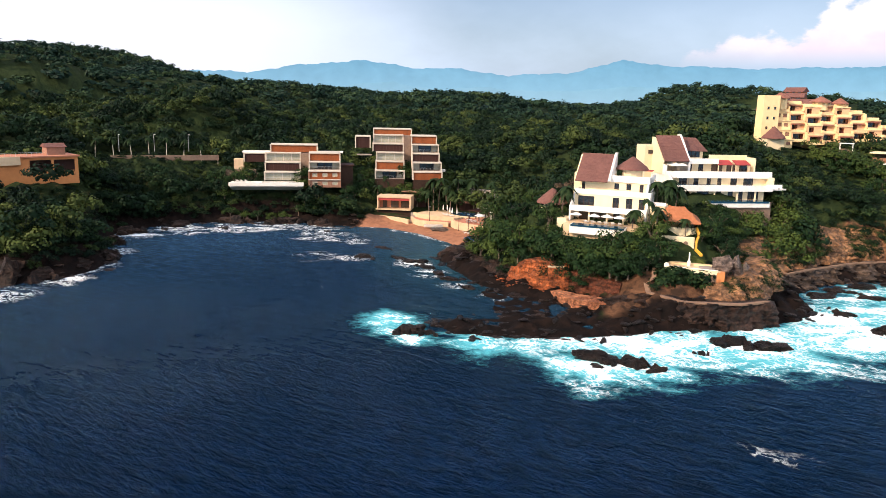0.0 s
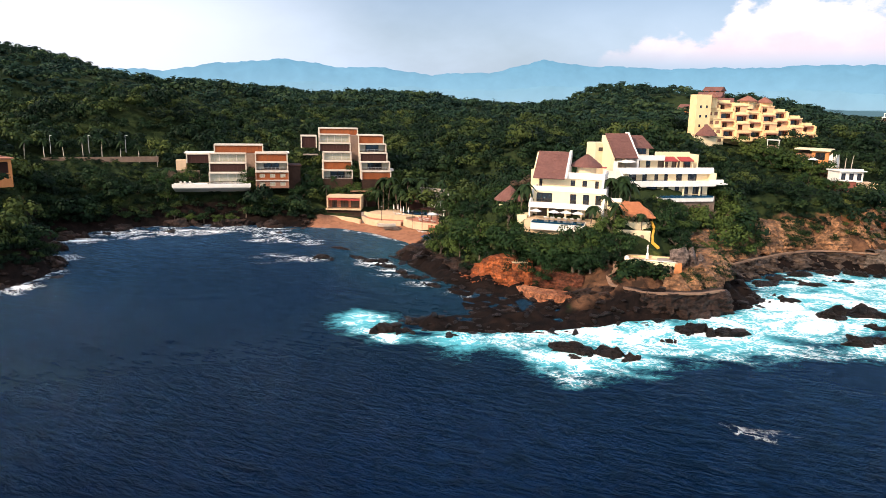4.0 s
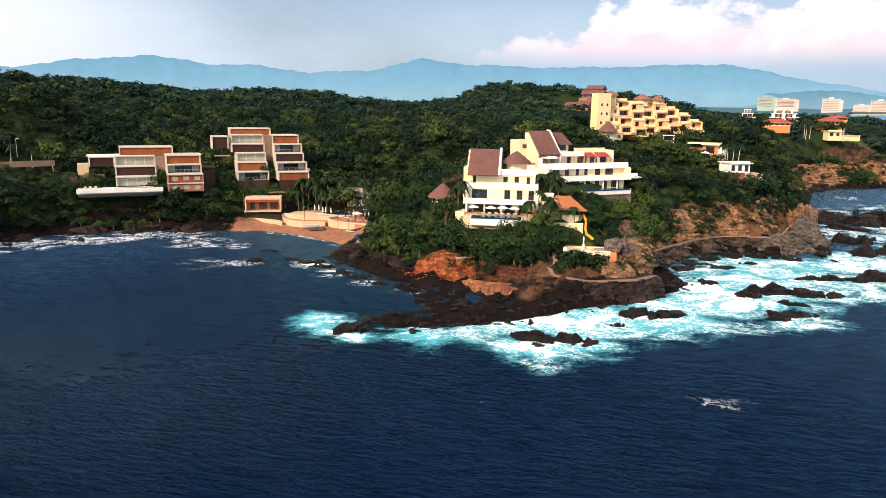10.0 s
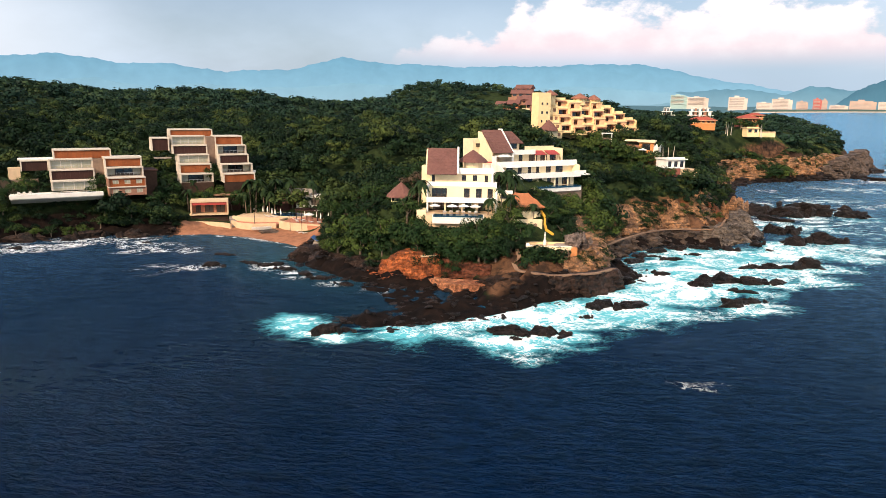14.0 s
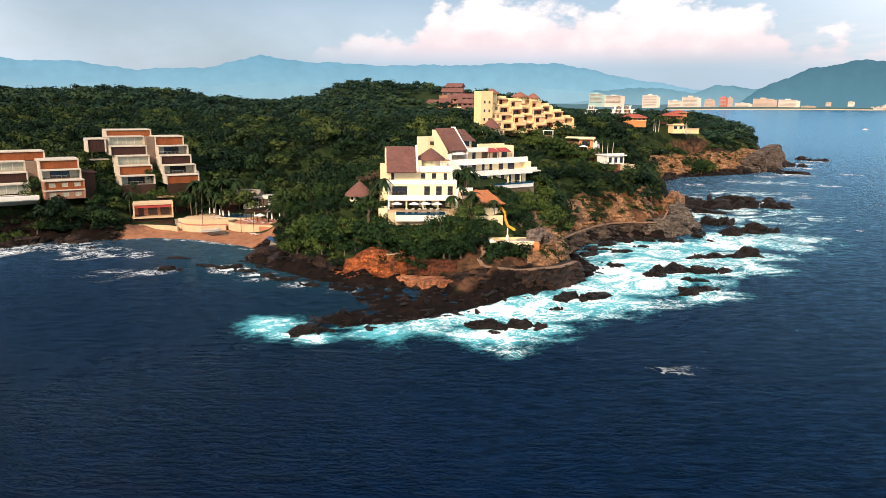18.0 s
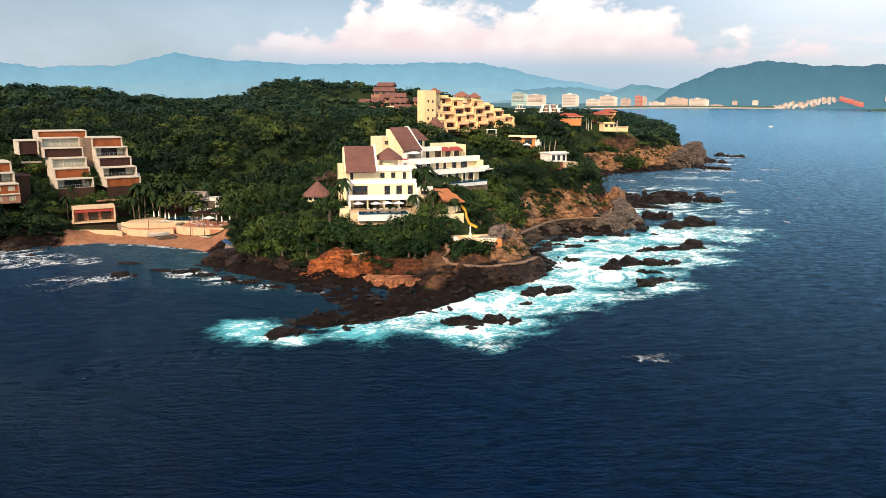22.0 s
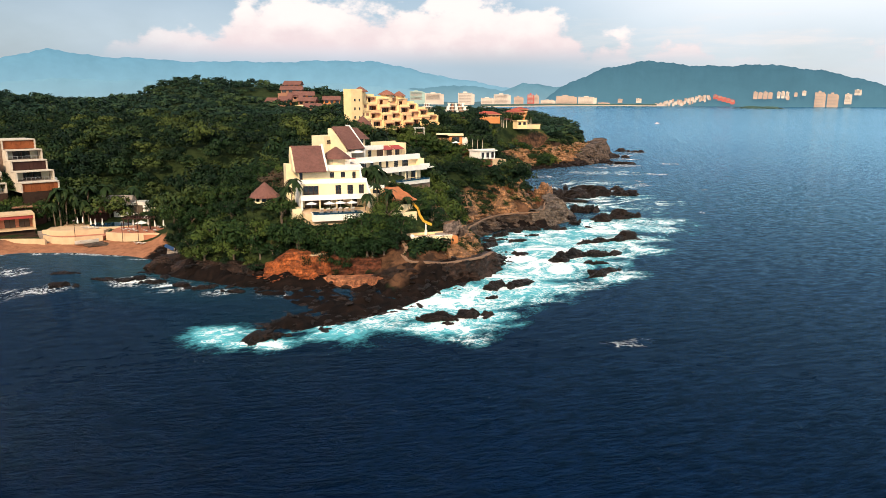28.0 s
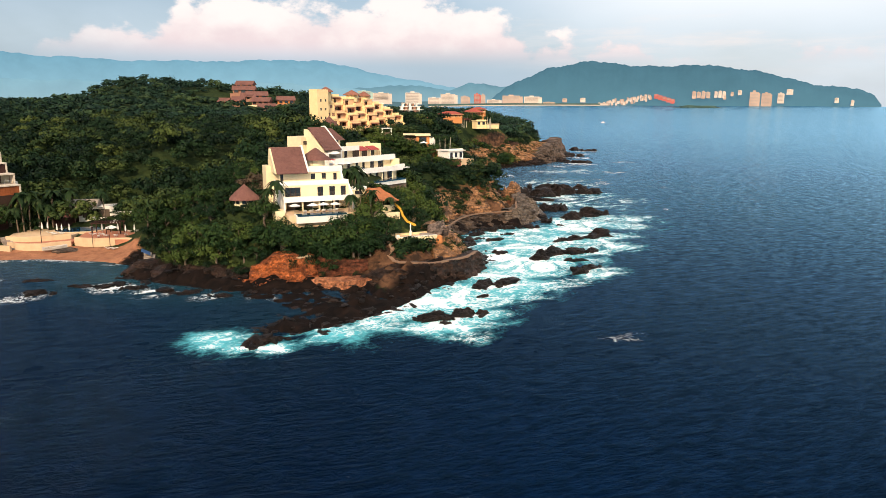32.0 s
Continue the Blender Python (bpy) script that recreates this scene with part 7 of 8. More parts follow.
slipway()
lookout()

# ---- the beach ----


def curved_wall(parent, points, thick, z0, z1, mat, name="wall", label=""):
    """A wall along a bent line on plan."""
    bm = bmesh.new()
    pts = [Vector((x, y, 0)) for x, y in points]
    side = []
    for k, p in enumerate(pts):
        d = (pts[min(k + 1, len(pts) - 1)] - pts[max(k - 1, 0)]).normalized()
        side.append(Vector((d.y, -d.x, 0)) * thick / 2)
    rings = [[bm.verts.new(p + s * i + Vector((0, 0, z))) for i, z in ((-1, z0), (1, z0), (0.85, z1), (-0.85, z1))] for p, s in zip(pts, side)]
    for a, b in zip(rings, rings[1:]):
        for k in range(4):
            bm.faces.new((a[k], a[(k + 1) % 4], b[(k + 1) % 4], b[k]))
    bm.faces.new(rings[0][::-1])
    bm.faces.new(rings[-1])
    bmesh.ops.recalc_face_normals(bm, faces=bm.faces)
    return part(name, bm, mat, parent, label)


def closed_parasol(x, y, z):
    t = thing("parasol", pose(x, y, z), "tall white parasol folded shut on the terrace", "parasol", "folded parasols")
    part("pole", turned([(0.04, 0), (0.03, 2.6)], 6), METAL, t)
    part("canopy", turned([(0.16, 0.9), (0.24, 1.2), (0.1, 2.3), (0.03, 2.6)], 8), CLOTH, t)


def oval(cx, cy, a, b, turn, n=28):
    """An oval on plan."""
    c, s = math.cos(math.radians(turn)), math.sin(math.radians(turn))
    return [(cx + a * math.cos(k) * c - b * math.sin(k) * s, cy + a * math.cos(k) * s + b * math.sin(k) * c) for k in (6.283185 * i / n for i in range(n))]


def beach():
    t = thing("beach_terrace", Matrix(), "curving cream-walled terraces above the orange sand beach", "terrace")
    curved_wall(t, [(-129.5, 161.6), (-126.5, 163.2), (-123.4, 164.2), (-119.5, 165.2), (-116.2, 165.0)], 0.6, -0.3, 2.1, SAND_WALL)
    for k in range(8):
        f = k / 7
        part("step", block((-0.9, -0.35, -1.5), (0.9, 0.35, 0.0)), CONCRETE, t).matrix_basis = pose(-116.6 - 5.2 * f, 167.0 + 3.8 * f, 1.2 + 1.8 * f, 0, 0, 50)
    curved_wall(t, [(-119.0, 168.0), (-115.5, 166.4), (-112.5, 166.2), (-109.6, 166.9), (-107.0, 169.2), (-104.8, 171.0)], 0.6, 0, 2.5, SAND_WALL, "wall", "curved cream terrace wall")
    part("deck", prism([(-119.0, 168.2), (-112.5, 166.5), (-107.0, 169.5), (-104.8, 171.2), (-106, 176), (-122, 174)], 0, 2.1), TERRACOTTA, t)
    curved_wall(t, [(-121.0, 170.2), (-117, 170.0), (-113, 171.0), (-110, 173.2), (-107.4, 175.2)], 0.5, 2, 3.4, SAND_WALL)
    part("deck", prism([(-121.0, 170.4), (-113, 171.2), (-107.4, 175.4), (-108, 186), (-126, 182)], 1, 2.95), SAND_WALL, t)
    curved_wall(t, [(-104.0, 171.6), (-101, 170.8), (-98.2, 170.7), (-95, 171.4), (-91.2, 172.4), (-87.5, 171.6)], 0.7, 0, 3.3, SAND_WALL, "wall", "long cream terrace wall")
    part("deck", prism([(-104.0, 171.8), (-98.2, 171.0), (-87.5, 172.0), (-88, 184), (-108, 186)], 0, 2.95), TERRACOTTA, t)
    p = thing("swimming_pool", Matrix(), "oval blue swimming pool on the beach terrace", "pool")
    part("rim", prism(oval(-109.3, 182.5, 6.6, 4.0, 23), 2.5, 3.2), SAND_WALL, p)
    part("water", prism(oval(-109.3, 182.5, 6.1, 3.5, 23), 2.6, 3.26), POOL, p)
    r = thing("boat_ramp", pose(-104.4, 166.6, 0.7, 0, 0, 25), "dark stone boat ramp on the sand", "ramp")
    part("slab", rock_shape(np.random.default_rng(77), 4.2, 2.6, 1.3, 3), ROCK_GREY, r)
    b = thing("boat", pose(-106.2, 166.6, 1.15, 0, 0, 38), "white open fishing boat drawn up on the sand", "boat")
    bm = bmesh.new()
    rows = []
    for k in range(9):
        f = k / 8
        w = 0.85 * (1 - (2 * f - 0.85) ** 4 * 0.75) if f > 0.1 else 0.62
        w = 0.08 if k == 8 else w
        lift = 0.35 * f ** 3
        rows.append([bm.verts.new((-2.6 + 5.4 * f, y * w, z + lift)) for y, z in ((-1, 0.75), (-0.8, 0.1), (0, -0.1), (0.8, 0.1), (1, 0.75))])
    for p_, q_ in zip(rows, rows[1:]):
        for k in range(4):
            bm.faces.new((p_[k], p_[k + 1], q_[k + 1], q_[k]))
    bm.faces.new(rows[0])
    bmesh.ops.solidify(bm, geom=bm.faces, thickness=0.06)
    part("hull", bm, WHITE, b)
    for x in (-1.4, 0.2):
        part("thwart", block((x, -0.75, 0.45), (x + 0.3, 0.75, 0.52)), WOOD, b)
    for x, y in ((-110.7, 168.6), (-98.3, 169.6), (-93.7, 169.2)):
        m = thing("light_pole", pose(x, y, 1.0), "slim dark pole on the beach", "pole", "beach poles")
        part("pole", turned([(0.09, 0), (0.06, 5.4)], 6), WOOD_DARK, m)
        part("lamp_head", block((-0.1, -0.35, 5.3), (0.1, 0.35, 5.45)), METAL, m)
    for x, y in ((-100.6, 184.4), (-97.0, 176.0)):
        parasol(pose(x, y, 2.95), CLOTH, "white canvas parasol on the beach terrace")
    for k, (x, y, z) in enumerate(((-93.5, 168.4, 1.1), (-92.2, 168.4, 1.1), (-102, 176, 2.95), (-100, 176.4, 2.95), (-97.8, 174.6, 2.95), (-95.4, 175.0, 2.95), (-93.2, 175.8, 2.95), (-99.0, 173.4, 2.95))):
        lounger(pose(x, y, z, 0, 0, 150 + 9 * k))
    for x, y in ((-117.2, 178.6), (-116.4, 179.6), (-112.4, 177.4), (-111.0, 177.2), (-109.2, 177.6), (-101.4, 179.2), (-97.6, 180.0), (-94.6, 178.2), (-93.0, 179.6)):
        closed_parasol(x, y, 2.95)
    for k, (x, y) in enumerate(((-113.6, 176.6), (-112.0, 175.6), (-110.4, 176.4), (-95.2, 181.0), (-93.4, 181.8), (-91.4, 181.4), (-91.0, 177.2), (-89.6, 175.8))):
        lounger(pose(x, y, 2.95, 0, 0, 160 + 11 * k))
    g = thing("pergola", pose(-103, 177.2, 2.95, 0, 0, 12), "dark timber pergola beside the pool", "pergola")
    for x in (0, 3.4, 6.8):
        for y in (0, 3.0):
            part("post", block((x, y, 0), (x + 0.2, y + 0.2, 2.7)), WOOD_DARK, g)
    for y in (0, 3.0):
        part("beam", block((-0.3, y, 2.7), (7.3, y + 0.2, 2.95)), WOOD_DARK, g)
    for k in range(9):
        part("rafter", block((0.1 + 0.8 * k, -0.3, 2.95), (0.24 + 0.8 * k, 3.5, 3.1)), WOOD_DARK, g)
    h = thing("beach_house", pose(-114, 189.5, 5.0, 0, 0, 20), "small white-walled beach house under a grey roof in the palms", "house")
    part("wall", wall_with_openings(0, 9, 0, 0.3, -3, 3.0, [(1.0, 3.4, 0, 2.2), (5.0, 7.8, 0, 2.2)]), WHITE, h)
    part("body", block((0, 0.3, -3), (9, 5, 3.0)), WHITE, h)
    part("roof", slab_profile([(-0.8, 3.0), (5.8, 3.0), (5.4, 3.4), (2.5, 4.8), (-0.4, 3.4)], -4.5, 5.0), CONCRETE, h)
    part("side_wall", block((9, -1.5, -2), (15, -1.1, 1.6)), WHITE, h)
    for a, c in ((1.0, 3.4), (5.0, 7.8)):
        window(h, a, c, 0.0, 0, 2.2, WOOD_DARK, SHADE, 1)
    q = thing("thatched_hut", pose(-117.5, 189.0, 4.0), "dark thatched beach bar among the palms", "hut")
    part("wall", turned([(3.0, -1.5), (3.0, 1.8)], 12), WOOD_DARK, q)
    thatch_cone("roof", q, 0, 0, 1.8, 4.6, 4.4, THATCH)
    s = thing("stair_shelter", pose(-76.6, 157.2, 1.2, 0, 0, 115), "stone stair beside the sand with a blue tarpaulin", "stair")
    part("flank_wall", slab_profile([(-0.3, 0), (0.3, 0), (0.3, 1.0), (-0.3, 1.0)], -3.4, 2.4), CONCRETE, s)
    part("tarpaulin", slab_profile([(0.6, 1.6), (2.4, 2.6), (2.4, 2.68), (0.6, 1.68)], -1.6, 1.6), BLUE, s)
    for k in range(5):
        part("step", block((-3.2 + 0.9 * k, 0.4, -1), (-2.3 + 0.9 * k, 2.0, 0.3 + 0.35 * k)), CONCRETE, s)


beach()

# ---- palms ----


def palm(rng, tall, mat, label, bark=BARK):
    """A palm: curved ringed trunk, and fronds of many leaflets."""
    root = thing("palm_tree", Matrix(), label, "palm tree", "palms")
    bm = bmesh.new()
    lean = rng.uniform(-0.5, 0.5, 2)
    last = Vector((0, 0, -0.6))
    for k in range(7):
        f = (k + 1) / 7
        p = Vector((lean[0] * f * f, lean[1] * f * f, tall * f))
        limb(bm, last, p, 0.17 - 0.012 * k, 0.16 - 0.012 * k, 7)
        last = p
    part("trunk", bm, bark, root)
    quads, tone = [], []
    for k in range(14):
        a = k * 2.4 + rng.uniform(-0.2, 0.2)
        out = np.array([math.cos(a), math.sin(a), 0])
        rise, length = rng.uniform(-0.35, 0.9), rng.uniform(1.9, 2.6)
        pts = [np.array(last) + out * length * f + np.array([0, 0, length * (rise * f - 0.95 * f * f)]) for f in np.linspace(0, 1, 7)]
        side = np.array([-math.sin(a), math.cos(a), 0])
        for p, q, f in zip(pts, pts[1:], np.linspace(0.2, 1, 6)):
            w = 0.4 * math.sin(math.pi * min(1, f * 0.9 + 0.08)) + 0.1
            for sgn in (-1, 1):
                tip = side * sgn * w + np.array([0, 0, -0.28 * w])
                quads.append([p, q, q + tip + (q - p) * 0.5, p + tip * 0.9])
                tone.append(rng.uniform(0.2, 0.7))
    crown = new("fronds", quads_mesh("fronds", np.array(quads), np.array(tone), mat))
    crown.parent = root
    return root


PALMS = np.random.default_rng(31)
coco = [palm(PALMS, h, PALM_LEAF, "slender coconut palm with drooping green fronds") for h in (6.2, 7.4, 8.2)]
royal = palm(PALMS, 7.5, PALM_LEAF, "tall royal palm with a pale smooth trunk", FRAME)
for n, (x, y) in enumerate(((-117.6, 181.6), (-114.5, 188.6), (-106.0, 188.8), (-122.8, 177.2), (-122.0, 178.4), (-121.3, 179.8), (-120.2, 182.2), (-120.6, 187.6), (-118.4, 184.8), (-123.6, 181.5))):
    place(coco[n % 3], x, y, PALMS.uniform(1.05, 1.4), PALMS.uniform(0, 360))
for n, (x, y) in enumerate(((-51.5, 157.0), (-50.2, 156.2), (-30.8, 163.0), (-33.0, 160.6), (-28.5, 162.0), (-37.0, 175.4), (-24.5, 166.0))):
    place(coco[n % 3], x, y, PALMS.uniform(0.62, 0.85), PALMS.uniform(0, 360))
for k in range(4):
    copy_thing(royal, pose(-26.0 + 1.9 * k, 277.6 - 0.6 * k, 19.0, 0, 0, 90 * k) @ Matrix.Scale(0.72, 4))
for x, y, z in ((-23.0, 402.6, 23.5), (-21.6, 404.0, 23.8), (-24.2, 405.0, 24.2), (-10.6, 413.4, 23.2), (-9.4, 415.2, 23.0), (-8.6, 412.6, 22.4)):
    copy_thing(royal, pose(x, y, z, 0, 0, 40 * x))
for x, y, z, k in ((-48.6, 157.1, 12.6, 1.1), (-50.2, 157.6, 12.2, 0.9), (-35.2, 174.2, 14.2, 1.15), (-34.2, 172.4, 14.0, 1.0), (-36.4, 172.8, 14.4, 1.05), (-33.6, 175.4, 13.6, 1.0)):
    copy_thing(coco[0], pose(x, y, z, 0, 0, 50 * x) @ Matrix.Scale(k, 4))
for k in range(8):
    place(royal, -197 + 2.0 * k, 98 + 5.0 * k, 0.8, 70 * k)
for n, (x, y) in enumerate(((-139, 172), (-147, 160), (-150, 158), (-145, 165), (-152, 160), (-163, 130), (-165, 128), (-135, 166))):
    place(coco[n % 3], x, y, PALMS.uniform(0.7, 0.95), PALMS.uniform(0, 360))
for ob in (*coco, royal):
    for o in (*ob.children, ob):
        bpy.data.objects.remove(o)

# trees set close round the apartment houses and the villas
leafy = [broadleaf_tree(TREE) for _ in range(3)]


def beside(x0, y0, turn, rows):
    c, s = math.cos(radians(turn)), math.sin(radians(turn))
    for n, (u, v, k) in enumerate(rows):
        place(leafy[n % 3], x0 + c * u - s * v, y0 + s * u + c * v, k, 77 * n, -0.2)


def screen(x0, y0, turn, rows, tall=4.7):
    """Trees below a house, each grown up to a height."""
    c, s = math.cos(radians(turn)), math.sin(radians(turn))
    for n, (u, v, top) in enumerate(rows):
        x, y = x0 + c * u - s * v, y0 + s * u + c * v
        place(leafy[n % 3], x, y, min(1.7, max(0.6, (top - height_at(x, y)) / tall)), 77 * n, 0.1)


beside(-139.7, 168.0, 58, ((10.8, 3.0, 1.1), (10.8, 5.6, 1.3), (10.8, 8.0, 1.6), (1.5, -2.0, 1.15), (4.5, -2.4, 1.05), (7.5, -2.0, 1.2), (10.5, -1.0, 1.3), (13.5, -4.6, 1.4), (17, -4.8, 1.35), (20.5, -4.6, 1.4), (23.6, -1.5, 1.1), (24.4, 2.5, 1.3), (-2.4, 2.0, 1.2), (-3.0, 6.0, 1.3), (-4.6, 9.5, 1.2), (25.0, 7.0, 1.4)))
beside(-142.4, 147.0, 61, ((-2.3, 2.6, 0.9), (-2.4, 5.5, 1.2), (-2.3, 7.6, 1.5), (10.8, 1.0, 0.9), (13.0, 3.5, 1.1), (14.6, 7.0, 1.3), (-26.5, 3.5, 1.0), (-24, 7.0, 1.3), (-18.5, 8.6, 1.2), (-21, 8.0, 1.0), (-28.5, 7, 1.3), (-24, -3.5, 0.75), (-20, -3.8, 0.7), (-16, -3.6, 0.75), (-12, -3.8, 0.7), (-8, -3.4, 0.75), (-4, -3.2, 0.8), (0, -2.6, 0.85), (4, -2.8, 0.8), (8, -2.6, 0.9)))
screen(-43.4, 187.6, 60, ((3, -11.5, 15.4), (6, -12.2, 15.6), (9, -12.0, 15.4), (12, -12.2, 15.3), (15, -12.0, 15.5), (18, -11.8, 16.0), (21.0, -10.4, 17.0), (22.6, -7.4, 17.6), (24.8, -3.6, 18.4), (16.5, -14.5, 14.5), (20, -14, 15.0), (23.5, -11.5, 16.0), (26, -7, 17.5)))
screen(-48, 161, 29, ((1.5, -12.4, 11.6), (5.0, -12.6, 11.4), (8.5, -12.6, 11.8), (12.0, -11.8, 12.8), (14.6, -10.4, 13.6), (16.6, -8.2, 14.2), (-2.4, -10.0, 12.6)))
beside(-45.3, 155.6, 0, ((0, 0, 0.75), (-2.0, -1.6, 0.9), (2.5, -2.5, 0.9), (14.6, 10.8, 0.85), (16.2, 9.0, 0.8)))
screen(-30.2, 351.0, 22, ((-2.5, -3.4, 30.2), (0.5, -3.6, 29.8), (3.5, -4.0, 29.8), (6.5, -3.8, 29.8), (9.6, -3.2, 30.0), (12.4, 0.5, 31.0), (-6, -3.4, 29.0), (-9, -2.6, 28.8)), 3.5)
screen(-21.9, 438.8, 38, ((-2, -3, 30.4), (1.0, -3.4, 29.8), (3.4, -3.8, 29.4)), 3.5)
screen(-17.1, 425.6, 35, ((-2, -3.4, 26.0), (1, -3.6, 25.6), (4, -3.6, 25.4), (7, -4.4, 25.2), (10, -4.4, 25.2), (13, -4.4, 24.6), (16, -3.4, 24.8)), 3.5)
screen(-17.1, 425.6, 35, ((-1, -7, 21), (2, -7.2, 20.6), (5, -7.6, 20), (8, -8, 19.6), (11, -8, 19), (14, -8, 18.6), (17, -6.4, 19), (0.5, -10.5, 18), (3.5, -10.8, 17.6), (6.5, -11, 17), (9.5, -11, 16.4), (12.5, -11, 16), (19, -3, 20), (18.5, -9.5, 15)), 3.5)
screen(0, 0, 0, ((-42.5, 272.4, 24.2), (-39.6, 273.2, 23.6), (-36.6, 273.4, 23.0), (-33.8, 273.2, 22.4), (-31.0, 273.6, 21.8), (-28.0, 274.4, 21.2), (-47, 272, 26.8), (-44, 272.4, 26.4), (-41, 270, 22.0)), 3.6)
screen(0, 0, 0, ((-25.6, 257.4, 18.4), (-23.0, 256.4, 17.8), (-20.0, 256.2, 17.4), (-17.8, 258.4, 17.0), (-28, 259.6, 17.8)), 3.6)
screen(0, 0, 0, ((-32.4, 158.2, 13.2), (-29.4, 157.2, 13.2), (-26.6, 157.4, 13.2), (-24.4, 158.4, 13.2)))
screen(0, 0, 0, ((-64, 153, 12.3), (-61, 152, 12.3), (-58, 151.4, 12.3), (-55, 152, 12.3)))
for ob in leafy:
    for o in (*ob.children, ob):
        bpy.data.objects.remove(o)

# a bare dry tree behind the round hut
dry = broadleaf_tree(TREE, DRY_LEAF)
tagged(dry, "half-bare greyish brown tree behind the thatched hut", "tree")
dry.matrix_world = pose(-55.5, 169.5, height_at(-55.5, 169.5)) @ Matrix.Scale(1.3, 4)
for x, y, k in ((-57.5, 171.5, 1.1), (-53.6, 172.5, 1.0)):
    place(dry, x, y, k, 80 * k)

# ---- houses along the coast ----


def flat_house(m, w, d, h, mat, label, roof=None, openings=3, parapet=0.5):
    """A low flat-roofed house with an overhanging slab, openings and a parapet."""
    t = thing("house", m, label, "house")
    step = w / openings
    holes = [(step * k + step * 0.22, step * k + step * 0.78, 0.3, h - 0.5) for k in range(openings)]
    part("front_wall", wall_with_openings(0, w, 0, 0.3, -2, h, holes), mat, t)
    for q in holes:
        window(t, q[0], q[1], 0.0, q[2], q[3], WOOD_DARK, GLASS_DARK, 1)
    part("body", block((0, 0.3, -2), (w, d, h)), mat, t)
    part("roof", block((-0.5, -0.9, h), (w + 0.5, d + 0.4, h + 0.3), 0.04), roof or mat, t)
    part("roof_parapet", block((0, 0.2, h + 0.3), (w, 0.5, h + 0.3 + parapet)), mat, t)
    return t


def arcaded_villa(m, w, d, h, label):
    """A villa with a shaded arcade, cream sill and fascia, and a red tiled hip roof with broad eaves."""
    t = thing("villa", m, label, "villa")
    n = max(2, int(w / 1.9))
    step = w / n
    holes = [(step * k + 0.22, step * (k + 1) - 0.22, 0.7, h - 0.25) for k in range(n)]
    part("arcade_wall", wall_with_openings(0, w, 0, 0.25, -2.5, h, holes), ORANGE, t)
    part("sill", block((-0.1, -0.15, 0.45), (w + 0.1, 0.0, 0.68)), YELLOW, t)
    # the arcade's red shade is put into the room wall's colour
    part("room_wall", block((0.1, 1.6, -2.5), (w - 0.1, d, h)), BRICK_RED, t)
    for k in range(n):
        window(t, step * k + 0.4, step * (k + 1) - 0.4, 1.48, 0.2, h - 0.4, WOOD_DARK, GLASS_DARK, 0)
    part("end_wall", block((w - 0.25, 0.25, -2.5), (w, 1.6, h)), ORANGE, t)
    part("fascia", block((-0.7, -0.8, h), (w + 0.7, d + 0.7, h + 0.18)), PEACH, t)
    bm = bmesh.new()
    e = [bm.verts.new(p) for p in ((-0.8, -0.9, h + 0.18), (w + 0.8, -0.9, h + 0.18), (w + 0.8, d + 0.8, h + 0.18), (-0.8, d + 0.8, h + 0.18))]
    r = [bm.verts.new(p) for p in ((min(d, w) * 0.42, d / 2, h + 0.2 + d * 0.22), (w - min(d, w) * 0.42, d / 2, h + 0.2 + d * 0.22))]
    for f in ((e[0], e[1], r[1], r[0]), (e[1], e[2], r[1]), (e[2], e[3], r[0], r[1]), (e[3], e[0], r[0]), (e[3], e[2], e[1], e[0])):
        bm.faces.new(f)
    part("hip_roof", bm, ROOF_RED, t, "red clay tiled hip roof")
    return t


ROOF_RED = material("red_roof_tiles", (0.40, 0.075, 0.04), 0.85, (0.26, 0.05, 0.03), scale=1.5, bump=0.3)


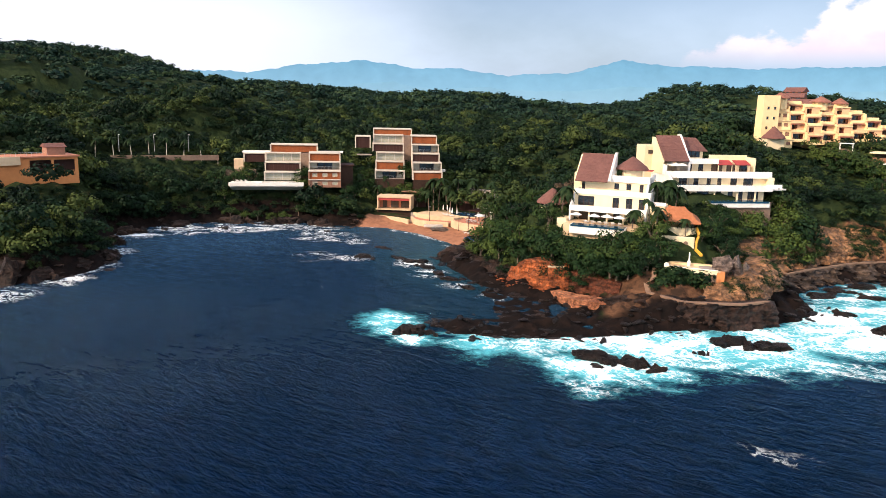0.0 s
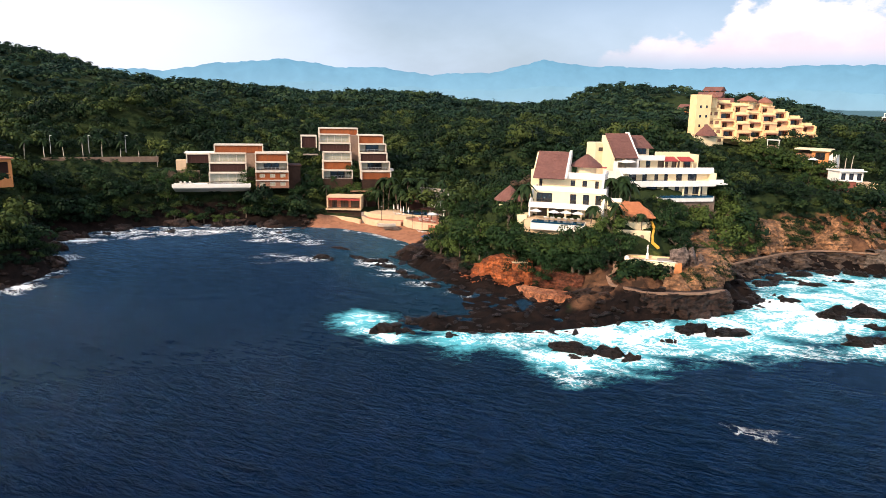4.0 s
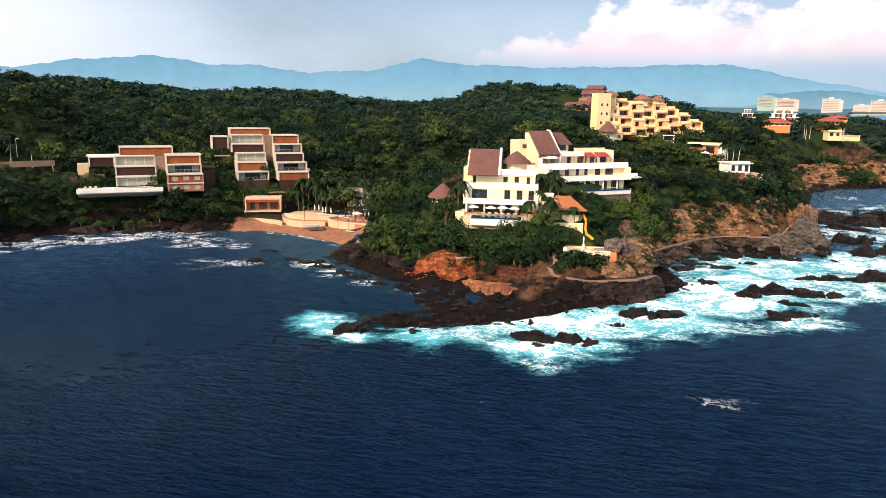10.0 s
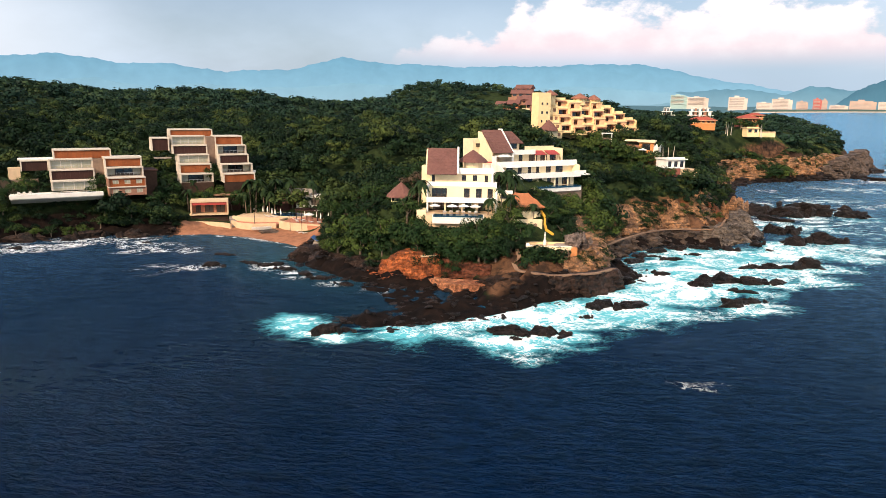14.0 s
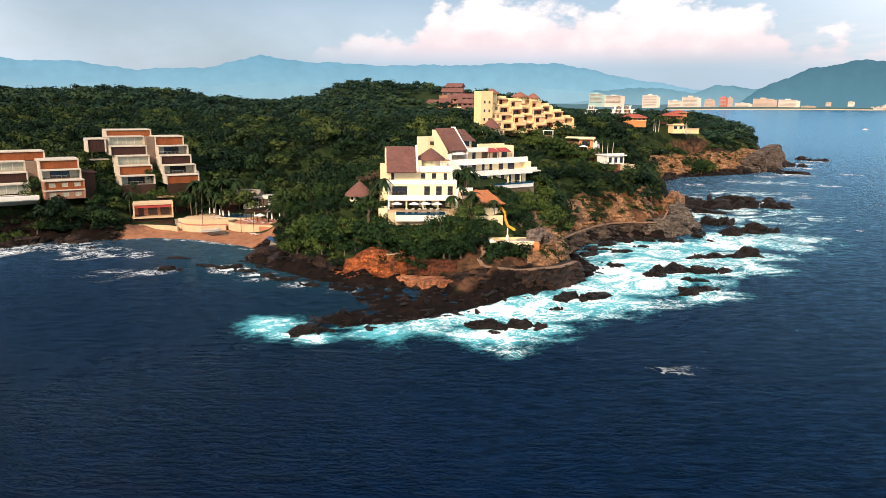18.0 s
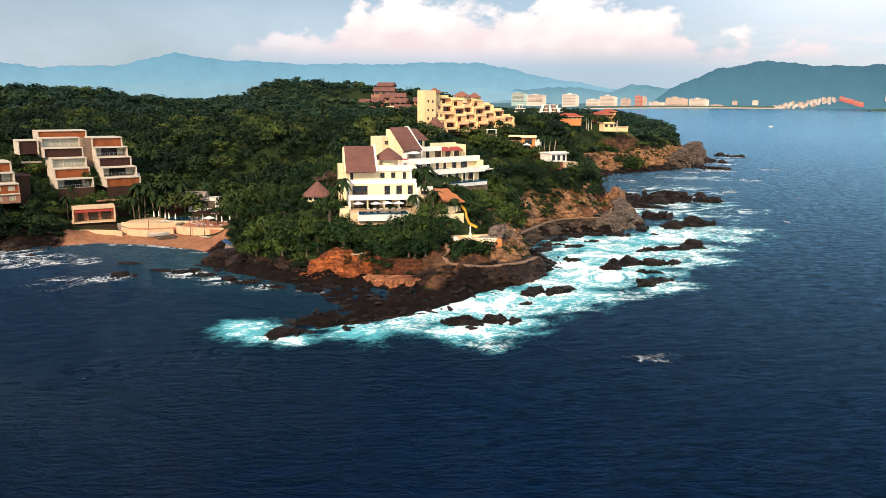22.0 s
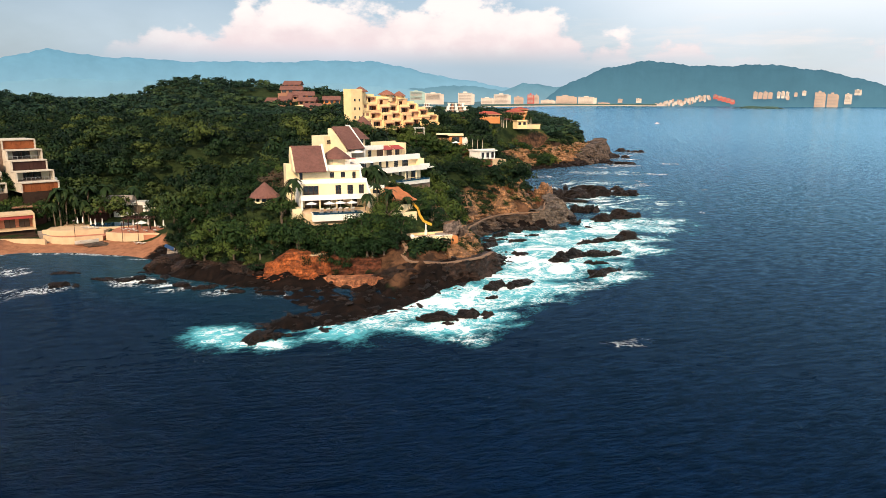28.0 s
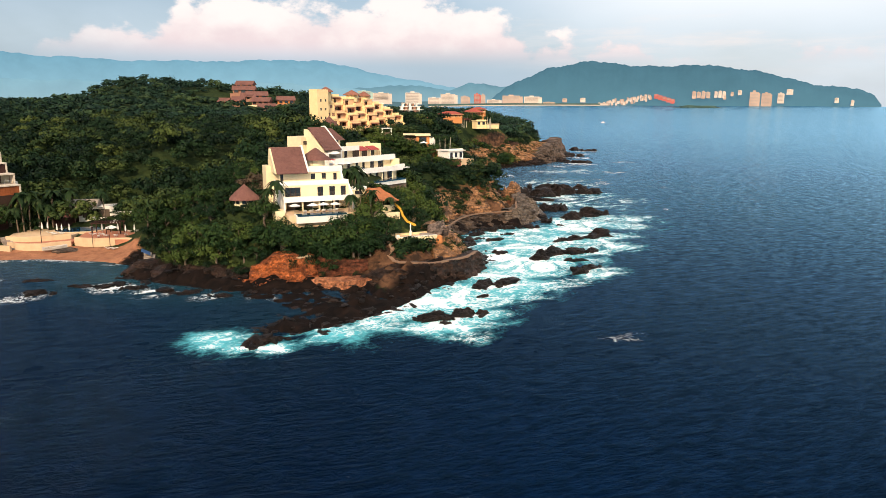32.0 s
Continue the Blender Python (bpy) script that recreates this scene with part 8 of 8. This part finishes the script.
def coast_houses():
    t = flat_house(pose(-33.6, 280.6, 20.8, 0, 0, 8), 5.0, 6, 3.0, ORANGE, "low orange clifftop house with a long cream roof slab", CREAM, 1, 0.02)
    part("long_roof", block((-5.0, -0.6, 3.3), (5.4, 6.2, 3.7)), CREAM, t)
    part("veranda_wall", block((-4.6, 1.0, 0.2), (0.0, 1.4, 2.0)), BRICK_TAN, t)
    part("veranda_room", block((-4.6, 3.6, -2), (0.0, 6.0, 3.2)), SHADE, t)
    part("white_wing", block((5.0, 0.4, -2), (7.2, 5.0, 2.4)), WHITE, t)
    t = flat_house(pose(-19.6, 264.0, 16.4, 0, 0, 48), 7.0, 6, 2.8, WHITE, "white cliff house with a blue rooftop pool", WHITE, 3)
    part("roof_pool", block((3.6, 1.0, 3.1), (6.4, 4.2, 3.35)), POOL, t)
    part("lower_storey", block((-3.0, -2.2, -3), (3.8, 0, 0.2)), BRICK_RED, t)
    part("lower_roof", block((-3.3, -2.5, 0.2), (4.1, 0, 0.45)), WHITE, t)
    part("terrace", block((4.1, -2.0, -2.5), (10.5, 3.0, -0.2)), SAND_WALL, t)
    parasol(pose(-29.5, 270.5, 19.6), CLOTH, "white canvas parasol on a cliff terrace")
    w = thing("garden_wall", pose(-31, 280, 18.0, 0, 0, -32), "rust-coloured garden wall behind royal palms", "wall")
    part("wall", block((1.5, 0, -2), (10, 0.4, 1.2)), ORANGE, w)
    arcaded_villa(pose(-30.2, 351.0, 29.2, 0, 0, 22), 10.0, 6.5, 1.6, "low orange villa wing with a broad red hipped roof")
    arcaded_villa(pose(-36.6, 347.6, 27.6, 0, 0, 25), 4.6, 3.6, 1.6, "small orange garden house under a red roof")
    arcaded_villa(pose(-21.9, 438.8, 28.8, 0, 0, 38), 10.2, 7.6, 2.2, "large red-roofed villa with shaded arcades on the headland")
    arcaded_villa(pose(-18.4, 446.8, 31.0, 0, 0, 38), 7.0, 5.4, 1.7, "upper red-roofed storey of the headland villa")
    t = flat_house(pose(-17.1, 425.6, 23.8, 0, 0, 35), 6.5, 5, 2.4, YELLOW, "low yellow villa wing and terrace on the headland", YELLOW, 2)
    part("terrace", block((6.5, -1, -2), (15.0, 3.5, 0.3)), YELLOW, t)
    part("terrace_parapet", block((6.5, -1.3, 0.3), (15.0, -1.0, 0.9)), SAND_WALL, t)
    for k, (x, y, z, ww) in enumerate(((-126.6, 684.3, 23.5, 17), (-104.4, 699.3, 27.0, 24))):
        t = thing("condominium", pose(x, y, z, 0, 0, 15), "white stepped condominium on the far wooded slope", "apartment block")
        for f in range(4 - k):
            part("slab", block((1.5 * f, 1.6 * f, 3.2 * f + 2.8), (ww - 2.2 * f, 12, 3.2 * f + 3.4)), WHITE, t)
            n = 5
            for j in range(n):
                a = 1.5 * f + (ww - 3.7 * f) * j / n
                part("bay", block((a + 0.4, 1.6 * f + 0.8, 3.2 * f), (a + (ww - 3.7 * f) / n - 1.2, 11, 3.2 * f + 2.8)), BRICK_TAN if j % 2 else WHITE, t)
    # thatched houses on the hill behind
    for k, (x, y, w, z) in enumerate(((-207.6, 569, 13, 47.6), (-204.2, 557, 16, 43.4), (-191.2, 548, 15, 39.0), (-182.6, 534, 13, 34.6), (-199.5, 531.5, 8, 35.0), (-174.2, 520.4, 11, 30.0), (-210.8, 533, 7, 34.0), (-196.5, 545, 10, 38.0), (-166, 540, 12, 35.5))):
        t = thing("hillside_house", pose(x, y, z, 0, 0, 12 * (k % 3)), "terracotta hillside house with a broad thatched roof", "house")
        part("wall", block((-w / 2, -3, -5), (w / 2, 4, 2.6)), BRICK_TAN if k % 2 else ORANGE, t)
        for j in range(3):
            window(t, -w / 2 + 0.8 + w / 3 * j, -w / 2 + 0.8 + w / 3 * j + w / 5, -3.12, 0.2, 2.2, WOOD_DARK, GLASS_DARK, 1)
        part("roof", slab_profile([(-4.4, 2.3), (5.2, 2.3), (0.4, 5.6)], -w / 2 - 1, w / 2 + 1), THATCH, t)
        part("terrace", block((-w / 2 - 2, -5.5, -5), (w / 2, -3, -0.4)), CREAM if k == 3 else BRICK_TAN, t)
    flat_house(pose(-226, 352, 23.4, 0, 0, 20), 8, 5, 3.0, WHITE, "small white house among the forest trees", WHITE, 2)
    # orange house and road at the west end
    t = thing("house", pose(-151, 64, 16.2, 0, 0, 97), "long orange terracotta house with shaded verandas above the bay", "house")
    part("front_wall", wall_with_openings(0, 21, 0, 0.3, -3, 4.0, [(9.6, 14.6, 0.5, 3.3), (15.2, 20.2, 0.5, 3.3)]), ORANGE, t)
    part("body", block((0, 1.9, -3), (21, 9, 4.0)), WOOD_DARK, t)
    part("balcony_box", block((0, -0.8, 2.3), (7.4, 0, 4.4)), SAND_WALL, t)
    part("roof", block((-0.4, -0.6, 4.0), (21.4, 9, 4.35)), TERRACOTTA, t)
    part("roof_room", block((14.6, 3.0, 4.35), (19.0, 7, 6.3)), BRICK_TAN, t)
    part("roof_room_top", slab_profile([(2.6, 6.3), (7.4, 6.3), (5.0, 7.3)], 14.2, 19.4), THATCH, t)
    railing(t, 2, 14, 0.6, 4.35)
    w = thing("road_wall", pose(-190.5, 101, 18.2, 0, 0, 72), "long pale roadside wall on the wooded slope", "wall", kind="structure")
    part("wall", block((0, 0, -2.5), (33, 0.4, -0.8)), STONE, w)
    for k in range(3):
        m = thing("street_lamp", pose(-191.5 + 3.3 * k, 104 + 10 * k, 18.5), "white street lamp beside the hillside road", "street lamp", "street lamps")
        part("pole", turned([(0.1, 0), (0.07, 5.6)], 6), METAL, m)
        part("arm", block((-0.05, -0.05, 5.5), (1.3, 0.05, 5.6)), METAL, m)
        part("lamp_head", block((1.0, -0.16, 5.42), (1.7, 0.16, 5.56)), WHITE, m)


coast_houses()
g = thing("garden_canopy", pose(-46, 275.6, 24.2, 0, 0, 20), "white flat garden canopy on posts below the yellow block", "canopy")
part("roof", block((0, 0, 2.4), (4.0, 3.0, 2.62), 0.05), WHITE, g)
for u in (0.2, 3.6):
    for v in (0.2, 2.6):
        part("post", block((u, v, -2), (u + 0.2, v + 0.2, 2.4)), WHITE, g)
part("counter", block((0.6, 1.0, -1), (3.8, 1.8, 0.9)), STONE, g)


FAR_SHORE = material("far_shore_trees", (0.05, 0.10, 0.08), 0.9, (0.03, 0.065, 0.06), scale=0.03)


def solid_boat():
    return prism([(-4, -1.1), (2, -1.1), (4.5, 0), (2, 1.1), (-4, 1.1)], -0.3, 1.0)


def from_bay(bearing, elevation, r):
    a = radians(bearing)
    return 5.3 + r * math.sin(a), 10.8 + r * math.cos(a), 35.6 + r * math.tan(radians(elevation))


# pale walls, dulled slightly by bay haze put into the colour
PALE = material("hazed_pale_hotel", (0.70, 0.61, 0.54), 0.8, scale=0.02)
PINK = material("pink_hotel", (0.54, 0.40, 0.33), 0.8, scale=0.02)
CORAL = material("coral_hotel", (0.52, 0.13, 0.11), 0.8, scale=0.02)
BLUISH = material("bluish_hotel", (0.36, 0.52, 0.50), 0.8, scale=0.02)
FARWIN = material("far_window_bands", (0.42, 0.36, 0.32), 0.8, scale=0.02)


def far_hotel(b0, b1, lo, hi, r, mat, label, floors=6):
    """A hotel across the bay, with its bands of balconies."""
    x0, y0, z0 = from_bay(b0, lo, r)
    x1, y1, _ = from_bay(b1, lo, r)
    z1 = from_bay(b0, hi, r)[2]
    w, h = math.hypot(x1 - x0, y1 - y0), z1 - z0
    t = thing("hotel", pose(x0, y0, z0, 0, 0, math.degrees(math.atan2(y1 - y0, x1 - x0))), label, "hotel", "hotels across the bay")
    part("body", block((0, 0, -12), (w * 0.86, 20, h)), mat, t)
    part("stair_tower", block((w * 0.86, 2, -12), (w, 18, h * 0.9)), mat, t)
    step = h / floors
    for f in range(floors):
        part("balcony_band", block((w * 0.05, -1.5, step * f + step * 0.25), (w * 0.8, 0, step * f + step * 0.62)), FARWIN, t)
    part("roof_house", block((w * 0.3, 4, h), (w * 0.55, 14, h * 1.12)), mat, t)


far_hotel(-12.1, -10.9, 0.30, 0.98, 2100, BLUISH, "pale blue-green hotel slab far along the coast", 7)
far_hotel(-8.3, -7.0, 0.05, 0.88, 3100, PALE, "broad cream hotel block far along the coast", 7)
far_hotel(-10.9, -9.4, 0.30, 0.84, 2100, PALE, "cream hotel slab far along the coast", 6)
far_hotel(-6.5, -5.4, 0.0, 0.5, 3870, PALE, "cream beach hotel across the bay", 5)
far_hotel(-5.5, -4.15, 0.0, 0.78, 3870, PALE, "large cream beach hotel across the bay", 8)
far_hotel(-3.9, -3.15, 0.0, 0.6, 3870, PINK, "small pinkish hotel across the bay", 6)
far_hotel(-2.85, -2.3, 0.0, 0.78, 3870, CORAL, "coral red hotel tower across the bay", 8)
far_hotel(-2.3, -1.95, 0.0, 0.74, 3870, PINK, "tan hotel tower across the bay", 8)
far_hotel(-1.8, -0.65, 0.0, 0.36, 3870, PALE, "low white beach hotel across the bay", 4)
far_hotel(-0.6, 1.0, 0.0, 0.68, 3870, PINK, "broad pink stepped hotel across the bay", 8)
far_hotel(1.1, 2.5, 0.0, 0.62, 3870, PALE, "long cream hotel across the bay", 7)
far_hotel(2.6, 3.5, -0.02, 0.2, 3870, PINK, "low pink beach houses across the bay", 3)
for k, (a, e, w) in enumerate(((4.1, 0.36, 0.35), (5.46, 0.36, 0.4), (20.12, 0.96, 0.42), (16.4, 0.86, 0.2), (16.9, 0.94, 0.25), (24.2, 0.2, 0.2), (15.9, 0.62, 0.2), (23.2, 0.4, 0.25))):
    far_hotel(a, a + w, e, e + 0.12 + 0.04 * (k % 3), 3962, PALE if k % 3 else PINK, "white hillside villas across the bay", 3)
for k in range(4):
    far_hotel(13.72 + 0.33 * k, 14.0 + 0.33 * k, 0.68 + 0.03 * (k % 2), 0.98 + 0.05 * ((k + 1) % 2), 3962, PINK, "stepped pinkish hillside hotel wing across the bay", 4)
for k in range(3):
    far_hotel(15.28 + 0.28 * k, 15.5 + 0.28 * k, 0.74, 1.02 + 0.04 * (k % 2), 3962, PALE, "white hillside hotel wing across the bay", 4)
far_hotel(17.71, 18.4, 0.02, 0.98, 3962, PINK, "tall pinkish twin hotel below the far hill", 9)
far_hotel(18.5, 19.2, 0.1, 0.88, 3962, PINK, "second tower of the pinkish twin hotel", 8)
far_hotel(19.56, 20.0, 0.35, 0.88, 3962, PALE, "slim cream hotel below the far hill", 6)
for k in range(5):
    far_hotel(11.0 + 0.3 * k, 11.3 + 0.3 * k, 0.66 - 0.09 * k, 0.82 - 0.09 * k, 3962, CORAL, "stepped coral red roofs on the far hillside", 2)
for b, w, h in ((13.3, 38, 5), (13.9, 60, 8), (14.7, 70, 7), (15.4, 40, 4)):
    x, y, _ = from_bay(b, 0, 3450)
    sea_rock(x, y, w, 14, h + 2, -b, FAR_SHORE, "low dark islet off the far hill", 26.0)
s = thing("far_beach", Matrix(), "thin pale beach curving round the head of the bay", "beach", kind="structure")
SAND_FAR = material("far_sand", (0.62, 0.50, 0.38), 0.9, scale=0.02)
bearings = np.linspace(-9, 7, 48)


def bay_line(grow, lift):
    out = []
    for b in bearings:
        x, y, _ = from_bay(b, 0, 3180 + 640 * float(ease(b, -8, 5)) ** 0.7 + grow)
        out.append((x, y, float(sea_height(np.array(x), np.array(y))) + lift))
    return out


for name, mat, lines in (("sand", SAND_FAR, (bay_line(0, -0.5), bay_line(12, 1.4), bay_line(60, 3.0))), ("shore_trees", FAR_SHORE, (bay_line(60, 2.6), bay_line(66, 9.0), bay_line(190, 10.0)))):
    bm = bmesh.new()
    rows = [[bm.verts.new(p) for p in line] for line in lines]
    for a, b in zip(rows, rows[1:]):
        for k in range(len(bearings) - 1):
            bm.faces.new((a[k], a[k + 1], b[k + 1], b[k]))
    part(name, bm, mat, s)
# haze over the plain is put into its emission colour
PLAIN = far_material("hazed_wooded_plain", (0.13, 0.24, 0.27), 0.7)
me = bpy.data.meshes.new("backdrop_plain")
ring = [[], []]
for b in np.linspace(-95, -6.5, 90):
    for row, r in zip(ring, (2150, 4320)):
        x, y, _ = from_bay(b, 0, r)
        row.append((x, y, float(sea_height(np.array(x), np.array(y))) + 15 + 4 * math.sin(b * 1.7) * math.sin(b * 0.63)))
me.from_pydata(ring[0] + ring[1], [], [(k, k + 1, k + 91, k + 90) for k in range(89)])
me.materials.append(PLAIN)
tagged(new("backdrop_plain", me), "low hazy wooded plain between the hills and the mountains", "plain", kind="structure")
VILLAS = np.random.default_rng(8)
for k in range(64):
    a = VILLAS.uniform(6.8, 10.7)
    e = 0.10 + 0.17 * max(0, a - 7.2) + VILLAS.uniform(-0.16, 0.12) * min(1.4, a - 6.3)
    far_hotel(a, a + VILLAS.uniform(0.1, 0.22), max(0.06, e), max(0.06, e) + VILLAS.uniform(0.045, 0.09), 3962, PALE if k % 3 else PINK, "white hillside villas across the bay", 2)
boat = thing("boat", pose(*from_bay(7.2, -1.05, 1500)[:2], 0), "small white motor boat far out in the bay", "boat")
part("hull", solid_boat(), WHITE, boat)
part("cabin", block((-1.2, -0.8, 1.0), (1.2, 0.8, 2.4)), WHITE, boat)
